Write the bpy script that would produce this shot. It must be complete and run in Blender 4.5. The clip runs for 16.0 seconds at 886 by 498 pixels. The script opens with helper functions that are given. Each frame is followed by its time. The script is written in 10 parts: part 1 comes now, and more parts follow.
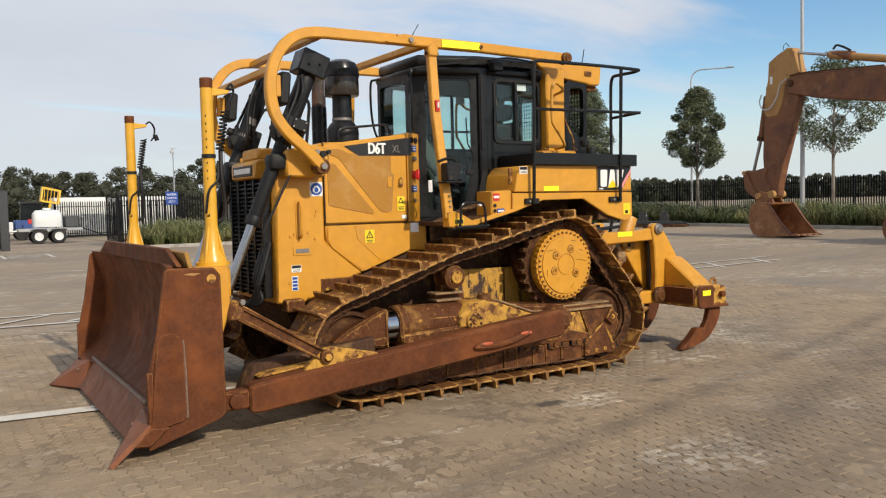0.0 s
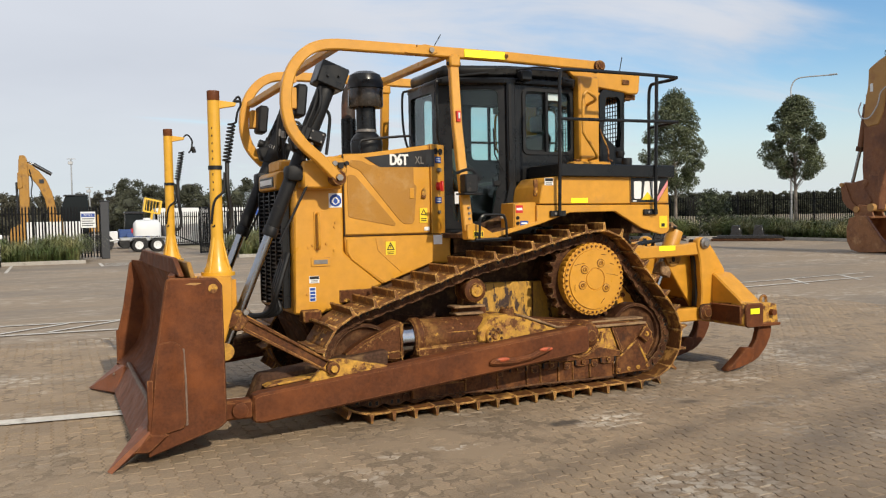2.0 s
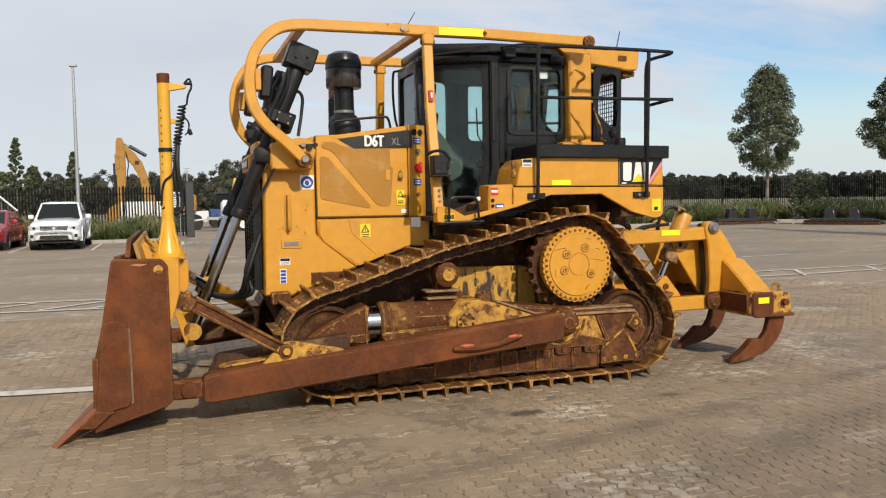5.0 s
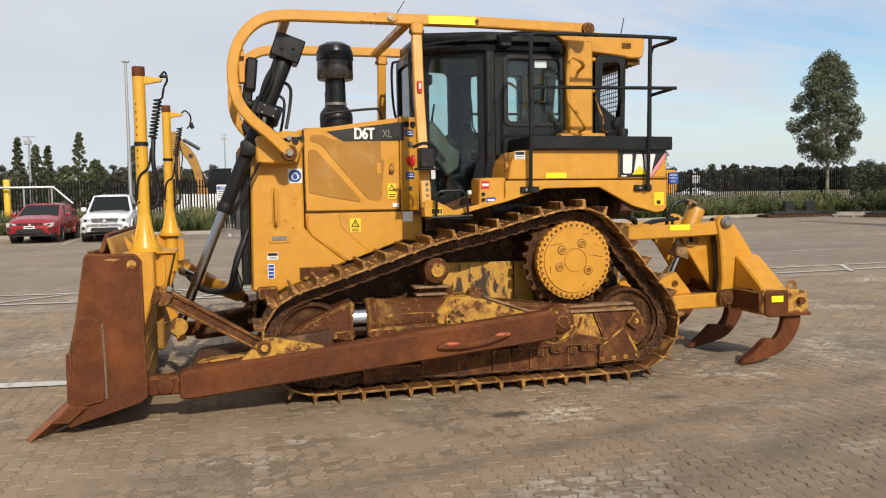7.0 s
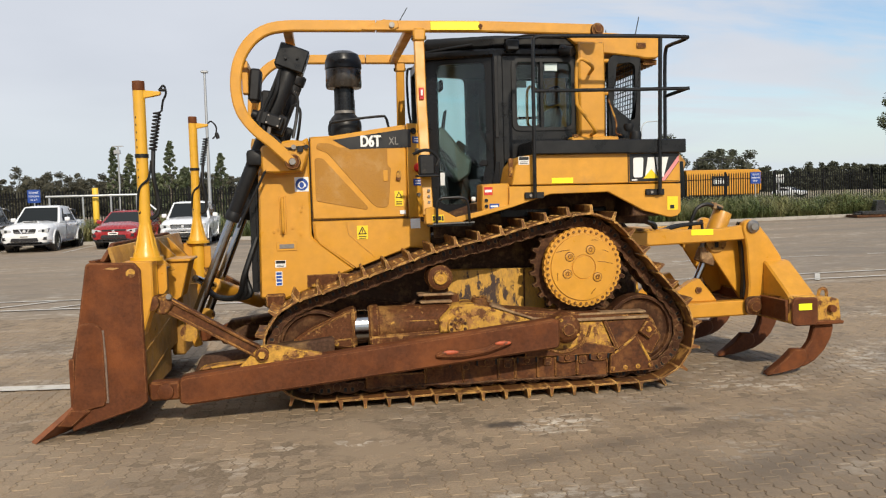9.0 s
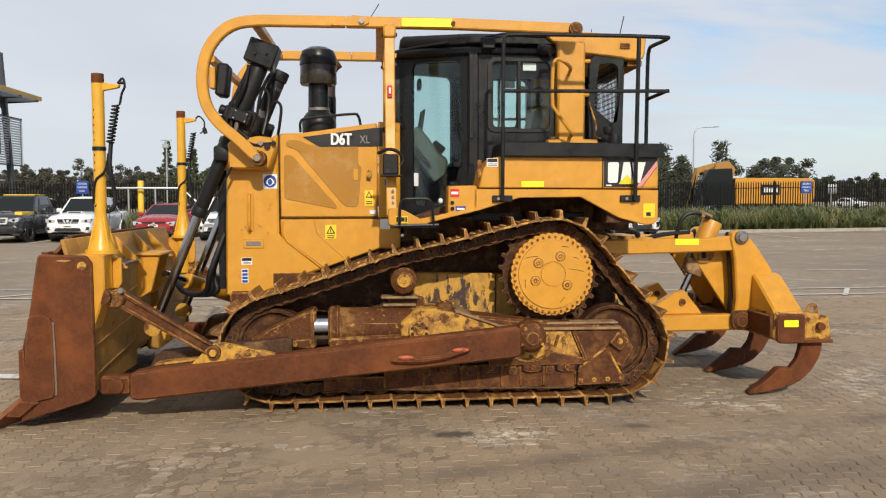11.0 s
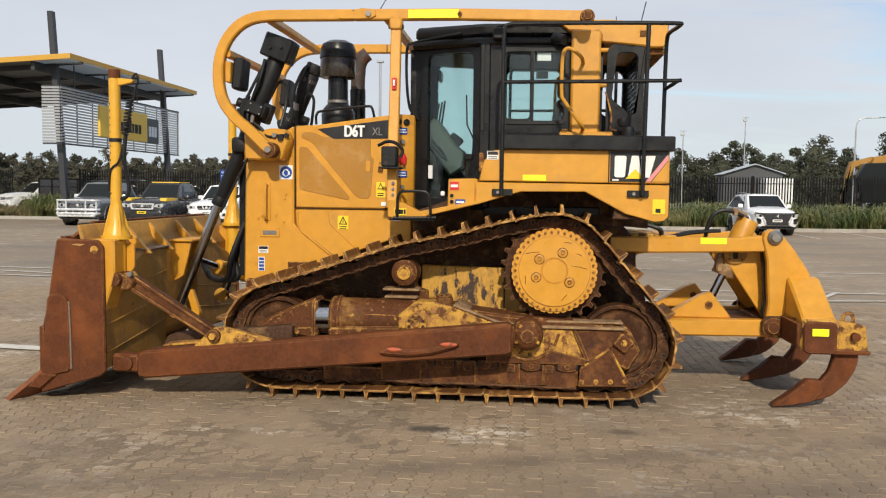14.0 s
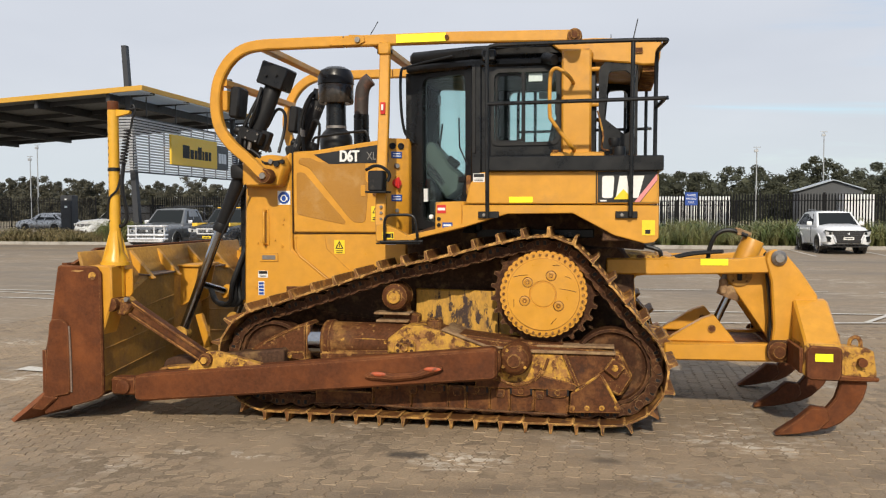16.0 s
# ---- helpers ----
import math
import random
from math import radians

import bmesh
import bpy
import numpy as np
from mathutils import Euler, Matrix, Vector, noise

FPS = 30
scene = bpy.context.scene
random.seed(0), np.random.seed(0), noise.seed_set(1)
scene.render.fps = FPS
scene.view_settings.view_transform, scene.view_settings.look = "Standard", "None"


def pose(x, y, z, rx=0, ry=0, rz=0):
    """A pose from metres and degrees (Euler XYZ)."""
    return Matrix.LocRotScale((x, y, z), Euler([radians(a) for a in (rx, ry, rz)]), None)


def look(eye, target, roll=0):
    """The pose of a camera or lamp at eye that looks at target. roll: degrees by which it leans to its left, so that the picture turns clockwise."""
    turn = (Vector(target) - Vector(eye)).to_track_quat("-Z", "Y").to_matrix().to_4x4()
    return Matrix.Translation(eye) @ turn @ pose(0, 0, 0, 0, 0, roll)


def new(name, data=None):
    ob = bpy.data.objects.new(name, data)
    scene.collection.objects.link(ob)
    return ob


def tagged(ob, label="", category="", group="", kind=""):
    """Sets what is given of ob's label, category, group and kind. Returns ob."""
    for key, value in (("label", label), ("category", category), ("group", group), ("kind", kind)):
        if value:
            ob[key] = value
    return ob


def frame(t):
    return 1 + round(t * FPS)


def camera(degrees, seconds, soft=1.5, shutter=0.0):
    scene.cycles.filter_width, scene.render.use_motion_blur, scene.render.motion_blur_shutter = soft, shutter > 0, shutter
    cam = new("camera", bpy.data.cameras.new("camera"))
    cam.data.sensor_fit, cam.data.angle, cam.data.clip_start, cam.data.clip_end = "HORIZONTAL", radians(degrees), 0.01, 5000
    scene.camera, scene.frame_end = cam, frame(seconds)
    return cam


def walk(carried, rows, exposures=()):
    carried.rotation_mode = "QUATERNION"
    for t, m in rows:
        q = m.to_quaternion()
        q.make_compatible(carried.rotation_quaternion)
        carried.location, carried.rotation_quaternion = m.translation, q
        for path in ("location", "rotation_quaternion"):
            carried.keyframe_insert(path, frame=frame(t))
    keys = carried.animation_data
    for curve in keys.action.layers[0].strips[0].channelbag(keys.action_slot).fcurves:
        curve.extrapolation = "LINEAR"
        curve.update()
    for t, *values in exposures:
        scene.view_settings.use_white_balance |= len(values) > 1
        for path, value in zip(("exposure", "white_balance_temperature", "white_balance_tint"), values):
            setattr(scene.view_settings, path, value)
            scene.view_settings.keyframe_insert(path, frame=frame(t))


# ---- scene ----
cam = camera(55.8, 16.0, soft=1.2)
PATH = [
    (0, (-5.461, -7.651, 1.755), (-4.415, -5.95, 1.648), -1.4),
    (0.5, (-5.281, -7.811, 1.771), (-4.316, -6.063, 1.654), -1.0),
    (1, (-5.146, -7.832, 1.733), (-4.227, -6.059, 1.627), -0.7),
    (1.5, (-4.969, -7.815, 1.747), (-4.083, -6.024, 1.655), -0.6),
    (2, (-4.775, -7.887, 1.741), (-3.932, -6.075, 1.667), -1.1),
    (2.5, (-4.557, -8.036, 1.747), (-3.763, -6.202, 1.675), -1.2),
    (3, (-4.393, -8.04, 1.739), (-3.617, -6.198, 1.661), -1.1),
    (3.5, (-4.204, -7.974, 1.755), (-3.445, -6.124, 1.695), -0.8),
    (4, (-4.033, -8.0, 1.744), (-3.296, -6.142, 1.689), -1.2),
    (4.5, (-3.822, -8.126, 1.753), (-3.154, -6.242, 1.683), -1.1),
    (5, (-3.644, -8.166, 1.737), (-3.022, -6.269, 1.621), -0.9),
    (7.5, (-2.834, -8.128, 1.748), (-2.374, -6.186, 1.615), -1.4),
    (8, (-2.669, -8.058, 1.763), (-2.239, -6.108, 1.658), -2.2),
    (8.5, (-2.481, -8.121, 1.753), (-2.121, -6.156, 1.65), -2.5),
    (9, (-2.269, -8.235, 1.763), (-1.985, -6.259, 1.641), -1.6),
    (9.5, (-2.096, -8.188, 1.75), (-1.829, -6.209, 1.626), -0.4),
    (12, (-1.083, -8.117, 1.771), (-1.045, -6.12, 1.669), -0.9),
    (12.5, (-0.878, -8.104, 1.779), (-0.928, -6.107, 1.69), -1.3),
    (13, (-0.587, -8.179, 1.772), (-0.759, -6.189, 1.669), -1.0),
    (13.5, (-0.373, -8.173, 1.763), (-0.578, -6.188, 1.627), -0.3),
    (14, (-0.224, -8.063, 1.773), (-0.425, -6.078, 1.633), 0.7),
    (14.5, (-0.048, -8.0, 1.775), (-0.307, -6.02, 1.656), -0.2),
    (15, (0.214, -8.028, 1.795), (-0.159, -6.066, 1.705), -0.4),
    (15.5, (0.394, -8.015, 1.792), (-0.006, -6.057, 1.706), -0.2),
    (16, (0.49, -7.913, 1.792), (0.11, -5.951, 1.702), -0.1),
]
walk(cam, [(t, look(eye, target, roll)) for t, eye, target, roll in PATH])

# ---- world, sun and exposure ----
SUN = Vector((0.09, -0.82, 0.52)).normalized()
world = bpy.data.worlds.new("world")
scene.world = world
world.use_nodes = True
wt = world.node_tree
wt.nodes.clear()

sky = wt.nodes.new("ShaderNodeTexSky")
sky.sky_type = "NISHITA"
sky.sun_disc = False
sky.sun_elevation = math.asin(SUN.z)
sky.sun_rotation = math.atan2(SUN.x, SUN.y)
sky.air_density, sky.dust_density, sky.ozone_density = 1.0, 0.8, 1.2
w_coord = wt.nodes.new("ShaderNodeTexCoord")
w_sep = wt.nodes.new("ShaderNodeSeparateXYZ")
w_up = wt.nodes.new("ShaderNodeMath")
w_up.operation = "ADD"
w_up.inputs[1].default_value = 0.16
w_flat = wt.nodes.new("ShaderNodeVectorMath")
w_flat.operation = "DIVIDE"
w_comb = wt.nodes.new("ShaderNodeCombineXYZ")
w_map = wt.nodes.new("ShaderNodeMapping")
w_map.inputs["Scale"].default_value = (0.55, 1.45, 1.0)
w_map.inputs["Rotation"].default_value = (0, 0, radians(35))
w_cloud = wt.nodes.new("ShaderNodeTexNoise")
w_cloud.inputs["Scale"].default_value = 0.95
w_cloud.inputs["Detail"].default_value = 7
w_cloud.inputs["Roughness"].default_value = 0.55
w_cloud.inputs["Distortion"].default_value = 0.6
w_side = wt.nodes.new("ShaderNodeVectorMath")
w_side.operation = "DOT_PRODUCT"
w_side.inputs[1].default_value = (-0.44, 0.06, 0.0)
w_sum = wt.nodes.new("ShaderNodeMath")
w_sum.operation = "ADD"
w_ramp = wt.nodes.new("ShaderNodeMapRange")
w_ramp.interpolation_type = "SMOOTHSTEP"
for key, value in (("From Min", 0.20), ("From Max", 0.48), ("To Min", 0.14), ("To Max", 0.97)):
    w_ramp.inputs[key].default_value = value
w_tone = wt.nodes.new("ShaderNodeTexNoise")
w_tone.inputs["Scale"].default_value = 0.7
w_tone.inputs["Detail"].default_value = 4
w_grey = wt.nodes.new("ShaderNodeMix")
w_grey.data_type = "RGBA"
w_grey.inputs["A"].default_value = (5.3, 5.65, 6.35, 1)
w_grey.inputs["B"].default_value = (8.1, 8.35, 8.95, 1)
w_mix = wt.nodes.new("ShaderNodeMix")
w_mix.data_type = "RGBA"
w_low = wt.nodes.new("ShaderNodeMapRange")
w_low.interpolation_type = "SMOOTHSTEP"
for key, value in (("From Min", 0.0), ("From Max", 0.17), ("To Min", 0.92), ("To Max", 0.0)):
    w_low.inputs[key].default_value = value
w_haze = wt.nodes.new("ShaderNodeMix")
w_haze.data_type = "RGBA"
w_haze.inputs["B"].default_value = (6.7, 7.4, 7.8, 1)
w_bg = wt.nodes.new("ShaderNodeBackground")
w_bg.inputs["Strength"].default_value = 0.105
w_out = wt.nodes.new("ShaderNodeOutputWorld")
link = wt.links.new
link(w_coord.outputs["Generated"], w_sep.inputs[0])
link(w_sep.outputs["Z"], w_up.inputs[0])
for k in "XYZ":
    link(w_up.outputs[0], w_comb.inputs[k])
link(w_coord.outputs["Generated"], w_flat.inputs[0])
link(w_comb.outputs[0], w_flat.inputs[1])
link(w_flat.outputs[0], w_map.inputs["Vector"])
link(w_map.outputs[0], w_cloud.inputs["Vector"])
link(w_flat.outputs[0], w_tone.inputs["Vector"])
link(w_coord.outputs["Generated"], w_side.inputs[0])
link(w_cloud.outputs["Fac"], w_sum.inputs[0])
link(w_side.outputs["Value"], w_sum.inputs[1])
link(w_sum.outputs[0], w_ramp.inputs["Value"])
link(w_tone.outputs["Fac"], w_grey.inputs["Factor"])
link(w_ramp.outputs["Result"], w_mix.inputs["Factor"])
w_sat = wt.nodes.new("ShaderNodeHueSaturation")
w_sat.inputs["Saturation"].default_value = 1.45
w_sat.inputs["Value"].default_value = 1.45
link(sky.outputs[0], w_sat.inputs["Color"])
link(w_sat.outputs[0], w_mix.inputs["A"])
link(w_grey.outputs["Result"], w_mix.inputs["B"])
link(w_sep.outputs["Z"], w_low.inputs["Value"])
link(w_low.outputs["Result"], w_haze.inputs["Factor"])
link(w_mix.outputs["Result"], w_haze.inputs["A"])
link(w_haze.outputs["Result"], w_bg.inputs["Color"])
link(w_bg.outputs[0], w_out.inputs[0])

sun = new("sun", bpy.data.lights.new("sun", "SUN"))
sun.data.energy, sun.data.angle, sun.data.color = 3.9, radians(1.2), (1.0, 0.90, 0.74)
sun.matrix_world = look(SUN * 60, (0, 0, 0))
scene.view_settings.exposure = -0.05


# ---- materials ----
def material(name, base, rough=0.6, metal=0.0, spots=None, spot_at=(0.5, 0.62), spot_scale=3.0, grain=0.12, grain_scale=40.0,
             bump=0.12, bump_scale=60.0, vary=0.0, island=0.0, stretch=None, spots2=None, spot2_at=(0.6, 0.7), spot2_scale=9.0, coat=0.0, rough_vary=0.15, spec=0.5, mask=None, wear=None, holes=None):
    """Paint, steel, stone or plastic: a base colour with fine grain, blotches of one or two other colours, and fine relief."""
    m = bpy.data.materials.new(name)
    m.use_nodes = True
    nt = m.node_tree
    N, L = nt.nodes, nt.links.new
    bsdf = N["Principled BSDF"]
    bsdf.inputs["Metallic"].default_value = metal
    bsdf.inputs["Coat Weight"].default_value = coat
    bsdf.inputs["Specular IOR Level"].default_value = spec
    geo = N.new("ShaderNodeNewGeometry")
    coords = geo.outputs["Position"]
    if stretch:
        mp = N.new("ShaderNodeMapping")
        mp.inputs["Scale"].default_value = stretch
        L(coords, mp.inputs["Vector"])
        coords = mp.outputs[0]

    def noise_fac(scale, detail=5.0, rough_n=0.6):
        n = N.new("ShaderNodeTexNoise")
        n.inputs["Scale"].default_value, n.inputs["Detail"].default_value, n.inputs["Roughness"].default_value = scale, detail, rough_n
        L(coords, n.inputs["Vector"])
        return n.outputs["Fac"]

    def ranged(fac, a, b, lo=0.0, hi=1.0):
        r = N.new("ShaderNodeMapRange")
        for key, value in (("From Min", a), ("From Max", b), ("To Min", lo), ("To Max", hi)):
            r.inputs[key].default_value = value
        L(fac, r.inputs["Value"])
        return r.outputs["Result"]

    def mixed(fac, a, b, mode="MIX"):
        x = N.new("ShaderNodeMix")
        x.data_type, x.blend_type = "RGBA", mode
        for key, value in (("Factor", fac), ("A", a), ("B", b)):
            if isinstance(value, (int, float)):
                x.inputs[key].default_value = value
            elif isinstance(value, tuple):
                x.inputs[key].default_value = (*value[:3], 1)
            else:
                L(value, x.inputs[key])
        return x.outputs["Result"]

    def added(a, b):
        n = N.new("ShaderNodeMath")
        n.operation = "ADD"
        L(a, n.inputs[0])
        L(b, n.inputs[1])
        return n.outputs[0]

    def patch(px, py, rx, ry):
        """1 in the middle of a worn patch of the ground, fading out towards its rim."""
        off, size, far = (N.new("ShaderNodeVectorMath") for k in range(3))
        off.operation, size.operation, far.operation = "SUBTRACT", "MULTIPLY", "LENGTH"
        off.inputs[1].default_value = (px, py, 0)
        size.inputs[1].default_value = (1 / rx, 1 / ry, 0)
        L(geo.outputs["Position"], off.inputs[0])
        L(off.outputs[0], size.inputs[0])
        L(size.outputs[0], far.inputs[0])
        return ranged(added(far.outputs["Value"], ranged(noise_fac(2.4, 4), 0.3, 0.7, -0.35, 0.35)), 1.0, 0.35, 0.0, 0.82)

    dark = tuple(c * (1 - 2.2 * grain) for c in base)
    light = tuple(min(1, c * (1 + 1.6 * grain)) for c in base)
    colour = mixed(ranged(noise_fac(grain_scale), 0.3, 0.7), dark, light)
    colour = mixed(ranged(noise_fac(1.3, 3), 0.35, 0.65, 0, 0.5), colour, tuple(c * (1 - 1.5 * grain) for c in base))
    if spots:
        fac = ranged(noise_fac(spot_scale, 8, 0.68), *spot_at)
        if mask:
            mul = N.new("ShaderNodeMath")
            mul.operation = "MULTIPLY"
            L(fac, mul.inputs[0])
            share = ranged(noise_fac(mask[0], 4, 0.6), mask[1], mask[2])
            for px, py, rx, ry in mask[3:]:
                share = added(share, patch(px, py, rx, ry))
            L(share, mul.inputs[1])
            fac = mul.outputs[0]
        colour = mixed(fac, colour, spots)
    if spots2:
        colour = mixed(ranged(noise_fac(spot2_scale, 7, 0.7), *spot2_at), colour, spots2)
    if wear:
        bev = N.new("ShaderNodeBevel")
        bev.samples = 4
        bev.inputs["Radius"].default_value = wear[1]
        dot = N.new("ShaderNodeVectorMath")
        dot.operation = "DOT_PRODUCT"
        L(bev.outputs[0], dot.inputs[0])
        L(geo.outputs["True Normal"], dot.inputs[1])
        mul = N.new("ShaderNodeMath")
        mul.operation = "MULTIPLY"
        L(ranged(dot.outputs["Value"], 0.985, 0.90), mul.inputs[0])
        L(ranged(noise_fac(14.0, 5, 0.7), 0.40, 0.60, 0.05, 0.95), mul.inputs[1])
        colour = mixed(mul.outputs[0], colour, wear[0])
    if holes:
        dots = N.new("ShaderNodeTexVoronoi")
        dots.inputs["Scale"].default_value, dots.inputs["Randomness"].default_value = holes[1], 0.0
        L(geo.outputs["Position"], dots.inputs["Vector"])
        colour = mixed(ranged(dots.outputs["Distance"], 0.40, 0.30), colour, holes[0])
    if vary:
        info = N.new("ShaderNodeObjectInfo")
        v = ranged(info.outputs["Random"], 0, 1, 1 - vary, 1 + vary)
        h = N.new("ShaderNodeHueSaturation")
        L(v, h.inputs["Value"])
        L(colour, h.inputs["Color"])
        colour = h.outputs[0]
    if island:
        v = ranged(geo.outputs["Random Per Island"], 0, 1, 1 - island, 1 + island)
        h = N.new("ShaderNodeHueSaturation")
        L(v, h.inputs["Value"])
        L(colour, h.inputs["Color"])
        colour = h.outputs[0]
    L(colour, bsdf.inputs["Base Color"])
    L(ranged(noise_fac(7.0, 6), 0.3, 0.7, max(0.03, rough - rough_vary), min(1, rough + rough_vary)), bsdf.inputs["Roughness"])
    if bump:
        b = N.new("ShaderNodeBump")
        b.inputs["Strength"].default_value, b.inputs["Distance"].default_value = bump, 0.01
        L(noise_fac(bump_scale, 6), b.inputs["Height"])
        L(b.outputs[0], bsdf.inputs["Normal"])
    return m


def glass(name, tint, rough=0.02, alpha=0.35):
    """Window glass: a clear tinted sheet with a mirror gloss."""
    m = bpy.data.materials.new(name)
    m.use_nodes = True
    nt = m.node_tree
    N, L = nt.nodes, nt.links.new
    N.remove(N["Principled BSDF"])
    clear, gloss, mix = N.new("ShaderNodeBsdfTransparent"), N.new("ShaderNodeBsdfGlossy"), N.new("ShaderNodeMixShader")
    facing, steep, fac = N.new("ShaderNodeLayerWeight"), N.new("ShaderNodeMath"), N.new("ShaderNodeMath")
    clear.inputs["Color"].default_value = (*tint, 1)
    gloss.inputs["Roughness"].default_value = rough
    steep.operation, fac.operation = "POWER", "MULTIPLY_ADD"
    steep.inputs[1].default_value = 4.0
    fac.inputs[1].default_value, fac.inputs[2].default_value = 0.6, 0.035
    L(facing.outputs["Facing"], steep.inputs[0])
    L(steep.outputs[0], fac.inputs[0])
    L(fac.outputs[0], mix.inputs[0])
    L(clear.outputs[0], mix.inputs[1])
    L(gloss.outputs[0], mix.inputs[2])
    L(mix.outputs[0], N["Material Output"].inputs["Surface"])
    return m


m_yellow = material("machine_yellow_paint", (0.60, 0.280, 0.025), 0.42, spots=(0.40, 0.20, 0.04), spot_at=(0.58, 0.80), spot_scale=2.3, grain=0.06, grain_scale=9, bump=0.03, bump_scale=25, spots2=(0.22, 0.11, 0.045), spot2_at=(0.68, 0.74), spot2_scale=18, wear=((0.30, 0.145, 0.035), 0.006))
m_yellow_plain = material("mast_yellow_paint", (0.68, 0.36, 0.027), 0.4, grain=0.05, grain_scale=12, bump=0.02, spots=(0.30, 0.13, 0.03), spot_at=(0.70, 0.76), spot_scale=14)
m_yellow_dirty = material("worn_dusty_yellow_paint", (0.56, 0.30, 0.048), 0.7, spots=(0.115, 0.044, 0.015), spot_at=(0.49, 0.55), spot_scale=7.0, grain=0.16, grain_scale=30, bump=0.4, spots2=(0.32, 0.150, 0.045), spot2_at=(0.50, 0.62), spot2_scale=16, spec=0.3)
m_yellow_streak = material("mud_streaked_yellow_paint", (0.54, 0.29, 0.04), 0.6, spots=(0.040, 0.020, 0.014), spot_at=(0.505, 0.535), spot_scale=4.0, grain=0.12, bump=0.25, stretch=(1.5, 1.0, 0.6), spots2=(0.34, 0.18, 0.04), spot2_at=(0.5, 0.66), spot2_scale=12)
m_rust = material("scoured_rusty_steel", (0.100, 0.030, 0.009), 0.70, spots=(0.168, 0.050, 0.013), spot_at=(0.46, 0.66), spot_scale=2.4, grain=0.14, grain_scale=45, bump=0.18, bump_scale=90, spots2=(0.066, 0.022, 0.009), spot2_at=(0.56, 0.76), spot2_scale=5, wear=((0.26, 0.11, 0.04), 0.012), spec=0.25)
m_rust_bright = material("freshly_rusted_steel", (0.20, 0.062, 0.020), 0.6, spots=(0.12, 0.045, 0.02), spot_at=(0.5, 0.66), spot_scale=6, grain=0.12, bump=0.08, bump_scale=100)
m_rust_weld = material("bare_weld_steel", (0.20, 0.135, 0.095), 0.6, grain=0.2, grain_scale=60, bump=0.5, bump_scale=120)
m_track = material("brown_track_steel", (0.060, 0.023, 0.010), 0.68, spots=(0.135, 0.060, 0.024), spot_at=(0.5, 0.64), spot_scale=9, grain=0.24, bump=0.35, vary=0.15, spots2=(0.22, 0.12, 0.045), spot2_at=(0.64, 0.72), spot2_scale=14, wear=((0.27, 0.16, 0.075), 0.008), spec=0.18)
m_shoe = material("mud_stained_track_shoe_steel", (0.165, 0.067, 0.021), 0.58, spots=(0.46, 0.235, 0.060), spot_at=(0.52, 0.62), spot_scale=7, grain=0.2, bump=0.25, vary=0.18, spots2=(0.085, 0.038, 0.020), spot2_at=(0.52, 0.62), spot2_scale=5, wear=((0.70, 0.42, 0.125), 0.013), spec=0.28)
m_frame = material("rust_and_yellow_roller_frame", (0.108, 0.038, 0.013), 0.72, spots=(0.48, 0.25, 0.045), spot_at=(0.630, 0.665), spot_scale=3.8, grain=0.24, bump=0.4, spots2=(0.34, 0.175, 0.055), spot2_at=(0.58, 0.66), spot2_scale=13, wear=((0.54, 0.29, 0.080), 0.013), spec=0.2)
m_guard = material("dark_brown_guard_steel", (0.100, 0.035, 0.012), 0.66, spots=(0.170, 0.068, 0.022), spot_at=(0.48, 0.66), spot_scale=5, grain=0.24, bump=0.35, spots2=(0.052, 0.022, 0.012), spot2_at=(0.52, 0.66), spot2_scale=8, wear=((0.46, 0.225, 0.062), 0.011), spec=0.2)
m_black = material("satin_black_paint", (0.0085, 0.0088, 0.0096), 0.34, spots=(0.024, 0.022, 0.020), spot_at=(0.55, 0.8), spot_scale=4, grain=0.1, bump=0.03, spec=0.32)
m_black_dull = material("dusty_black_steel", (0.011, 0.011, 0.012), 0.55, spots=(0.06, 0.05, 0.04), spot_at=(0.60, 0.76), spot_scale=7, grain=0.15, bump=0.12, spec=0.3)
m_rubber = material("black_rubber_hose", (0.009, 0.009, 0.0095), 0.5, spots=(0.03, 0.026, 0.022), spot_at=(0.58, 0.78), spot_scale=8, bump=0.1, spec=0.35)
m_chrome = material("chromed_rod", (0.38, 0.39, 0.41), 0.18, metal=1.0, grain=0.05, bump=0.0, rough_vary=0.08)
m_steel = material("bare_grey_steel", (0.26, 0.24, 0.22), 0.45, metal=0.6, grain=0.12, bump=0.1)
m_mesh = material("dusty_grille_mesh", (0.42, 0.195, 0.023), 0.7, spots=(0.44, 0.25, 0.08), spot_at=(0.52, 0.72), spot_scale=4, grain=0.2, grain_scale=140, bump=0.3, bump_scale=220, holes=((0.10, 0.045, 0.012), 70.0))
m_decal_black = material("black_vinyl_decal", (0.012, 0.012, 0.013), 0.35, spots=(0.10, 0.07, 0.03), spot_at=(0.66, 0.72), spot_scale=9, bump=0)
m_white = material("white_vinyl", (0.78, 0.77, 0.74), 0.45, grain=0.04, bump=0)
m_red = material("red_vinyl", (0.55, 0.02, 0.018), 0.4, grain=0.05, bump=0)
m_blue = material("blue_vinyl", (0.012, 0.06, 0.30), 0.4, grain=0.05, bump=0)
m_pink = material("faded_pink_vinyl", (0.72, 0.26, 0.26), 0.5, grain=0.05, bump=0)
m_tape = material("fluorescent_yellow_tape", (0.95, 0.98, 0.02), 0.4, grain=0.03, bump=0)
m_warn = material("yellow_warning_decal", (0.85, 0.60, 0.02), 0.45, grain=0.05, bump=0)
m_orange = material("orange_scuffed_paint", (0.44, 0.085, 0.028), 0.6, spots=(0.12, 0.045, 0.02), spot_at=(0.5, 0.6), spot_scale=14, bump=0.1)
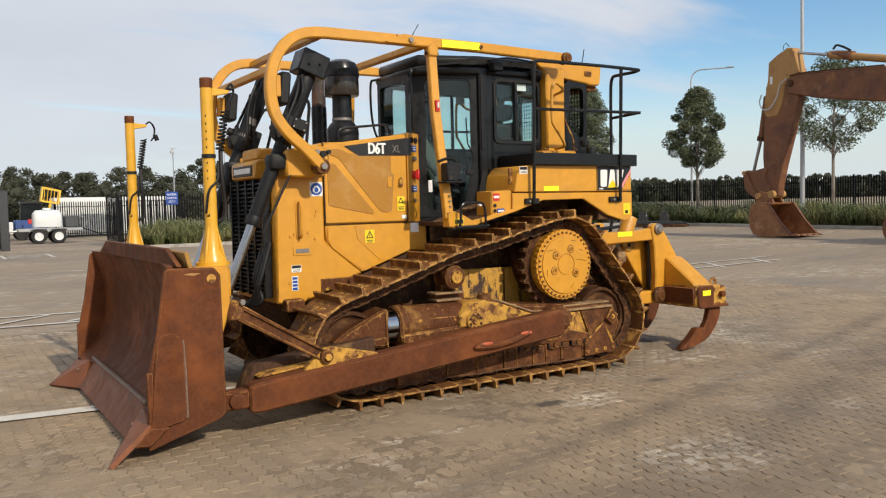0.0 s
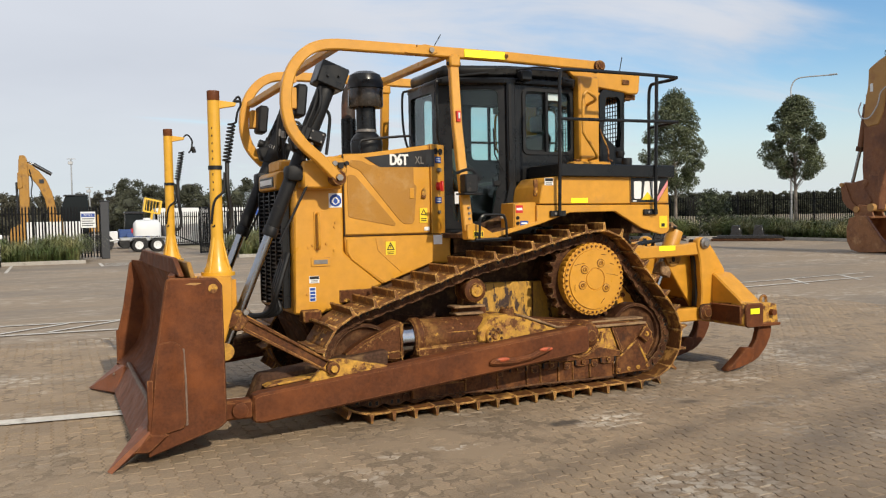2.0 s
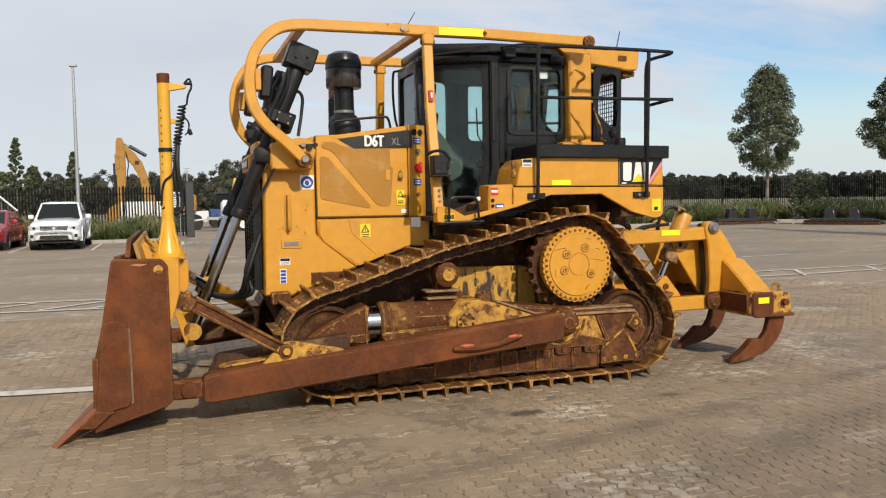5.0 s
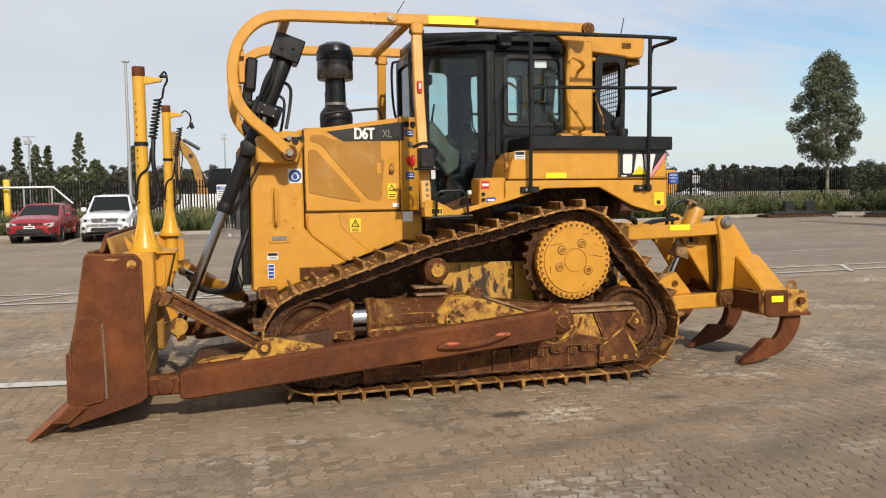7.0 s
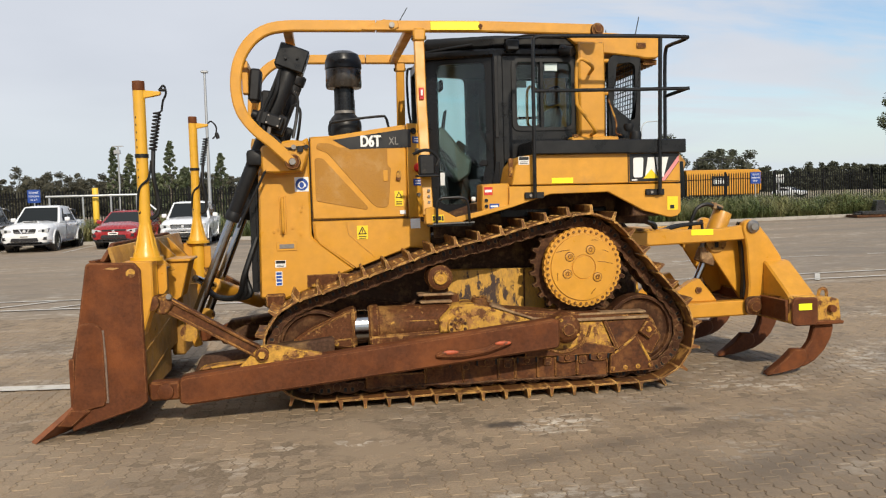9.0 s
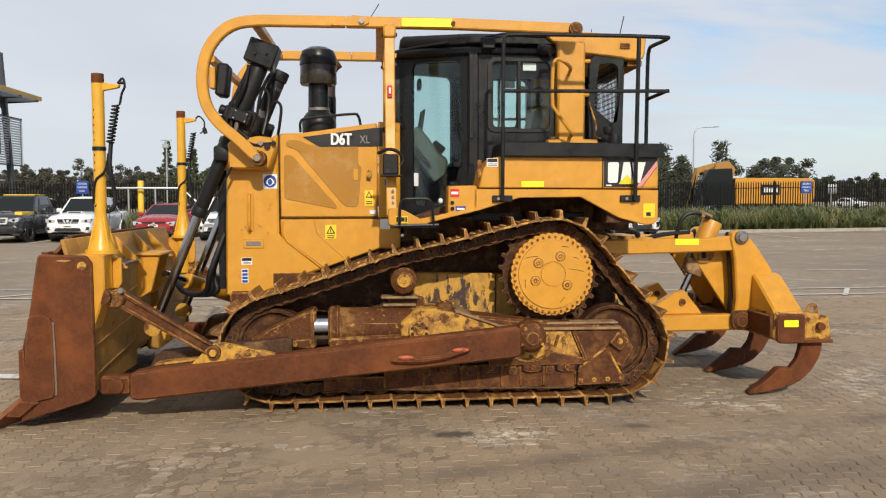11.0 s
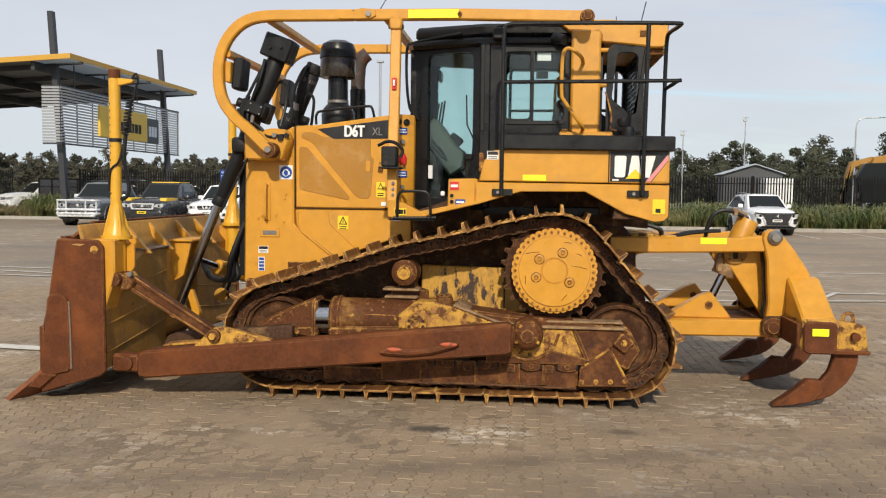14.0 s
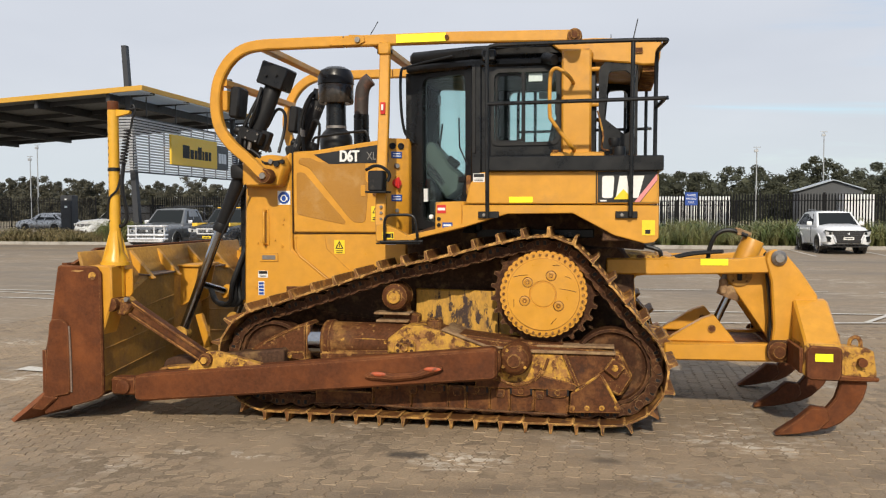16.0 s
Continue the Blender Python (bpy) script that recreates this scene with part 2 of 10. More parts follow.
m_brownplastic = material("smoked_plastic_bowl", (0.030, 0.024, 0.019), 0.2, spots=(0.075, 0.058, 0.044), spot_at=(0.5, 0.7), spot_scale=10, bump=0.02)
m_glass = glass("green_tinted_cab_glass", (0.84, 0.935, 0.925))
m_grey_green = material("grey_green_cab_plastic", (0.058, 0.074, 0.064), 0.6, grain=0.06, bump=0.05)
m_exhaust = material("heat_browned_exhaust_pipe", (0.045, 0.033, 0.028), 0.65, spots=(0.17, 0.07, 0.04), spot_at=(0.5, 0.7), spot_scale=6, bump=0.15)

m_paver = material("worn_concrete_paver", (0.318, 0.233, 0.147), 0.85, spots=(0.60, 0.53, 0.43), spot_at=(0.48, 0.545), spot_scale=9.0, mask=(0.55, 0.53, 0.68, (-0.95, -3.75, 0.85, 0.50), (-0.45, -2.05, 0.50, 0.30), (1.35, -2.25, 0.70, 0.22), (1.6, -1.2, 0.7, 0.35), (-2.3, -2.25, 0.55, 0.14)), grain=0.16, grain_scale=70, bump=0.5, bump_scale=120, vary=0.05, island=0.09, spots2=(0.200, 0.156, 0.110), spot2_at=(0.47, 0.66), spot2_scale=0.5, stretch=(0.75, 1.15, 1.0))


def tyre_smears(m, bands, dirt, strength):
    """Dark rubber and dirt dragged along straight wheel tracks: each band is (normal x, normal y, offset, half width)."""
    N, L = m.node_tree.nodes, m.node_tree.links.new
    sock = N["Principled BSDF"].inputs["Base Color"]
    colour = sock.links[0].from_socket
    geo, rough_edge = N.new("ShaderNodeNewGeometry"), N.new("ShaderNodeTexNoise")
    rough_edge.inputs["Scale"].default_value, rough_edge.inputs["Detail"].default_value = 2.2, 6
    L(geo.outputs["Position"], rough_edge.inputs["Vector"])
    for nx, ny, off, half in bands:
        dot, add, gap, fade, amount, mix = (N.new("ShaderNodeVectorMath"), N.new("ShaderNodeMath"), N.new("ShaderNodeMath"), N.new("ShaderNodeMapRange"), N.new("ShaderNodeMath"), N.new("ShaderNodeMix"))
        dot.operation, add.operation, gap.operation, amount.operation = "DOT_PRODUCT", "ADD", "ABSOLUTE", "MULTIPLY"
        dot.inputs[1].default_value = (nx, ny, 0)
        add.inputs[1].default_value = -off
        L(geo.outputs["Position"], dot.inputs[0])
        L(dot.outputs["Value"], add.inputs[0])
        L(add.outputs[0], gap.inputs[0])
        fade.interpolation_type = "SMOOTHSTEP"
        for key, value in (("From Min", half), ("From Max", 0.0), ("To Min", 0.0), ("To Max", 2.0 * strength)):
            fade.inputs[key].default_value = value
        L(gap.outputs[0], fade.inputs["Value"])
        L(fade.outputs["Result"], amount.inputs[0])
        L(rough_edge.outputs["Fac"], amount.inputs[1])
        mix.data_type = "RGBA"
        mix.inputs["B"].default_value = (*dirt, 1)
        L(amount.outputs[0], mix.inputs["Factor"])
        L(colour, mix.inputs["A"])
        colour = mix.outputs["Result"]
    L(colour, sock)


tyre_smears(m_paver, ((-0.283, 0.959, -2.47, 0.28), (-0.283, 0.959, -3.35, 0.75), (-0.12, 0.993, -4.3, 0.6)), (0.130, 0.098, 0.068), 0.58)
m_yard = material("dusty_paved_yard", (0.292, 0.222, 0.150), 0.88, spots=(0.47, 0.41, 0.325), spot_at=(0.50, 0.64), spot_scale=4.5, mask=(0.4, 0.42, 0.60), grain=0.12, grain_scale=18, bump=0.4, bump_scale=40, spots2=(0.195, 0.160, 0.122), spot2_at=(0.44, 0.64), spot2_scale=0.26, stretch=(0.45, 1.0, 1.0))
m_joint = material("dirt_filled_joint", (0.205, 0.151, 0.096), 0.95, grain=0.2, bump=0.4, spots=(0.285, 0.210, 0.134), spot_at=(0.46, 0.56), spot_scale=1.3)


def oil_stain(m, x, y, rx, ry, strength, oil=(0.045, 0.036, 0.028)):
    """A soft-edged oil stain soaked into the paving round one place."""
    N, L = m.node_tree.nodes, m.node_tree.links.new
    sock = N["Principled BSDF"].inputs["Base Color"]
    geo, off, size, far, ragged, add, fade, mix = (N.new("ShaderNode" + k) for k in ("NewGeometry", "VectorMath", "VectorMath", "VectorMath", "TexNoise", "Math", "MapRange", "Mix"))
    off.operation, size.operation, far.operation = "SUBTRACT", "MULTIPLY", "LENGTH"
    off.inputs[1].default_value = (x, y, 0)
    size.inputs[1].default_value = (1 / rx, 1 / ry, 0)
    ragged.inputs["Scale"].default_value, ragged.inputs["Detail"].default_value = 16, 6
    L(geo.outputs["Position"], off.inputs[0])
    L(off.outputs[0], size.inputs[0])
    L(size.outputs[0], far.inputs[0])
    L(geo.outputs["Position"], ragged.inputs["Vector"])
    L(far.outputs["Value"], add.inputs[0])
    L(ragged.outputs["Fac"], add.inputs[1])
    fade.interpolation_type = "SMOOTHSTEP"
    for key, value in (("From Min", 1.65), ("From Max", 0.90), ("To Min", 0.0), ("To Max", strength)):
        fade.inputs[key].default_value = value
    L(add.outputs[0], fade.inputs["Value"])
    mix.data_type = "RGBA"
    mix.inputs["B"].default_value = (*oil, 1)
    L(fade.outputs["Result"], mix.inputs["Factor"])
    L(sock.links[0].from_socket, mix.inputs["A"])
    L(mix.outputs["Result"], sock)


for m in (m_paver, m_joint):
    oil_stain(m, -0.93, -1.98, 0.19, 0.11, 0.85)
    oil_stain(m, 0.50, -1.86, 0.15, 0.08, 0.55)
m_line = material("worn_white_line_paint", (0.62, 0.585, 0.52), 0.8, spots=(0.3, 0.25, 0.19), spot_at=(0.52, 0.68), spot_scale=5, grain=0.1, bump=0.15, bump_scale=90)
# Brown steel; on the hull and under the fenders its darkness also holds shade.
m_brownframe = material("brown_frame_steel_and_shade", (0.075, 0.038, 0.022), 0.8, spots=(0.20, 0.115, 0.05), spot_at=(0.52, 0.68), spot_scale=6, grain=0.2, bump=0.4, spec=0.18)
m_kerb = material("concrete_kerb", (0.36, 0.33, 0.29), 0.85, spots=(0.2, 0.18, 0.15), spot_at=(0.5, 0.7), spot_scale=2, grain=0.1, bump=0.3)
m_soil = material("dry_grass_field", (0.31, 0.25, 0.17), 0.95, spots=(0.17, 0.15, 0.085), spot_at=(0.45, 0.6), spot_scale=0.12, grain=0.2, grain_scale=3, bump=0.5, bump_scale=8)
m_bark = material("grey_gum_bark", (0.27, 0.23, 0.19), 0.9, spots=(0.12, 0.095, 0.075), spot_at=(0.48, 0.62), spot_scale=3, grain=0.15, bump=0.5)


def leafy(name, base, tip, gloss=0.5):
    m = material(name, base, gloss, spots=tip, spot_at=(0.42, 0.62), spot_scale=0.8, grain=0.2, grain_scale=6, bump=0, island=0.35)
    m.node_tree.nodes["Principled BSDF"].inputs["Subsurface Weight"].default_value = 0.0
    return m


m_leaf = leafy("gum_leaves", (0.068, 0.086, 0.040), (0.120, 0.138, 0.068))
m_leaf_far = leafy("distant_tree_foliage", (0.044, 0.049, 0.030), (0.066, 0.070, 0.042), 0.9)
# Haze in front of the far trees is mixed into this paler leaf colour.
m_leaf_hazy = leafy("haze_paled_far_foliage", (0.056, 0.055, 0.037), (0.086, 0.080, 0.053), 0.9)
m_grass = leafy("strappy_green_grass", (0.075, 0.112, 0.028), (0.24, 0.220, 0.090))
m_grass_dry = leafy("half_dry_grass", (0.150, 0.130, 0.055), (0.30, 0.235, 0.125))
m_fence = material("black_powder_coated_steel", (0.010, 0.010, 0.011), 0.55, grain=0.1, bump=0, spec=0.12)
m_galv = material("galvanised_steel", (0.42, 0.43, 0.44), 0.45, metal=0.5, grain=0.08, bump=0.05)
m_tyre = material("tyre_rubber", (0.018, 0.018, 0.018), 0.8, grain=0.1, bump=0.1)
m_carwhite = material("white_car_paint", (0.74, 0.75, 0.76), 0.25, grain=0.02, bump=0, coat=0.6, rough_vary=0.05)
m_cargrey = material("grey_car_paint", (0.16, 0.168, 0.175), 0.3, metal=0.3, grain=0.03, bump=0, coat=0.6, rough_vary=0.05)
m_carred = material("red_car_paint", (0.30, 0.012, 0.016), 0.28, grain=0.03, bump=0, coat=0.6, rough_vary=0.05)
m_carblack = material("black_car_paint", (0.018, 0.018, 0.02), 0.28, grain=0.03, bump=0, coat=0.6, rough_vary=0.05)
m_carglass = material("dark_car_glass", (0.014, 0.017, 0.018), 0.08, grain=0.02, bump=0, spec=0.18, rough_vary=0.02)
m_lamp = material("headlamp_glass", (0.62, 0.64, 0.66), 0.15, metal=0.4, grain=0.05, bump=0, rough_vary=0.05)
m_alloy = material("silver_alloy_rim", (0.45, 0.46, 0.47), 0.3, metal=0.7, grain=0.06, bump=0)
m_panelwhite = material("white_sheet_wall", (0.72, 0.73, 0.73), 0.5, grain=0.04, bump=0.02)
m_shed = material("dark_grey_sheet_wall", (0.055, 0.058, 0.062), 0.6, grain=0.05, bump=0.05)
m_roof = material("pale_metal_roof", (0.42, 0.46, 0.50), 0.4, metal=0.3, grain=0.05, bump=0.03)
m_canopysteel = material("charcoal_painted_steel", (0.035, 0.037, 0.042), 0.5, grain=0.05, bump=0)
m_signyellow = material("yellow_sign_panel", (0.86, 0.53, 0.05), 0.45, grain=0.03, bump=0)
m_signgrey = material("charcoal_sign_panel", (0.06, 0.065, 0.07), 0.5, grain=0.03, bump=0)
m_roofsheet = material("grey_roof_sheet", (0.15, 0.16, 0.17), 0.6, grain=0.06, bump=0)
# Sign yellow muted to include the shade on the roof edge.
m_fascia = material("shaded_yellow_fascia", (0.56, 0.31, 0.04), 0.5, grain=0.05, bump=0)
m_louvre = material("silver_louvre_slat", (0.50, 0.52, 0.55), 0.4, metal=0.2, grain=0.05, bump=0)
m_rustpaint = material("rust_faded_excavator_paint", (0.185, 0.072, 0.028), 0.65, spots=(0.10, 0.036, 0.018), spot_at=(0.46, 0.64), spot_scale=1.2, grain=0.16, bump=0.2, spots2=(0.26, 0.12, 0.045), spot2_at=(0.54, 0.72), spot2_scale=2.5)
m_bluemotor = material("blue_motor_paint", (0.03, 0.07, 0.22), 0.5, grain=0.05, bump=0)

m_skylight = material("translucent_roof_sheet", (0.70, 0.74, 0.78), 0.6, grain=0.05, bump=0.05)
_n = m_skylight.node_tree
_tr, _mx, _out = _n.nodes.new("ShaderNodeBsdfTranslucent"), _n.nodes.new("ShaderNodeMixShader"), _n.nodes["Material Output"]
_tr.inputs["Color"].default_value = (0.62, 0.68, 0.74, 1)
_mx.inputs[0].default_value = 0.55
_n.links.new(_n.nodes["Principled BSDF"].outputs[0], _mx.inputs[1])
_n.links.new(_tr.outputs[0], _mx.inputs[2])
_n.links.new(_mx.outputs[0], _out.inputs["Surface"])

m_tan = material("sun_faded_tan_yellow_paint", (0.40, 0.215, 0.065), 0.6, spots=(0.28, 0.13, 0.045), spot_at=(0.52, 0.72), spot_scale=1.6, grain=0.08, bump=0.08, spots2=(0.16, 0.065, 0.028), spot2_at=(0.64, 0.70), spot2_scale=4)
m_bucket = material("orange_rusted_bucket_steel", (0.27, 0.115, 0.042), 0.62, spots=(0.15, 0.058, 0.024), spot_at=(0.46, 0.62), spot_scale=1.8, grain=0.16, bump=0.2, spots2=(0.40, 0.22, 0.10), spot2_at=(0.56, 0.72), spot2_scale=3.2)
# Darker copy of the machine yellow: dust, plus the blade back's shade.
m_yellow_dull = material("dusty_and_shaded_yellow_paint", (0.40, 0.205, 0.036), 0.7, spots=(0.20, 0.105, 0.035), spot_at=(0.5, 0.7), spot_scale=3, grain=0.12, bump=0.15, spots2=(0.10, 0.05, 0.025), spot2_at=(0.64, 0.70), spot2_scale=8)
m_dust = material("tan_dirt_on_steel", (0.34, 0.215, 0.105), 0.92, spots=(0.19, 0.105, 0.052), spot_at=(0.46, 0.60), spot_scale=9, grain=0.2, bump=0.6, bump_scale=45)
m_bright = material("bright_polished_alloy", (0.72, 0.73, 0.75), 0.25, metal=0.35, grain=0.04, bump=0)

# ---- building helpers ----
def V(*a):
    return Vector(a)


def finish(name, bm, mat, sharp=38):
    me = bpy.data.meshes.new(name)
    bmesh.ops.recalc_face_normals(bm, faces=bm.faces)
    bm.to_mesh(me)
    bm.free()
    me.materials.append(mat)
    me.shade_smooth()
    me.set_sharp_from_angle(angle=radians(sharp))
    return me


def part(name, bm, mat, parent, label="", sharp=38):
    """Links a bmesh as one mesh object under a thing or under a part."""
    ob = new(name, finish(name, bm, mat, sharp))
    while parent.parent is not None and parent.parent.parent is not None:
        parent = parent.parent
    ob.parent = parent
    return tagged(ob, label)


def thing(name, label, category, at=None, group="", kind=""):
    ob = new(name)
    ob.empty_display_size = 0.2
    if at is not None:
        ob.matrix_world = at
    return tagged(ob, label, category, group, kind)


def solid(name, bm, mat, label, category, group="", kind="", sharp=38):
    return tagged(new(name, finish(name, bm, mat, sharp)), label, category, group, kind)


def soften(bm, verts, width, seg=1):
    if width > 0:
        vs = set(verts)
        edges = [e for e in bm.edges if e.verts[0] in vs and e.verts[1] in vs]
        bmesh.ops.bevel(bm, geom=edges, offset=width, segments=seg, affect="EDGES", profile=0.5, clamp_overlap=True)


def box(x0, x1, y0, y1, z0, z1, bevel=0.008, bm=None, m=None, seg=1):
    """A box with eased edges, added to bm or alone."""
    one = bmesh.new()
    c = [one.verts.new((x, y, z)) for x in (x0, x1) for y in (y0, y1) for z in (z0, z1)]
    for q in ((0, 1, 3, 2), (4, 6, 7, 5), (0, 4, 5, 1), (2, 3, 7, 6), (0, 2, 6, 4), (1, 5, 7, 3)):
        one.faces.new([c[i] for i in q])
    soften(one, one.verts, min(bevel, 0.45 * min(abs(x1 - x0), abs(y1 - y0), abs(z1 - z0))), seg)
    return merged(bm, one, m)


def merged(bm, one, m=None):
    if m is not None:
        bmesh.ops.transform(one, matrix=m, verts=one.verts)
    if bm is None:
        return one
    me = bpy.data.meshes.new("tmp")
    one.to_mesh(me)
    one.free()
    bm.from_mesh(me)
    bpy.data.meshes.remove(me)
    return bm


def prism(pts, y0, y1, bevel=0.006, bm=None, m=None, axis="y"):
    """A plate or block: an outline in the x-z plane (axis y), the y-z plane (x) or the x-y plane (z), drawn out along the axis."""
    one = bmesh.new()

    def at(p, h):
        return {"y": (p[0], h, p[1]), "x": (h, p[0], p[1]), "z": (p[0], p[1], h)}[axis]

    a = [one.verts.new(at(p, y0)) for p in pts]
    b = [one.verts.new(at(p, y1)) for p in pts]
    one.faces.new(a)
    one.faces.new(b[::-1])
    n = len(pts)
    for i in range(n):
        one.faces.new((a[i], b[i], b[(i + 1) % n], a[(i + 1) % n]))
    bmesh.ops.recalc_face_normals(one, faces=one.faces)
    soften(one, one.verts, min(bevel, 0.45 * abs(y1 - y0)))
    return merged(bm, one, m)


def rounded(pts, r, n=4):
    """The outline with its corners rounded."""
    out = []
    k = len(pts)
    for i in range(k):
        p, a, b = Vector(pts[i]), Vector(pts[i - 1]), Vector(pts[(i + 1) % k])
        da, db = (a - p), (b - p)
        d = min(r, 0.45 * da.length, 0.45 * db.length)
        s, e = p + da.normalized() * d, p + db.normalized() * d
        for j in range(n + 1):
            t = j / n
            out.append(tuple(s * (1 - t) ** 2 + p * 2 * t * (1 - t) + e * t * t))
    return out


def ring(outer, inner, y0, y1, bm=None, m=None, axis="y"):
    """A frame between two outlines with the same number of points."""
    one = bmesh.new()

    def at(p, h):
        return {"y": (p[0], h, p[1]), "x": (h, p[0], p[1]), "z": (p[0], p[1], h)}[axis]

    rows = [[one.verts.new(at(p, h)) for p in o] for h in (y0, y1) for o in (outer, inner)]
    n = len(outer)
    for i in range(n):
        j = (i + 1) % n
        for a, b in ((0, 1), (1, 3), (3, 2), (2, 0)):
            one.faces.new((rows[a][i], rows[a][j], rows[b][j], rows[b][i]))
    return merged(bm, one, m)


def frame_to(p0, p1):
    """A pose at p0 whose z axis points to p1."""
    d = Vector(p1) - Vector(p0)
    return Matrix.Translation(p0) @ d.to_track_quat("Z", "Y").to_matrix().to_4x4(), d.length


def cyl(p0, p1, r0, r1=None, seg=20, bevel=0.0, bm=None, cap=True):
    m, h = frame_to(p0, p1)
    one = bmesh.new()
    r1 = r0 if r1 is None else r1
    rows = [[one.verts.new((r * math.cos(2 * math.pi * i / seg), r * math.sin(2 * math.pi * i / seg), z)) for i in range(seg)] for r, z in ((r0, 0), (r1, h))]
    for i in range(seg):
        j = (i + 1) % seg
        one.faces.new((rows[0][i], rows[0][j], rows[1][j], rows[1][i]))
    if cap:
        a, b = one.faces.new(rows[0][::-1]), one.faces.new(rows[1])
        if bevel:
            bmesh.ops.bevel(one, geom=list(set(a.edges) | set(b.edges)), offset=bevel, segments=2, affect="EDGES", profile=0.5)
    return merged(bm, one, m)


def lathe(profile, base, up=(0, 0, 1), seg=28, bm=None):
    """A turned form: (radius, height) pairs round an axis."""
    m, _ = frame_to(base, Vector(base) + Vector(up))
    one = bmesh.new()
    rows = []
    for r, z in profile:
        rows.append([one.verts.new((0, 0, z))] if r <= 1e-5 else [one.verts.new((r * math.cos(2 * math.pi * i / seg), r * math.sin(2 * math.pi * i / seg), z)) for i in range(seg)])
    for a, b in zip(rows, rows[1:]):
        for i in range(seg):
            j = (i + 1) % seg
            f = [a[i % len(a)], a[j % len(a)], b[j % len(b)], b[i % len(b)]]
            f = list(dict.fromkeys(f))
            if len(f) > 2:
                one.faces.new(f)
    return merged(bm, one, m)


def spline(pts, n=6):
    """A smooth line through the points."""
    P = [Vector(p) for p in pts]
    P = [2 * P[0] - P[1]] + P + [2 * P[-1] - P[-2]]
    out = []
    for i in range(1, len(P) - 2):
        a, b, c, d = P[i - 1:i + 3]
        for j in range(n):
            t = j / n
            out.append(0.5 * (2 * b + (c - a) * t + (2 * a - 5 * b + 4 * c - d) * t * t + (3 * b - a - 3 * c + d) * t ** 3))
    out.append(P[-2])
    return out


def tube(pts, r, seg=8, bm=None, square=None, taper=None):
    """A round tube, or a rectangular bar (square = half width, half height), along a line of points."""
    one = bmesh.new()
    pts = [Vector(p) for p in pts]
    n = len(pts)
    side = None
    rows = []
    for i in range(n):
        d = (pts[min(i + 1, n - 1)] - pts[max(i - 1, 0)]).normalized()
        if side is None:
            ref = Vector((0, 1, 0)) if abs(d.y) < 0.9 else Vector((1, 0, 0))
            side = d.cross(ref).cross(d).normalized()
        else:
            side = (side - d * side.dot(d)).normalized()
        up = d.cross(side)
        rr = r if taper is None else r + (taper - r) * i / (n - 1)
        if square:
            a, b = square
            c = 0.25 * min(a, b)
            shape = [(a, b - c), (a - c, b), (c - a, b), (-a, b - c), (-a, c - b), (c - a, -b), (a - c, -b), (a, c - b)]
            rows.append([one.verts.new(pts[i] + side * u + up * v) for u, v in shape])
        else:
            rows.append([one.verts.new(pts[i] + rr * (side * math.cos(2 * math.pi * k / seg) + up * math.sin(2 * math.pi * k / seg))) for k in range(seg)])
    k = len(rows[0])
    for a, b in zip(rows, rows[1:]):
        for i in range(k):
            one.faces.new((a[i], a[(i + 1) % k], b[(i + 1) % k], b[i]))
    one.faces.new(rows[0][::-1])
    one.faces.new(rows[-1])
    return merged(bm, one)


def ball(c, rx, ry=None, rz=None, bm=None, seg=14):
    one = bmesh.new()
    bmesh.ops.create_uvsphere(one, u_segments=seg, v_segments=max(6, seg // 2), radius=1)
    return merged(bm, one, Matrix.Translation(c) @ Matrix.Diagonal((rx, ry or rx, rz or rx, 1)))


def grid_mesh(name, verts, faces, mat, smooth=False):
    me = bpy.data.meshes.new(name)
    me.from_pydata(verts, [], faces)
    me.materials.append(mat)
    if smooth:
        me.shade_smooth()
    me.update()
    return me


def lettering(name, text, size, mat, parent, m, label="", spread=1.0, depth=0.002, bold=0.0):
    """Words in the built-in font, as a mesh: x to the right, y up, in the plane of the pose m."""
    cu = bpy.data.curves.new(name, "FONT")
    cu.body, cu.size, cu.align_x, cu.align_y, cu.extrude, cu.offset = text, size, "CENTER", "CENTER", depth, bold
    tmp = new("tmp", cu)
    bpy.context.view_layer.update()
    me = bpy.data.meshes.new_from_object(tmp.evaluated_get(bpy.context.evaluated_depsgraph_get()))
    bpy.data.objects.remove(tmp)
    me.materials.clear()
    me.materials.append(mat)
    me.transform(m @ Matrix.Diagonal((spread, 1, 1, 1)))
    ob = new(name, me)
    ob.parent = parent if parent.parent is None or parent.parent.parent is None else parent.parent
    return tagged(ob, label)


def ground_z(x, y):
    """The yard is level round the machine and rises a little towards its far kerb."""
    return 0.0070 * min(30.0, max(0.0, y - 6)) + 0.010 * min(22.0, max(0.0, x - 12))


NEAR = pose(0, 0, 0, 90, 0, 0)  # a flat sign that faces -y: x stays x, y becomes z


# ---- the yard and what closes it ----
KERB_Y, FENCE_Y, KERB_X, FENCE_X = 29.3, 33.0, 29.0, 32.5
GATE = (-2.3, 1.7)

# ground: one sheet to the horizon, with the yard's slight rise
xs = sorted(set([-1500, -500, -200, -90] + list(range(-60, 64, 3)) + [90, 200, 500, 1500]))
ys = sorted(set([-1500, -500, -200, -80, -40, -20, -10, -6] + list(range(-3, 60, 3)) + [80, 200, 500, 1500]))
verts = [(x, y, ground_z(x, y) - (0.012 if -9.5 < x < 9.5 and -6.5 < y < 6.5 else 0)) for y in ys for x in xs]
faces = [(j * len(xs) + i, j * len(xs) + i + 1, (j + 1) * len(xs) + i + 1, (j + 1) * len(xs) + i) for j in range(len(ys) - 1) for i in range(len(xs) - 1)]
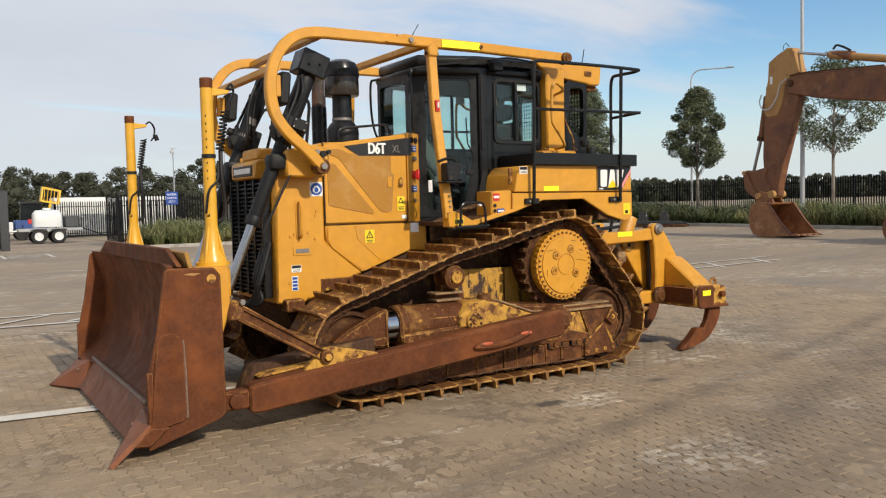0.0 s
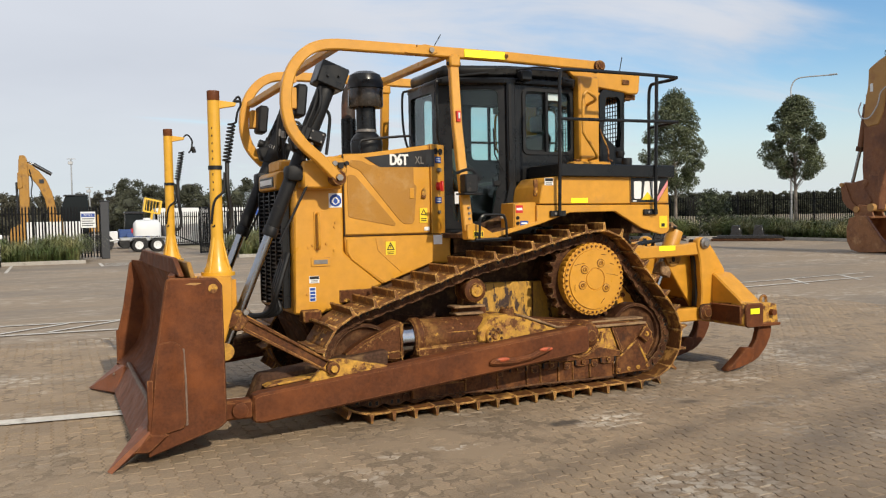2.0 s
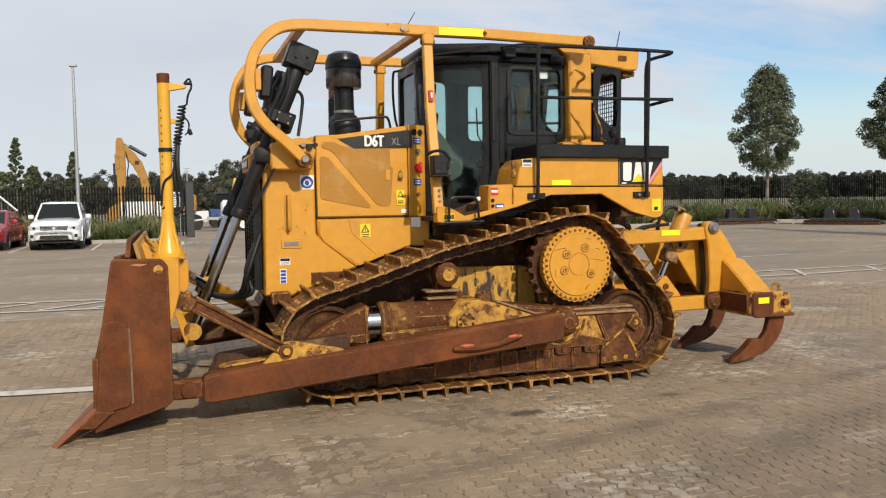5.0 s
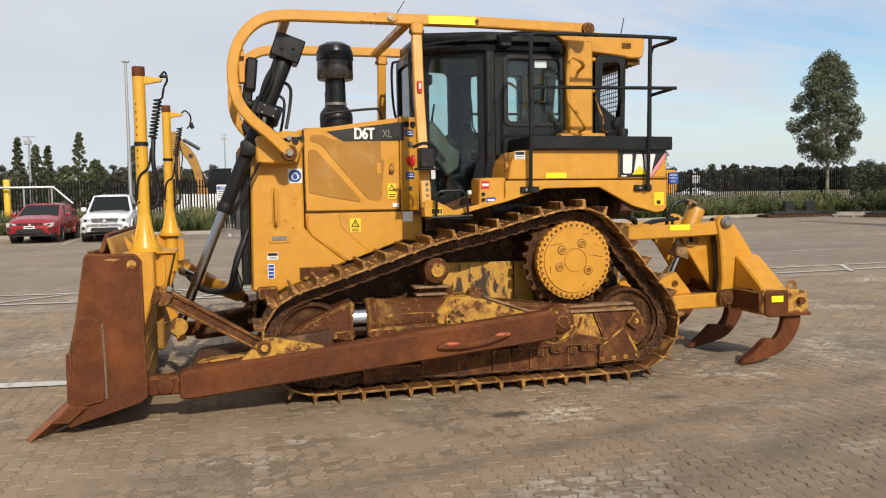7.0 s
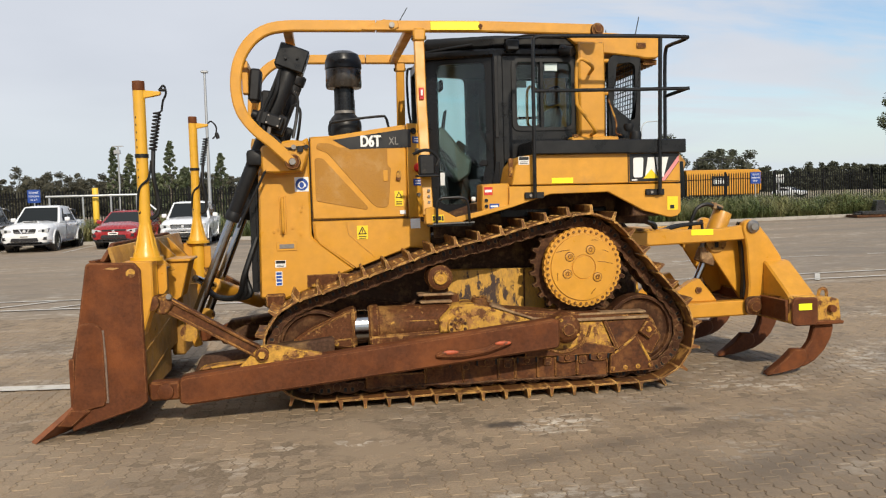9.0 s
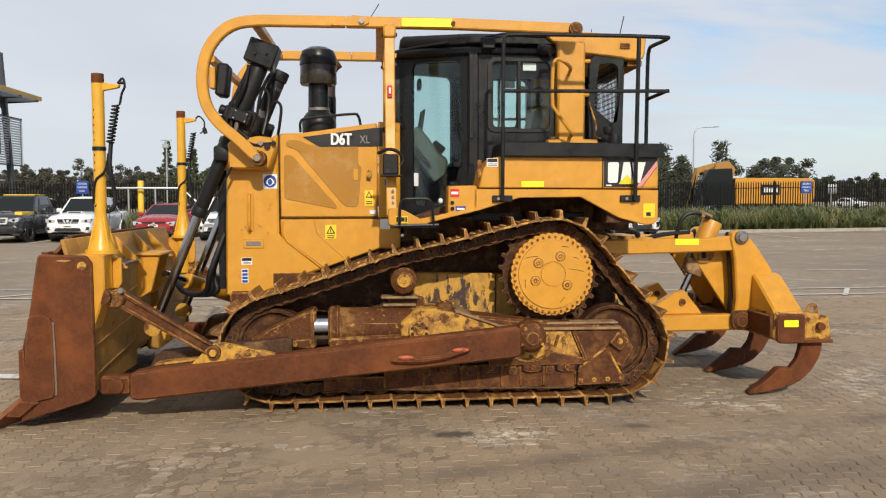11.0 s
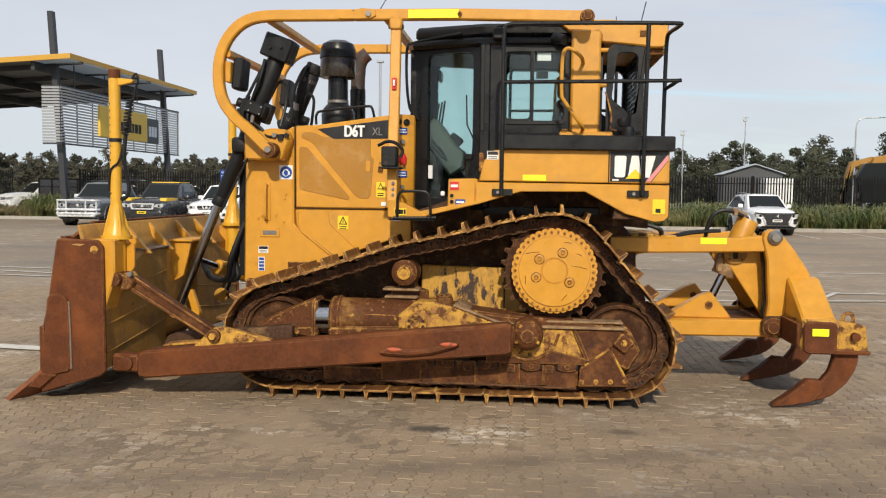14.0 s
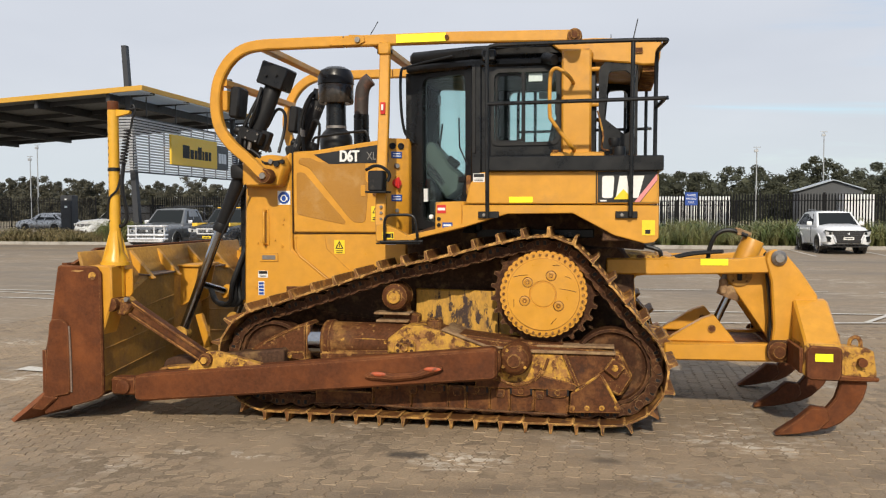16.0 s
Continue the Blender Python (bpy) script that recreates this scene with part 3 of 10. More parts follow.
tagged(new("ground", grid_mesh("ground", verts, faces, m_yard, True)), "dusty grey-brown paved equipment yard", "ground", kind="structure")


def slab(name, pts, mat, label, category, lift=0.006, kind="structure"):
    bm = bmesh.new()
    f = bm.faces.new([bm.verts.new((x, y, ground_z(x, y) + lift)) for x, y in pts])
    return solid(name, bm, mat, label, category, kind=kind)


# field behind the fence
def field(name, x0, x1, y0, y1, lift, mat, label):
    nx = [x0 + (x1 - x0) * i / 12 for i in range(13)]
    ny = [y0 + (y1 - y0) * i / 12 for i in range(13)]
    vs = [(x, y, ground_z(x, y) + lift) for y in ny for x in nx]
    fs = [(j * 13 + i, j * 13 + i + 1, (j + 1) * 13 + i + 1, (j + 1) * 13 + i) for j in range(12) for i in range(12)]
    return tagged(new(name, grid_mesh(name, vs, fs, mat)), label, "field", kind="structure")


field("ground_field_north", -260, -45, FENCE_Y + 24, 420, 0.03, m_soil, "dry grass field beyond the fence")
field("ground_field_back", 2.5, 620, FENCE_Y + 1.0, 620, 0.035, m_soil, "dry grass field beyond the fence")
field("ground_field_east", FENCE_X + 0.6, 620, -200, FENCE_Y + 1.0, 0.03, m_soil, "dry grass field beyond the fence")


def kerb_run(name, a, b):
    """A concrete kerb, 0.15 m high, with soil in the bed behind it."""
    a, b = Vector(a), Vector(b)
    d = (b - a).normalized()
    n = Vector((-d.y, d.x))
    steps = max(2, int((b - a).length / 2.4))
    bm = bmesh.new()
    for i in range(steps):
        p, q = a + (b - a) * (i / steps), a + (b - a) * ((i + 1) / steps)
        p, q = p + d * 0.004, q - d * 0.004
        z0, z1 = ground_z(*p), ground_z(*q)
        sec = ((0, -0.1), (0, 0.10), (0.03, 0.15), (0.17, 0.15), (0.17, -0.1))
        r0 = [bm.verts.new((*(p + n * u), z0 + h)) for u, h in sec]
        r1 = [bm.verts.new((*(q + n * u), z1 + h)) for u, h in sec]
        for k in range(5):
            bm.faces.new((r0[k], r0[(k + 1) % 5], r1[(k + 1) % 5], r1[k]))
        bm.faces.new(r0)
        bm.faces.new(r1[::-1])
    solid(name, bm, m_kerb, "pale concrete kerb along the planting bed", "kerb", kind="structure")


kerb_run("kerb", (-70, KERB_Y), (-3.6, KERB_Y))
kerb_run("kerb", (2.6, KERB_Y), (KERB_X - 3, KERB_Y))
kerb_run("kerb", (KERB_X - 3, KERB_Y), (KERB_X, KERB_Y - 3))
kerb_run("kerb", (KERB_X, KERB_Y - 3), (KERB_X, -30))


def grass_bed(name, x0, x1, y0, y1, tufts, seed, tall=1.12, mat=m_grass, label="bed of strappy green grass behind the kerb"):
    """Strappy grass: arching blades in uneven tufts."""
    rng = np.random.default_rng(seed)
    cx, cy = rng.uniform(x0, x1, tufts), rng.uniform(y0, y1, tufts)
    lump = 0.5 + 0.5 * np.sin(cx * 1.7 + 2.1 * np.sin(cy * 1.3 + cx * 0.47)) * np.sin(cy * 1.9 + 0.6 * cx)
    size = tall * (0.40 + 0.68 * lump) * rng.uniform(0.8, 1.15, tufts)
    n = 28
    a = rng.uniform(0, 2 * np.pi, (tufts, n))
    h = size[:, None] * rng.uniform(0.55, 1.1, (tufts, n))
    out = h * rng.uniform(0.15, 1.15, (tufts, n))
    w = rng.uniform(0.007, 0.016, (tufts, n))
    zg = np.array([ground_z(p, q) for p, q in zip(cx, cy)]) + 0.04
    dx, dy = np.cos(a), np.sin(a)
    rows = []
    for u, v, ww in ((0.0, 0.0, 0.8), (0.30, 0.74, 1.0), (0.95, 0.90, 0.7), (1.45, 0.55, 0.1)):
        px_, py_, pz_ = cx[:, None] + dx * (0.07 + out * u), cy[:, None] + dy * (0.07 + out * u), zg[:, None] + h * v
        rows += [np.stack((px_ - dy * w * ww, py_ + dx * w * ww, pz_), -1), np.stack((px_ + dy * w * ww, py_ - dx * w * ww, pz_), -1)]
    vs = np.stack(rows, 2).reshape(-1, 3)
    quads = np.array(((0, 1, 3, 2), (2, 3, 5, 4), (4, 5, 7, 6)))
    fs = (np.arange(tufts * n)[:, None, None] * 8 + quads[None]).reshape(-1, 4)
    tagged(new(name, grid_mesh(name, vs.tolist(), fs.tolist(), mat)), label, "grass", kind="stuff")


def bed_soil(pts):
    slab("ground_bed", pts, m_soil, "soil of the planting bed under the grass", "ground", 0.09)


bed_soil([(-70, KERB_Y + 0.16), (-3.6, KERB_Y + 0.16), (-3.6, FENCE_Y + 0.4), (-70, FENCE_Y + 0.4)])
bed_soil([(2.6, KERB_Y + 0.16), (KERB_X - 3, KERB_Y + 0.16), (KERB_X - 3, FENCE_Y + 0.4), (2.6, FENCE_Y + 0.4)])
bed_soil([(KERB_X - 3, KERB_Y + 0.16), (KERB_X, KERB_Y - 3), (FENCE_X + 0.4, KERB_Y - 3), (FENCE_X + 0.4, FENCE_Y + 0.4), (KERB_X - 3, FENCE_Y + 0.4)])
bed_soil([(KERB_X + 0.16, KERB_Y - 3), (KERB_X + 0.16, -30), (FENCE_X + 0.4, -30), (FENCE_X + 0.4, KERB_Y - 3)])
grass_bed("grass", -24, -3.9, KERB_Y + 0.35, FENCE_Y - 0.3, 1600, 1)
grass_bed("grass", -48, -24, KERB_Y + 0.35, KERB_Y + 2.6, 1500, 4, 0.72, m_grass_dry, "bed of low half-dry grass behind the kerb")
grass_bed("grass", 2.9, KERB_X, KERB_Y + 0.35, FENCE_Y - 0.2, 2700, 2)
grass_bed("grass", KERB_X + 0.35, FENCE_X - 0.2, 2, KERB_Y, 2400, 3)


def palisade(name, a, b, height=2.42, gap=0.13):
    """A black steel palisade fence: posts, two rails and pointed pales."""
    a, b = Vector(a), Vector(b)
    length = (b - a).length
    d = (b - a) / length
    n = Vector((-d.y, d.x))
    run = thing(name, "tall black steel palisade fence with pointed pales", "fence", kind="structure")
    rail = bmesh.new()
    for h in (0.28, height - 0.35):
        tube([(*(a + d * s), ground_z(*(a + d * s)) + h) for s in np.linspace(0, length, 8)], 0.02, bm=rail, square=(0.022, 0.022))
    part("rail", rail, m_fence, run)
    post = None
    count = max(1, int(length / 2.75))
    for i in range(count + 1):
        p = a + d * (length * i / count)
        at = Matrix.Translation((*p, ground_z(*p)))
        if post is None:
            post = part("post", box(-0.04, 0.04, -0.04, 0.04, 0, height + 0.02, 0.008), m_fence, run)
            post.matrix_basis = at
        else:
            o = post.copy()
            scene.collection.objects.link(o)
            o.matrix_basis = at
    vs, fs = [], []
    for i in range(int(length / gap)):
        p = a + d * (gap * (i + 0.5)) - n * 0.03
        z = ground_z(*p)
        k = len(vs)
        w, t = d * 0.032, n * 0.012
        for q in (p - w, p - t, p + w, p + t):
            vs.append((*q, z + 0.08))
        for q in (p - w, p - t, p + w, p + t):
            vs.append((*q, z + height - 0.10))
        vs.append((*p, z + height))
        fs += [(k + j, k + (j + 1) % 4, k + 4 + (j + 1) % 4, k + 4 + j) for j in range(4)] + [(k + 4 + j, k + 4 + (j + 1) % 4, k + 8) for j in range(4)]
    pale = new("pales", grid_mesh("pales", vs, fs, m_fence))
    pale.parent = run
    tagged(pale, "row of pointed black pales", kind="stuff")


palisade("fence", (-23.2, FENCE_Y), (GATE[0] - 0.3, FENCE_Y))
palisade("fence", (1.25, 48.8), (9.0, 48.8), 2.3)
palisade("fence", (-76, 60.0), (-44.4, 60.0), 2.9, 0.16)
palisade("fence", (GATE[1] + 0.3, FENCE_Y), (FENCE_X, FENCE_Y))
palisade("fence", (FENCE_X, FENCE_Y), (FENCE_X, -6))


# ---- the bulldozer: it faces -x, its centre line is y = 0 ----
dozer = thing("bulldozer", "yellow crawler bulldozer with rusty blade, sweeps and ripper", "bulldozer")
D = dozer


def both(name, make, mat, label="", parent=D, sides=(-1, 1)):
    """The same part on both sides; make(s) builds it for y times s."""
    return [part(name, make(s), mat, parent, label) for s in sides]


def yspan(s, a, b):
    return (min(s * a, s * b), max(s * a, s * b))


# hull between the tracks
# Dark brown instead of yellow: shade between the tracks is painted in.
part("main_frame", prism([(-2.75, 0.75), (-2.3, 0.52), (0.60, 0.52), (0.74, 0.8), (0.74, 1.35), (0.6, 1.50), (-2.2, 1.3), (-2.75, 1.0)], -0.49, 0.49, 0.03), m_brownframe, D, "dark brown main frame with the shade between the tracks in its colour")
part("belly_guard", prism([(-2.8, 0.9), (-2.6, 0.45), (-2.2, 0.36), (0.5, 0.36), (0.5, 0.55), (-2.6, 0.95)], -0.5, 0.5, 0.02), m_track, D)
both("final_drive_housing", lambda s: cyl((0, s * 0.45, 1.117), (0, s * 0.93, 1.117), 0.33, 0.30, 32, 0.02), m_track, "brown final drive housing")
both("axle_cover", lambda s: prism([(-1.165, 0.77), (-0.45, 0.645), (0.10, 0.66), (0.12, 1.085), (-0.40, 1.088), (-1.165, 1.105)], *yspan(s, 0.58, 0.64), 0.01), m_yellow_streak, "mud-splashed yellow axle cover")
both("cover_seam", lambda s: box(-0.43, -0.415, *yspan(s, 0.638, 0.648), 0.66, 1.08, 0.002), m_track)

# ---- tracks ----
PITCH = 0.2035


def arc(cx, cz, r, a0, a1, n):
    return [(cx + r * math.cos(radians(a0 + (a1 - a0) * i / n)), cz + r * math.sin(radians(a0 + (a1 - a0) * i / n))) for i in range(n + 1)]


# the line of the shoe plates, from under the front idler to the rear and back over the top
loop = arc(-2.36, 0.522, 0.438, 252, 270, 3) + arc(0.55, 0.525, 0.438, 270, 385, 20) + arc(0.0, 1.117, 0.478, 30, 104, 14)
loop += [(-0.45, 1.510), (-0.80, 1.415), (-1.27, 1.325), (-1.80, 1.150), (-2.18, 1.030)] + arc(-2.36, 0.525, 0.436, 96, 252, 24)
loop = [Vector((x, 0, z)) for x, z in loop]
loop.append(loop[0])
run_len = [0.0]
for p, q in zip(loop, loop[1:]):
    run_len.append(run_len[-1] + (q - p).length)
SHOES = round(run_len[-1] / PITCH)


def on_loop(s):
    s %= run_len[-1]
    for i in range(len(loop) - 1):
        if run_len[i + 1] >= s:
            f = (s - run_len[i]) / max(1e-9, run_len[i + 1] - run_len[i])
            return loop[i] * (1 - f) + loop[i + 1] * f
    return loop[-1]


def shoe_mesh():
    """A single-grouser shoe, 0.56 m wide: local x along the run, y across, z out of the loop."""
    bm = prism([(-0.099, 0.012), (-0.096, -0.004), (0.075, -0.006), (0.098, -0.016), (0.113, -0.013), (0.105, 0.0), (0.085, 0.011), (-0.056, 0.013), (-0.061, 0.050), (-0.064, 0.080), (-0.085, 0.083), (-0.091, 0.016)], -0.285, 0.285, 0.003)
    for y in (-0.11, -0.055, 0.055, 0.11):
        for x in (-0.02, 0.045):
            cyl((x, y, -0.004), (x, y, 0.018), 0.014, seg=6, bm=bm)
    return finish("track_shoe", bm, m_shoe)


def link_mesh():
    """Two side links with a pair of bolt windows, a pin and its bush."""
    bm = bmesh.new()
    for y in (-0.095, 0.095):
        prism([(-0.125, -0.080), (-0.11, -0.118), (-0.05, -0.122), (0.0, -0.106), (0.05, -0.122), (0.11, -0.118), (0.125, -0.080), (0.105, -0.045), (0.03, -0.012), (-0.03, -0.012), (-0.105, -0.045)], y - 0.022, y + 0.022, 0.004, bm=bm)
    cyl((-PITCH / 2, -0.13, -0.078), (-PITCH / 2, 0.13, -0.078), 0.034, seg=14, bm=bm)
    n = len(bm.faces)
    for x in (-0.030, 0.030):
        box(x - 0.016, x + 0.016, -0.1195, 0.1195, -0.072, -0.030, 0.006, bm=bm)
    bm.faces.ensure_lookup_table()
    for f in bm.faces[n:]:
        f.material_index = 1
    return bm


shoe_me = shoe_mesh()
link_me = finish("track_link", link_mesh(), m_track)
link_me.materials.append(m_black_dull)
poses = []
for i in range(SHOES):
    a, b = on_loop((i - 0.5) * run_len[-1] / SHOES), on_loop((i + 0.5) * run_len[-1] / SHOES)
    d = (b - a).normalized()
    out = Vector((d.z, 0, -d.x))
    poses.append(Matrix.Translation((a + b) / 2) @ Matrix(((d.x, 0, out.x, 0), (0, 1, 0, 0), (d.z, 0, out.z, 0), (0, 0, 0, 1))))
for s in (-1, 1):
    for m in poses:
        chain = tagged(new("track_link", link_me), "brown steel track link")
        chain.parent = D
        chain.matrix_basis = Matrix.Translation((0, s * 0.94, 0)) @ m
        o = tagged(new("track_shoe", shoe_me), "mud-stained single-bar track shoe")
        o.parent = chain

# sprocket, cover and bolts
for s in (-1, 1):
    teeth = []
    for i in range(25):
        for da, r in ((-0.5, 0.405), (-0.22, 0.41), (-0.13, 0.448), (0.13, 0.448), (0.22, 0.41)):
            a = 2 * math.pi * (i + da) / 25
            teeth.append((r * math.cos(a), 1.117 + r * math.sin(a)))
    part("sprocket", prism(teeth, *yspan(s, 0.90, 0.985), 0.004), m_track, D, "brown steel drive sprocket")
    y = s * 1.0
    cover = part("sprocket_cover", lathe([(0, 0.13), (0.098, 0.13), (0.101, 0.122), (0.109, 0.122), (0.112, 0.13), (0.292, 0.125), (0.295, 0.112), (0.336, 0.110), (0.338, 0.10), (0.338, -0.05), (0.33, -0.06)], (0, y, 1.117), (0, s, 0), 56), m_yellow, D, "round yellow final drive cover")
    lobes = []
    for i in range(38 * 6):
        a = 2 * math.pi * i / (38 * 6)
        q = 0.342 + 0.014 * abs(math.cos(19 * a)) ** 0.6
        lobes.append((q * math.cos(a), 1.117 + q * math.sin(a)))
    part("cover_rim", prism(lobes, *yspan(s, 1.045, 1.100), 0.0), m_yellow, cover, "scalloped yellow bolt rim")
    for a0, r0, a1, r1 in ((150, 0.28, 128, 0.20), (20, 0.14, 5, 0.27), (72, 0.25, 60, 0.27), (205, 0.26, 190, 0.24), (300, 0.22, 285, 0.25), (40, 0.23, 30, 0.26)):
        p0 = V(r0 * math.cos(radians(a0)), s * 1.1285, 1.117 + r0 * math.sin(radians(a0)))
        p1 = V(r1 * math.cos(radians(a1)), s * 1.1285, 1.117 + r1 * math.sin(radians(a1)))
        part("scratch", tube([p0, (p0 + p1) / 2 + V(0, 0, 0.004), p1], 0.0022, 4), m_track, cover, "dark scratch in the paint")
    bolt_me = None
    for i in range(38):
        a = 2 * math.pi * i / 38
        at = Matrix.Translation((0.322 * math.cos(a), s * 1.106, 1.117 + 0.322 * math.sin(a)))
        if bolt_me is None:
            bolt_me = finish("bolt", cyl((0, 0, 0), (0, s * 0.022, 0), 0.0125, 0.010, 6), m_frame)
        o = new("bolt", bolt_me)
        o.parent = cover
        o.matrix_basis = at
    for a, r in ((142, 0.158), (67, 0.166), (-36, 0.155), (200, 0.158)):
        c = Vector((r * math.cos(radians(a)), s * 1.124, 1.117 + r * math.sin(radians(a))))
        part("port_plug", lathe([(0.036, 0.0), (0.036, 0.012), (0.026, 0.014), (0.024, 0.004), (0.0, 0.006)], c, (0, s, 0), 18), m_yellow, cover)
        part("port_recess", lathe([(0.036, 0.0), (0.036, 0.006), (0.044, 0.006), (0.044, 0.0)], c + V(0, s * 0.0005, 0), (0, s, 0), 18), m_frame, cover, "dirt ring round the port")
        part("port_recess", lathe([(0.010, 0.0), (0.010, 0.0095), (0.017, 0.0095), (0.017, 0.0)], c + V(0, s * 0.002, 0), (0, s, 0), 14), m_frame, cover)

def arc3(cx, y, cz, r, a0, a1, n=14):
    return [(x, y, z) for x, z in arc(cx, cz, r, a0, a1, n)]


# idlers, rollers and the roller frame
for s in (-1, 1):
    for cx, cz in ((-2.36, 0.522), (0.55, 0.525)):
        part("idler_wheel", lathe([(0, 0.07), (0.06, 0.075), (0.08, 0.05), (0.24, 0.035), (0.27, 0.05), (0.285, 0.085), (0.31, 0.085), (0.318, 0.06), (0.318, -0.06), (0.31, -0.085), (0, -0.085)], (cx, s * 0.94, cz), (0, s, 0), 40), m_track, D, "brown steel idler wheel")
    for x in np.linspace(-1.98, 0.12, 7):
        part("track_roller", lathe([(0, 0.10), (0.10, 0.10), (0.115, 0.07), (0.10, 0.05), (0.10, -0.05), (0.115, -0.07), (0.10, -0.1), (0, -0.1)], (x, s * 0.94, 0.315), (0, s, 0), 20), m_track, D)
    part("recoil_tube", lathe([(0, 0), (0.165, 0), (0.182, 0.02), (0.186, 0.08), (0.170, 0.10), (0.165, 0.55), (0.158, 1.10), (0.0, 1.10)], (-1.905, s * 0.95, 0.665), (1, 0, 0), 32), m_frame, D, "rusty brown recoil spring housing")
    part("recoil_rod", cyl((-2.02, s * 0.95, 0.665), (-1.84, s * 0.95, 0.665), 0.150, seg=32), m_chrome, D, "polished chrome ring of the recoil rod")
    part("idler_yoke", prism([(-2.56, 0.58), (-2.42, 0.675), (-2.08, 0.825), (-2.005, 0.84), (-2.005, 0.50), (-2.08, 0.49), (-2.30, 0.52)], *yspan(s, 0.82, 1.10), 0.025), m_frame, D, "scuffed brown idler yoke")
    part("roller_frame", prism([(-1.9, 0.52), (-1.75, 0.47), (0.30, 0.44), (0.62, 0.30), (0.72, 0.46), (0.62, 0.66), (0.30, 0.70), (-0.30, 0.735), (-0.72, 0.78), (-0.95, 0.80), (-1.3, 0.62), (-1.9, 0.60)], *yspan(s, 0.80, 1.135), 0.02), m_frame, D, "rust-brown roller frame with yellow paint remnants")
    deck = part("frame_deck", prism([(-1.16, 0.83), (-1.0, 0.84), (-0.83, 0.80), (-0.47, 0.672), (-0.40, 0.66), (-0.40, 0.60), (-1.30, 0.60), (-1.30, 0.72)], *yspan(s, 0.76, 1.15), 0.014), m_yellow_dirty, D, "scraped yellow roller frame deck under dirt")
    part("dirt_layer", prism([(-0.84, 0.806), (-0.47, 0.676), (-0.30, 0.665), (-0.30, 0.68), (-0.46, 0.695), (-0.82, 0.822)], *yspan(s, 0.72, 1.16), 0.006), m_dust, deck, "tan dirt lying on the deck")
    # segmented roller guard with ribs, pads and tabs
    edges = (-1.95, -1.43, -1.10, -0.785, -0.635, -0.436, -0.271, -0.074, 0.204)
    for k, (a, b) in enumerate(zip(edges, edges[1:])):
        top = 0.26 if k == 0 else 0.345
        dip = 0.012 * math.sin(2.1 * k)
        part("roller_guard", prism([(a + 0.004, 0.143 + dip), (b - 0.004, 0.143 + 0.012 * math.sin(2.1 * (k + 1))), (b - 0.004, top), (a + 0.004, top)], *yspan(s, 1.07, 1.118 + 0.006 * (k % 2)), 0.008), m_guard, D, "brown roller guard panel")
        part("guard_rib", box(b - 0.010, b + 0.006, *yspan(s, 1.10, 1.135), 0.165, 0.335, 0.004), m_guard, D)
    part("guard_lip", tube([(-1.95, s * 1.125, 0.140), (-1.43, s * 1.13, 0.158), (-1.1, s * 1.125, 0.142), (-0.80, s * 1.13, 0.152), (-0.35, s * 1.13, 0.148), (0.20, s * 1.13, 0.142)], 0.010, 6), m_track, D)
    for x in (-1.30, -0.895, -0.535, -0.174, 0.122):
        pad = part("bolt_pad", prism(rounded([(x - 0.083, 0.352), (x + 0.083, 0.352), (x + 0.083, 0.30), (x + 0.045, 0.283), (x - 0.045, 0.283), (x - 0.083, 0.30)], 0.012, 2), *yspan(s, 1.115, 1.150), 0.006), m_guard, D, "bolted bracket pad")
        part("pad_bolt", cyl((x, s * 1.145, 0.327), (x, s * 1.172, 0.327), 0.024, seg=6), m_frame, pad, "rusty bolt head")
        for k in (-1, 1):
            part("pad_edge", box(x + k * 0.083 - 0.008, x + k * 0.083 + 0.008, *yspan(s, 1.14, 1.158), 0.30, 0.35, 0.003), m_black_dull, pad)
    for x in (-1.08, -0.705, -0.345, -0.025):
        tab = part("guard_tab", prism(rounded([(x - 0.038, 0.335), (x + 0.038, 0.335), (x + 0.034, 0.262), (x - 0.034, 0.262)], 0.014, 2), *yspan(s, 1.115, 1.140), 0.005), m_guard, D)
        part("tab_hole", cyl((x, s * 1.138, 0.285), (x, s * 1.146, 0.285), 0.020, seg=12), m_track, tab)
    # side plate, collar and dome round the arm's trunnion
    part("side_plate", prism([(-0.45, 0.385), (0.256, 0.395), (0.16, 0.632), (-0.45, 0.655)], *yspan(s, 1.12, 1.146), 0.006), m_yellow_dirty, D, "scraped yellow frame side plate")
    part("lower_plate", prism([(-0.55, 0.345), (0.27, 0.345), (0.27, 0.40), (0.0, 0.46), (-0.14, 0.40), (-0.30, 0.40), (-0.55, 0.45)], *yspan(s, 1.14, 1.158), 0.006), m_guard, D)
    part("collar", tube(arc3(-0.21, s * 1.155, 0.60, 0.225, 195, 335), 0.014, 6), m_frame, D, "worn collar round the trunnion")
    part("curved_rib", tube(spline([(-0.06, s * 1.155, 0.42), (0.0, s * 1.158, 0.48), (0.03, s * 1.158, 0.55), (0.045, s * 1.155, 0.60)], 4), 0.013, 6), m_frame, D)
    part("slant_rib", tube([(0.175, s * 1.155, 0.635), (0.285, s * 1.155, 0.385)], 0.014, square=(0.012, 0.016)), m_frame, D)
    part("rear_plate", prism([(0.19, 0.63), (0.58, 0.655), (0.50, 0.52), (0.29, 0.37)], *yspan(s, 1.10, 1.145), 0.006), m_guard, D, "rust-brown rear frame plate")
    part("rear_guard", prism([(0.213, 0.165), (0.62, 0.178), (0.617, 0.205), (0.468, 0.485), (0.452, 0.485), (0.29, 0.358), (0.226, 0.329)], *yspan(s, 1.115, 1.162), 0.008), m_guard, D, "brown triangular rear idler guard")
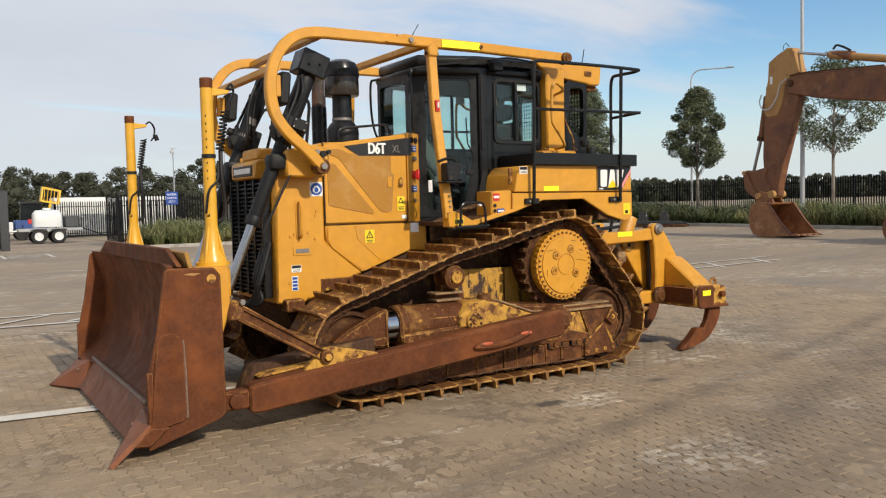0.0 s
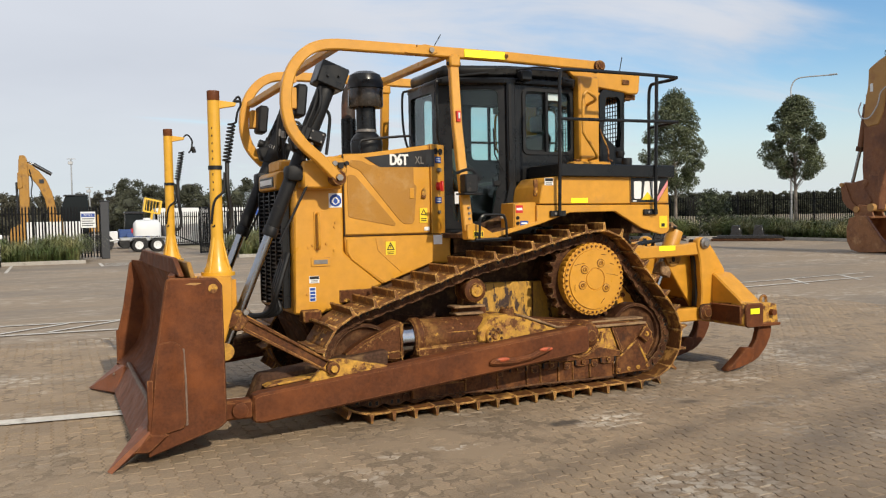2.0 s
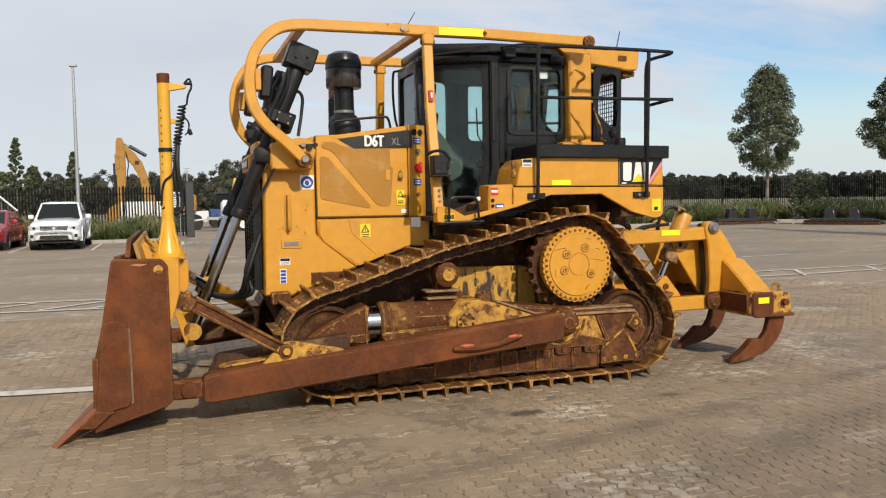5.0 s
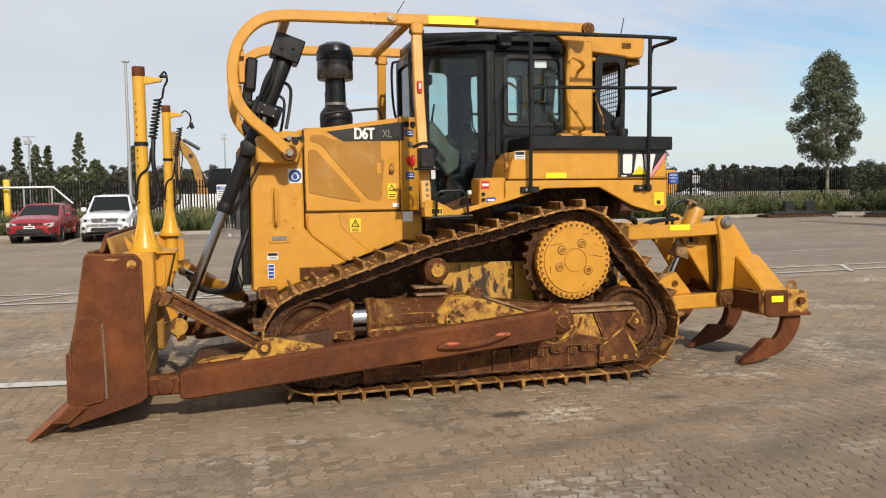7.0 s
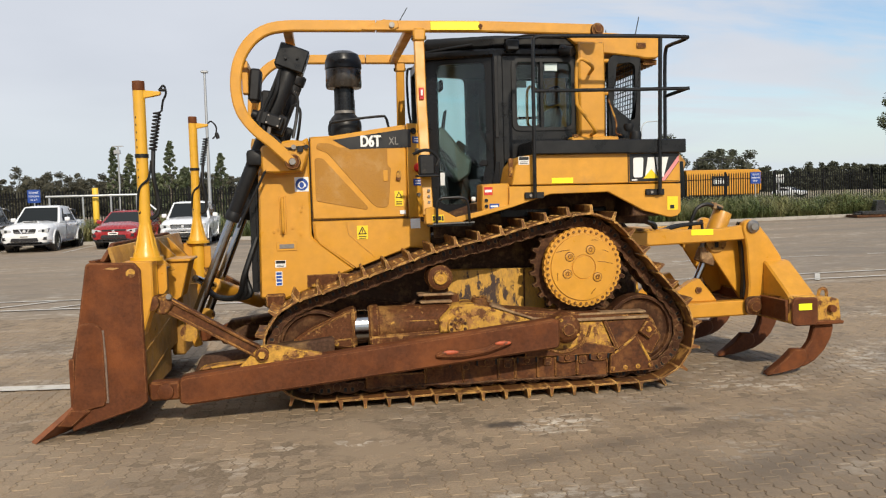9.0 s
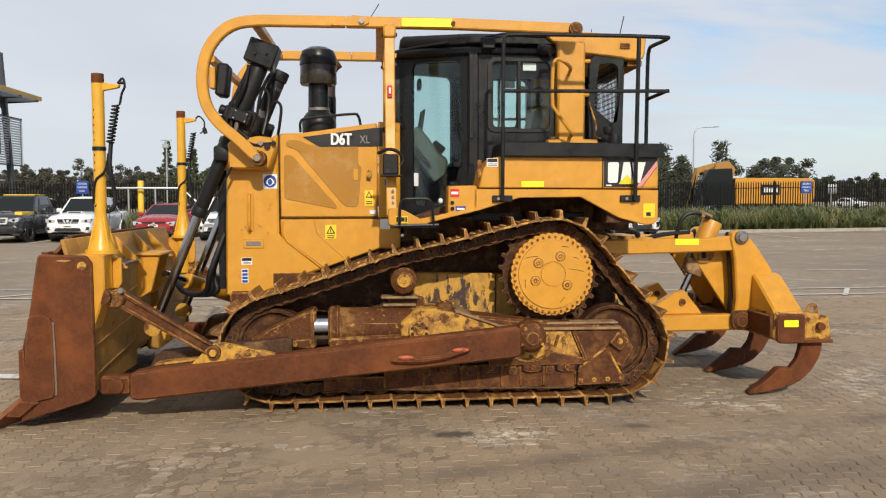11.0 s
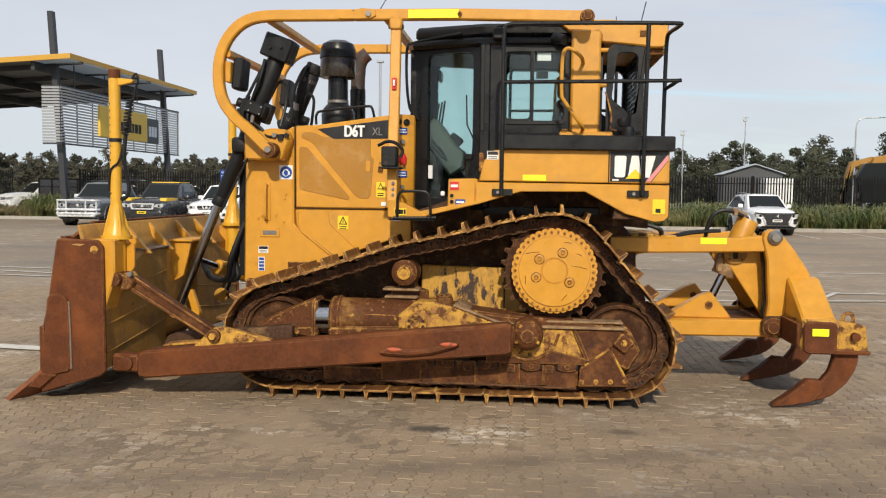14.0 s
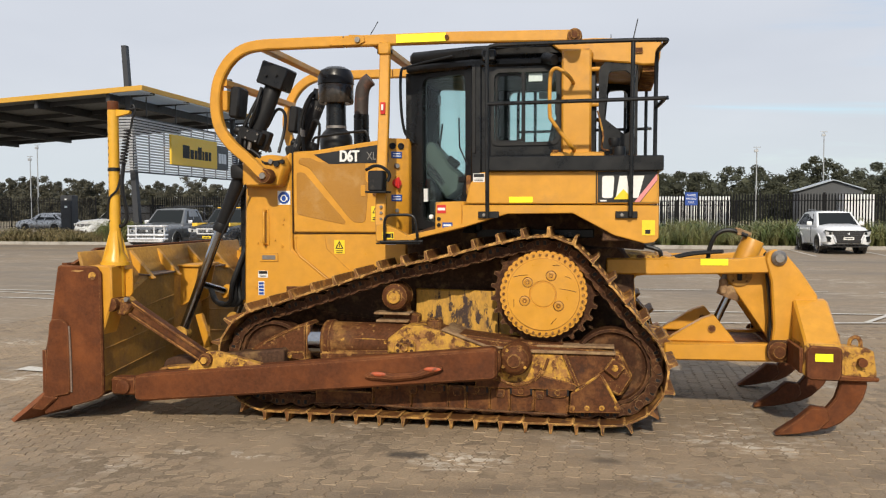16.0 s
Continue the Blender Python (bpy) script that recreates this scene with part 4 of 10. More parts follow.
    part("guard_edge", tube([(0.265, s * 1.158, 0.345), (0.458, s * 1.160, 0.486)], 0.011, 6), m_yellow_dirty, D, "worn pale guard edge")
    part("guard_edge", tube([(0.470, s * 1.158, 0.482), (0.618, s * 1.160, 0.21)], 0.011, 6), m_yellow_dirty, D, "worn pale guard edge")
    for x, z in ((0.24, 0.207), (0.357, 0.211), (0.475, 0.217), (0.592, 0.224)):
        part("guard_bolt", lathe([(0.021, 0.0), (0.021, 0.012), (0.014, 0.014), (0.012, 0.006), (0, 0.006)], (x, s * 1.160, z), (0, s, 0), 14), m_yellow_dirty, D, "ring of worn yellow round a bolt")
    hub = part("hub_block", box(-0.062, 0.062, -0.045, 0.045, -0.062, 0.062, 0.010, m=Matrix.Translation((0.573, s * 1.135, 0.541)) @ Matrix.Rotation(radians(36), 4, "Y")), m_frame, D, "square brown idler hub block")
    part("hub_bolt", lathe([(0.0, 0.022), (0.014, 0.022), (0.016, 0.008), (0.026, 0.008), (0.026, 0.0)], (0.575, s * 1.178, 0.545), (0, s, 0), 14), m_yellow_dirty, hub, "yellow hub bolt")
    part("frame_shelf", box(-0.30, 0.58, *yspan(s, 1.00, 1.175), 0.645, 0.668, 0.005), m_dust, D, "dirt-covered frame ledge")
    part("frame_shelf", box(-0.05, 0.57, *yspan(s, 0.99, 1.14), 0.69, 0.708, 0.005), m_dust, D, "dirt-covered frame ledge")
    boss = part("frame_boss", lathe([(0.095, 0.0), (0.092, 0.05), (0.085, 0.062), (0.042, 0.062), (0.036, 0.050), (0.030, 0.050), (0.026, 0.070), (0, 0.072)], (-1.14, s * 1.12, 0.655), (0, s, 0), 24), m_yellow_dirty, D, "round worn boss with bolt holes")
    for i in range(8):
        a = 2 * math.pi * (i + 0.5) / 8
        c = V(-1.14 + 0.064 * math.cos(a), s * 1.178, 0.655 + 0.064 * math.sin(a))
        part("boss_hole", cyl(c, c + V(0, s * 0.006, 0), 0.016, seg=10), m_track, boss)
    cap = part("frame_cap", lathe([(0.078, 0), (0.080, 0.03), (0.072, 0.05), (0.072, 0.10), (0.062, 0.118), (0, 0.118)], (-0.92, s * 1.0, 0.76), (0, 0, 1), 20), m_frame, D, "brown bolted cap")
    for k in range(5):
        a = radians(72 * k + 200)
        c = V(-0.92 + 0.052 * math.cos(a), s * 1.0 + 0.052 * math.sin(a), 0.876)
        part("cap_bolt", cyl(c, c + V(0, 0, 0.016), 0.014, seg=6), m_frame, cap)
    part("weld_line", tube([(-1.78, s * 1.10, 0.715), (-1.45, s * 1.11, 0.712), (-1.24, s * 1.115, 0.708)], 0.005, 5), m_yellow_dirty, D)
    for p in ((-2.40, 0.575), (-2.18, 0.545)):
        part("yoke_bolt", lathe([(0.0, 0.014), (0.010, 0.014), (0.020, 0.008), (0.020, 0.0)], (p[0], s * 1.10, p[1]), (0, s, 0), 12), m_yellow_dirty, D)
    part("yoke_rib", tube([(-2.40, s * 1.105, 0.66), (-2.10, s * 1.105, 0.80), (-2.03, s * 1.105, 0.81)], 0.008, 5), m_frame, D)
    part("yoke_rib", tube([(-2.30, s * 1.105, 0.56), (-2.06, s * 1.105, 0.585), (-2.03, s * 1.105, 0.50)], 0.008, 5), m_frame, D)
    part("yoke_rib", box(-2.05, -2.035, *yspan(s, 1.09, 1.115), 0.52, 0.82, 0.004), m_frame, D)
    part("carrier_roller", lathe([(0, 0.140), (0.018, 0.142), (0.022, 0.134), (0.040, 0.134), (0.044, 0.142), (0.060, 0.140), (0.066, 0.128), (0.092, 0.122), (0.108, 0.112), (0.114, 0.09), (0.118, 0.05), (0.105, 0.03), (0.105, -0.06), (0.118, -0.08), (0, -0.09)], (-1.265, s * 0.92, 1.068), (0, s, 0), 30), m_frame, D, "rusty ringed carrier roller")
    part("roller_hub", lathe([(0.0, 0.0), (0.0, 0.010), (0.020, 0.010), (0.024, 0.002), (0.040, 0.002), (0.046, 0.010), (0.056, 0.008), (0.058, 0.0)], (-1.265, s * 1.062, 1.068), (0, s, 0), 26), m_yellow_dirty, D, "worn yellow hub of the carrier roller")
    part("carrier_bracket", prism([(-1.40, 0.78), (-1.08, 0.78), (-1.08, 0.90), (-1.17, 0.92), (-1.19, 1.05), (-1.33, 1.05), (-1.34, 0.92), (-1.40, 0.90)], *yspan(s, 0.78, 0.90), 0.012), m_frame, D)
    for z in (0.84, 0.905):
        part("carrier_foot", box(-1.46 + 0.3 * (0.905 - z), -1.14 - 0.3 * (0.905 - z), *yspan(s, 0.82, 0.99), z, z + 0.022, 0.006), m_dust, D, "dirt-caked carrier foot")
    part("arm_trunnion", lathe([(0, 0.235), (0.050, 0.235), (0.052, 0.222), (0.085, 0.212), (0.115, 0.185), (0.130, 0.14), (0.132, 0.0)], (-0.212, s * 1.13, 0.605), (0, s, 0), 28), m_frame, D, "worn rounded trunnion cap, half brown, half yellow")
    for a in (60, 125, 210, 330):
        c = V(-0.212 + 0.10 * math.cos(radians(a)), s * 1.318, 0.605 + 0.10 * math.sin(radians(a)))
        part("trunnion_bolt", cyl(c, c + V(0, s * 0.02, 0), 0.014, seg=6), m_yellow_dirty, D)

# ---- push arms, strut and blade ----
for s in (-1, 1):
    y0, y1 = yspan(s, 1.33, 1.50)
    arm = part("push_arm", prism([(-3.43, 0.20), (-3.36, 0.185), (-0.36, 0.475), (-0.33, 0.50), (-0.33, 0.70), (-0.36, 0.725), (-3.38, 0.415), (-3.43, 0.39)], y0, y1, 0.018), m_rust, D, "rusty brown push arm")
    part("arm_clevis", prism([(-0.45, 0.51), (-0.33, 0.52), (-0.31, 0.56), (-0.31, 0.66), (-0.33, 0.70), (-0.45, 0.69)], *yspan(s, 1.27, 1.42), 0.02), m_frame, arm)
    part("wear_lug", prism([(-1.40, 0.475), (-1.34, 0.515), (-1.26, 0.525), (-1.17, 0.505), (-0.98, 0.520), (-0.88, 0.565), (-0.79, 0.580), (-0.74, 0.565), (-0.76, 0.535), (-0.95, 0.475), (-1.15, 0.447), (-1.36, 0.455)], *yspan(s, 1.49, 1.55), 0.018), m_rust, arm)
    for c in ((-1.27, 0.502), (-0.83, 0.556)):
        part("paint_mark", ball((c[0], s * 1.546, c[1]), 0.070, 0.014, 0.019), m_orange, arm, "scuffed orange-red paint")
    part("arm_lug", prism([(-2.98, 0.44), (-2.80, 0.615), (-2.70, 0.62), (-2.30, 0.53), (-2.30, 0.51)], *yspan(s, 1.37, 1.45), 0.012), m_yellow_dirty, arm, "chipped yellow bracket on the arm")
    part("arm_pad", prism([(-3.30, 0.425), (-2.55, 0.50), (-2.55, 0.515), (-3.25, 0.45)], *yspan(s, 0.98, 1.34), 0.005), m_yellow_dirty, arm)
    part("arm_pin", cyl((-3.53, s * 1.32, 0.305), (-3.53, s * 1.51, 0.305), 0.062, seg=18, bevel=0.01), m_rust, arm)
    part("arm_end", box(-3.66, -3.42, *yspan(s, 1.35, 1.48), 0.23, 0.38, 0.02), m_rust, arm)
    strut = part("blade_strut", prism([(0, -0.06), (0.86, -0.045), (0.86, -0.028), (0.03, -0.03), (0.03, 0.03), (0.86, 0.028), (0.86, 0.045), (0, 0.06)], -0.045, 0.045, 0.006, m=Matrix.Translation((-3.50, s * 1.42, 0.985)) @ Matrix.Rotation(radians(31.0), 4, "Y")), m_guard, D, "dark brown ribbed brace between arm and blade")
    part("strut_web", box(0.02, 0.86, -0.02, 0.02, -0.04, 0.04, 0.004, m=Matrix.Translation((-3.50, s * 1.42, 0.985)) @ Matrix.Rotation(radians(31.0), 4, "Y")), m_guard, strut)
    part("strut_clevis", prism([(-3.60, 0.97), (-3.56, 1.05), (-3.50, 1.07), (-3.44, 1.0), (-3.50, 0.91), (-3.57, 0.92)], *yspan(s, 1.36, 1.50), 0.012), m_yellow_dirty, strut, "yellow strut clevis")
    part("strut_pin", cyl((-3.60, s * 1.34, 1.01), (-3.60, s * 1.56, 1.01), 0.062, seg=20, bevel=0.01), m_frame, strut)
    part("strut_pin", cyl((-2.78, s * 1.34, 0.555), (-2.78, s * 1.49, 0.555), 0.055, seg=18, bevel=0.01), m_frame, strut)
    part("pin_bolt", cyl((-2.78, s * 1.485, 0.555), (-2.78, s * 1.515, 0.555), 0.03, seg=6), m_yellow_dirty, strut)
    part("pin_bolt", cyl((-3.47, s * 1.49, 1.055), (-3.47, s * 1.53, 1.055), 0.022, seg=6), m_steel, strut)

def blade_x(y):
    return -3.93 - max(0.0, abs(y) - 0.85) * 0.16


mold = bmesh.new()
PROFILE = [(-0.17, 0.285), (-0.06, 0.37), (0.03, 0.48), (0.10, 0.65), (0.125, 0.85), (0.105, 1.05), (0.06, 1.22), (0.01, 1.36)]
YS = [-1.57, -1.2, -0.85, -0.4, 0.0, 0.4, 0.85, 1.2, 1.57]
rows = []
for y in YS:
    front = [(blade_x(y) + dx, y, z) for dx, z in PROFILE]
    back = [(x + 0.045, y, z) for x, y, z in front[::-1]]
    rows.append([mold.verts.new(p) for p in front + back])
for a, b in zip(rows, rows[1:]):
    for i in range(len(a)):
        mold.faces.new((a[i], a[(i + 1) % len(a)], b[(i + 1) % len(a)], b[i]))
mold.faces.new(rows[0])
mold.faces.new(rows[-1][::-1])
blade = part("blade", mold, m_rust, D, "scoured dark brown curved dozer blade")
part("spill_guard", prism([(-1.56, 1.345), (-1.56, 1.36), (-1.22, 1.475), (1.22, 1.475), (1.56, 1.36), (1.56, 1.345)], -3.955, -3.92, 0.006, axis="x"), m_rust, blade)
for i, (a, b) in enumerate(((-1.20, -0.42), (-0.415, 0.415), (0.42, 1.20))):
    bm = bmesh.new()
    sec = [(-0.19, 0.04), (-0.165, 0.03), (-0.0, 0.30), (-0.03, 0.325)]
    r = [[bm.verts.new((-4.075 + dx, y, z)) for dx, z in sec] for y in (a, b)]
    for k in range(4):
        bm.faces.new((r[0][k], r[0][(k + 1) % 4], r[1][(k + 1) % 4], r[1][k]))
    bm.faces.new(r[0])
    bm.faces.new(r[1][::-1])
    part("cutting_edge", bm, m_rust_bright, blade, "worn orange-brown cutting edge")
part("edge_weld", tube([(-4.128, -1.2, 0.322), (-4.122, -0.4, 0.318), (-4.126, 0.3, 0.322), (-4.12, 1.2, 0.318)], 0.019, 6), m_rust_weld, blade)
for s in (-1, 1):
    plate = part("end_plate", prism([(-4.055, 1.325), (-4.035, 1.345), (-3.70, 1.335), (-3.655, 1.28), (-3.645, 0.26), (-3.70, 0.215), (-4.10, 0.095), (-4.205, 0.06), (-4.21, 0.26), (-4.185, 0.62), (-4.13, 0.86)], *yspan(s, 1.565, 1.605), 0.01), m_rust, blade, "rusty blade end plate")
    part("wear_plate", prism([(-4.195, 0.24), (-4.13, 0.85), (-4.105, 0.885), (-4.02, 0.89), (-3.965, 0.86), (-3.945, 0.80), (-3.94, 0.30), (-3.96, 0.25), (-4.19, 0.20)], *yspan(s, 1.60, 1.628), 0.008), m_rust, plate)
    part("weld_bead", tube([(-3.938, s * 1.612, 0.27), (-3.94, s * 1.614, 0.6), (-3.95, s * 1.612, 0.83)], 0.011, 6), m_rust_weld, plate)
    part("wear_edge", box(-4.205, -4.165, *yspan(s, 1.57, 1.622), 0.25, 0.62, 0.006), m_rust, plate)
    part("lifting_eye", cyl((-3.725, s * 1.55, 1.255), (-3.725, s * 1.612, 1.255), 0.034, seg=20), m_yellow_dirty, plate, "yellow showing through the lifting hole")
    part("paint_chip", prism([(-3.92, 1.295), (-3.88, 1.305), (-3.80, 1.30), (-3.85, 1.285)], *yspan(s, 1.603, 1.608), 0.001), m_tan, plate)
    # corner bit: a bent tooth-like plate that points forward and out
    bm = bmesh.new()
    A = [(-4.16, 1.20, 0.30), (-4.20, 1.62, 0.26), (-4.49, 1.66, 0.02), (-4.26, 1.20, 0.035)]
    top = [bm.verts.new((x, s * y, z)) for x, y, z in A]
    low = [bm.verts.new((x + 0.03, s * y, z - 0.022)) for x, y, z in A]
    bm.faces.new(top)
    bm.faces.new(low[::-1])
    for k in range(4):
        bm.faces.new((top[k], low[k], low[(k + 1) % 4], top[(k + 1) % 4]))
    bit = part("end_bit", bm, m_rust_bright, blade, "worn orange-brown corner bit")
    part("bit_weld", prism([(-4.20, 0.24), (-4.06, 0.22), (-4.20, 0.10), (-4.32, 0.11)], *yspan(s, 1.60, 1.635), 0.012), m_rust, bit)
    for i in range(6):
        c = Vector((-4.205 - 0.045 * (i // 3), s * (1.30 + 0.07 * (i % 3)), 0.238 - 0.04 * (i // 3)))
        part("bit_bolt", cyl(c, c + Vector((-0.012, 0, 0.012)), 0.014, seg=8), m_rust_weld, bit)
    # rear of the blade: yellow end posts, masts, ribs
    part("end_post", prism([(-3.80, 0.66), (-3.80, 1.34), (-3.575, 1.34), (-3.575, 1.06), (-3.61, 0.93), (-3.68, 0.72), (-3.70, 0.66)], *yspan(s, 1.345, 1.565), 0.012), m_yellow, blade, "yellow blade end post")
    part("mast_plate", cyl((-3.645, s * 1.385, 1.335), (-3.645, s * 1.385, 1.365), 0.125, seg=24), m_yellow_plain, blade)
    part("post_flange", prism([(-3.575, 1.30), (-3.505, 1.30), (-3.505, 1.10), (-3.53, 1.06), (-3.575, 1.06)], *yspan(s, 1.335, 1.36), 0.004), m_yellow, blade)
    # The rear-facing side's shade is part of this duller yellow.
    part("wing_plate", prism([(s * 1.56, 0.26), (s * 1.56, 0.93), (s * 1.30, 1.04), (s * 1.12, 1.09), (s * 0.82, 1.205), (s * 0.34, 1.205), (s * 0.36, 0.60), (s * 0.40, 0.26)], -3.80, -3.668, 0.018, axis="x"), m_yellow_dull, blade, "dull yellow boxed stiffening of the blade back")
    for z0 in (0.47, 0.70, 0.93):
        part("weld_line", tube([(-3.667, s * 1.54, z0 - 0.07), (-3.665, s * 0.85, z0), (-3.667, s * 0.38, z0 + 0.05)], 0.007, 5), m_yellow_dull, blade)
    part("box_lip", prism([(-3.80, 1.205), (-3.655, 1.195), (-3.655, 1.21), (-3.80, 1.225)], *yspan(s, 0.34, 0.84), 0.003), m_rust_weld, blade)
    part("top_rib", prism([(-3.79, 1.16), (-3.835, 1.30), (-3.88, 1.45), (-3.62, 1.17)], *yspan(s, 0.76, 0.82), 0.006), m_yellow, blade, "triangular yellow stiffener")
    part("top_rib", prism([(-3.79, 1.16), (-3.835, 1.30), (-3.88, 1.45), (-3.62, 1.17)], *yspan(s, 0.28, 0.33), 0.006), m_yellow, blade)
# Rear skin in the duller yellow that includes its shade.
part("back_skin", prism([(-3.90, 1.455), (-3.87, 1.455), (-3.83, 1.30), (-3.72, 1.16), (-3.74, 0.40), (-3.86, 0.28), (-3.90, 0.36), (-3.80, 0.6), (-3.79, 0.9), (-3.83, 1.15)], -1.56, 1.56, 0.008), m_yellow_dull, blade, "dull yellow rear skin of the blade")
part("brace_post", prism([(-3.62, 0.74), (-3.55, 0.755), (-3.44, 0.42), (-3.52, 0.40)], -0.04, 0.02, 0.008), m_yellow, blade)
part("tilt_ledge", box(-3.74, -3.50, -0.16, 0.30, 1.235, 1.262, 0.008), m_yellow, blade)
part("tilt_bracket", prism([(-3.74, 1.24), (-3.52, 1.24), (-3.60, 0.90), (-3.70, 0.84), (-3.74, 0.84)], -0.13, -0.09, 0.008), m_yellow, blade, "yellow tapering bracket plate")
part("tilt_bracket", prism([(-3.74, 1.24), (-3.52, 1.24), (-3.60, 0.90), (-3.70, 0.84), (-3.74, 0.84)], 0.21, 0.25, 0.008), m_yellow, blade)

# laser masts on the blade
for s in (-1, 1):
    x, y = -3.645, s * 1.385
    mast = part("sensor_mast", cyl((x, y, 1.36), (x, y, 2.66), 0.046, seg=22), m_yellow_plain, D, "yellow sensor mast with coiled cable")
    part("mast_cap", cyl((x, y, 2.66), (x, y, 2.735), 0.047, seg=22, bevel=0.004), m_rust, mast, "rust-brown mast top")
    part("mast_foot", lathe([(0.105, 0.0), (0.10, 0.03), (0.062, 0.10), (0.05, 0.25)], (x, y, 1.36), (0, 0, 1), 22), m_yellow_plain, mast)
    for k in range(4):
        a = radians(45 + 90 * k)
        part("mast_fin", prism([(0.0, 0.0), (0.115, 0.0), (0.10, 0.06), (0.045, 0.27), (0.0, 0.28)], -0.008, 0.008, 0.002, m=Matrix.Translation((x, y, 1.36)) @ Matrix.Rotation(a, 4, "Z")), m_yellow_plain, mast)
    part("mast_socket", cyl((x, y, 0.95), (x, y, 1.34), 0.075, seg=20), m_yellow_plain, mast)
    part("mast_arm", prism([(x + 0.03, 2.60), (x + 0.16, 2.625), (x + 0.17, 2.65), (x + 0.03, 2.665)], y - 0.022, y + 0.022, 0.004), m_yellow_plain, mast)
    part("cable_strap", cyl((x, y, 2.14), (x, y, 2.17), 0.052, seg=20), m_rubber, mast, "black cable strap")
    coil = []
    for i in range(150):
        t = i / 149
        a = t * 2 * math.pi * 11
        coil.append((x + 0.135 - 0.05 * t + 0.026 * math.cos(a), y + 0.026 * math.sin(a), 2.50 - 0.30 * t))
    part("cable", tube(spline([(x + 0.16, y, 2.655), (x + 0.20, y, 2.68), (x + 0.25, y + 0.02, 2.62), (x + 0.24, y + 0.02, 2.53), (x + 0.21, y, 2.49)] if s > 0 else [(x + 0.15, y, 2.66), (x + 0.19, y, 2.70), (x + 0.205, y, 2.64), (x + 0.18, y, 2.58), (x + 0.165, y, 2.50)], 5), 0.009, 6), m_rubber, mast)
    part("coiled_cable", tube(coil, 0.008, 5), m_rubber, mast, "black coiled cable")
    part("cable", tube(spline([(x + 0.09, y, 2.20), (x + 0.085, y - 0.02, 2.0), (x + 0.11, y, 1.80), (x + 0.10, y, 1.70), (x + 0.04, y, 1.67), (x - 0.03, y - 0.03, 1.72)], 5), 0.017, 7), m_rubber, mast)
    part("cable", tube(spline([(x - 0.045, y - 0.03, 1.73), (x - 0.02, y - 0.05, 1.90), (x + 0.05, y - 0.04, 1.98), (x + 0.07, y, 2.12)], 5), 0.010, 6), m_rubber, mast)
    if s > 0:
        part("plug", cyl((x + 0.25, y, 2.55), (x + 0.27, y, 2.49), 0.022, seg=10), m_rubber, mast)
    else:
        part("clamp_knob", cyl((x + 0.155, y, 2.665), (x + 0.21, y, 2.665), 0.012, seg=8), m_black_dull, mast)
        for i in range(9):
            z = 1.98 + i * 0.058
            part("scale_mark", box(x - 0.028, x - 0.020, y - 0.0415, y - 0.036, z, z + 0.016, 0.001), m_black_dull, mast)

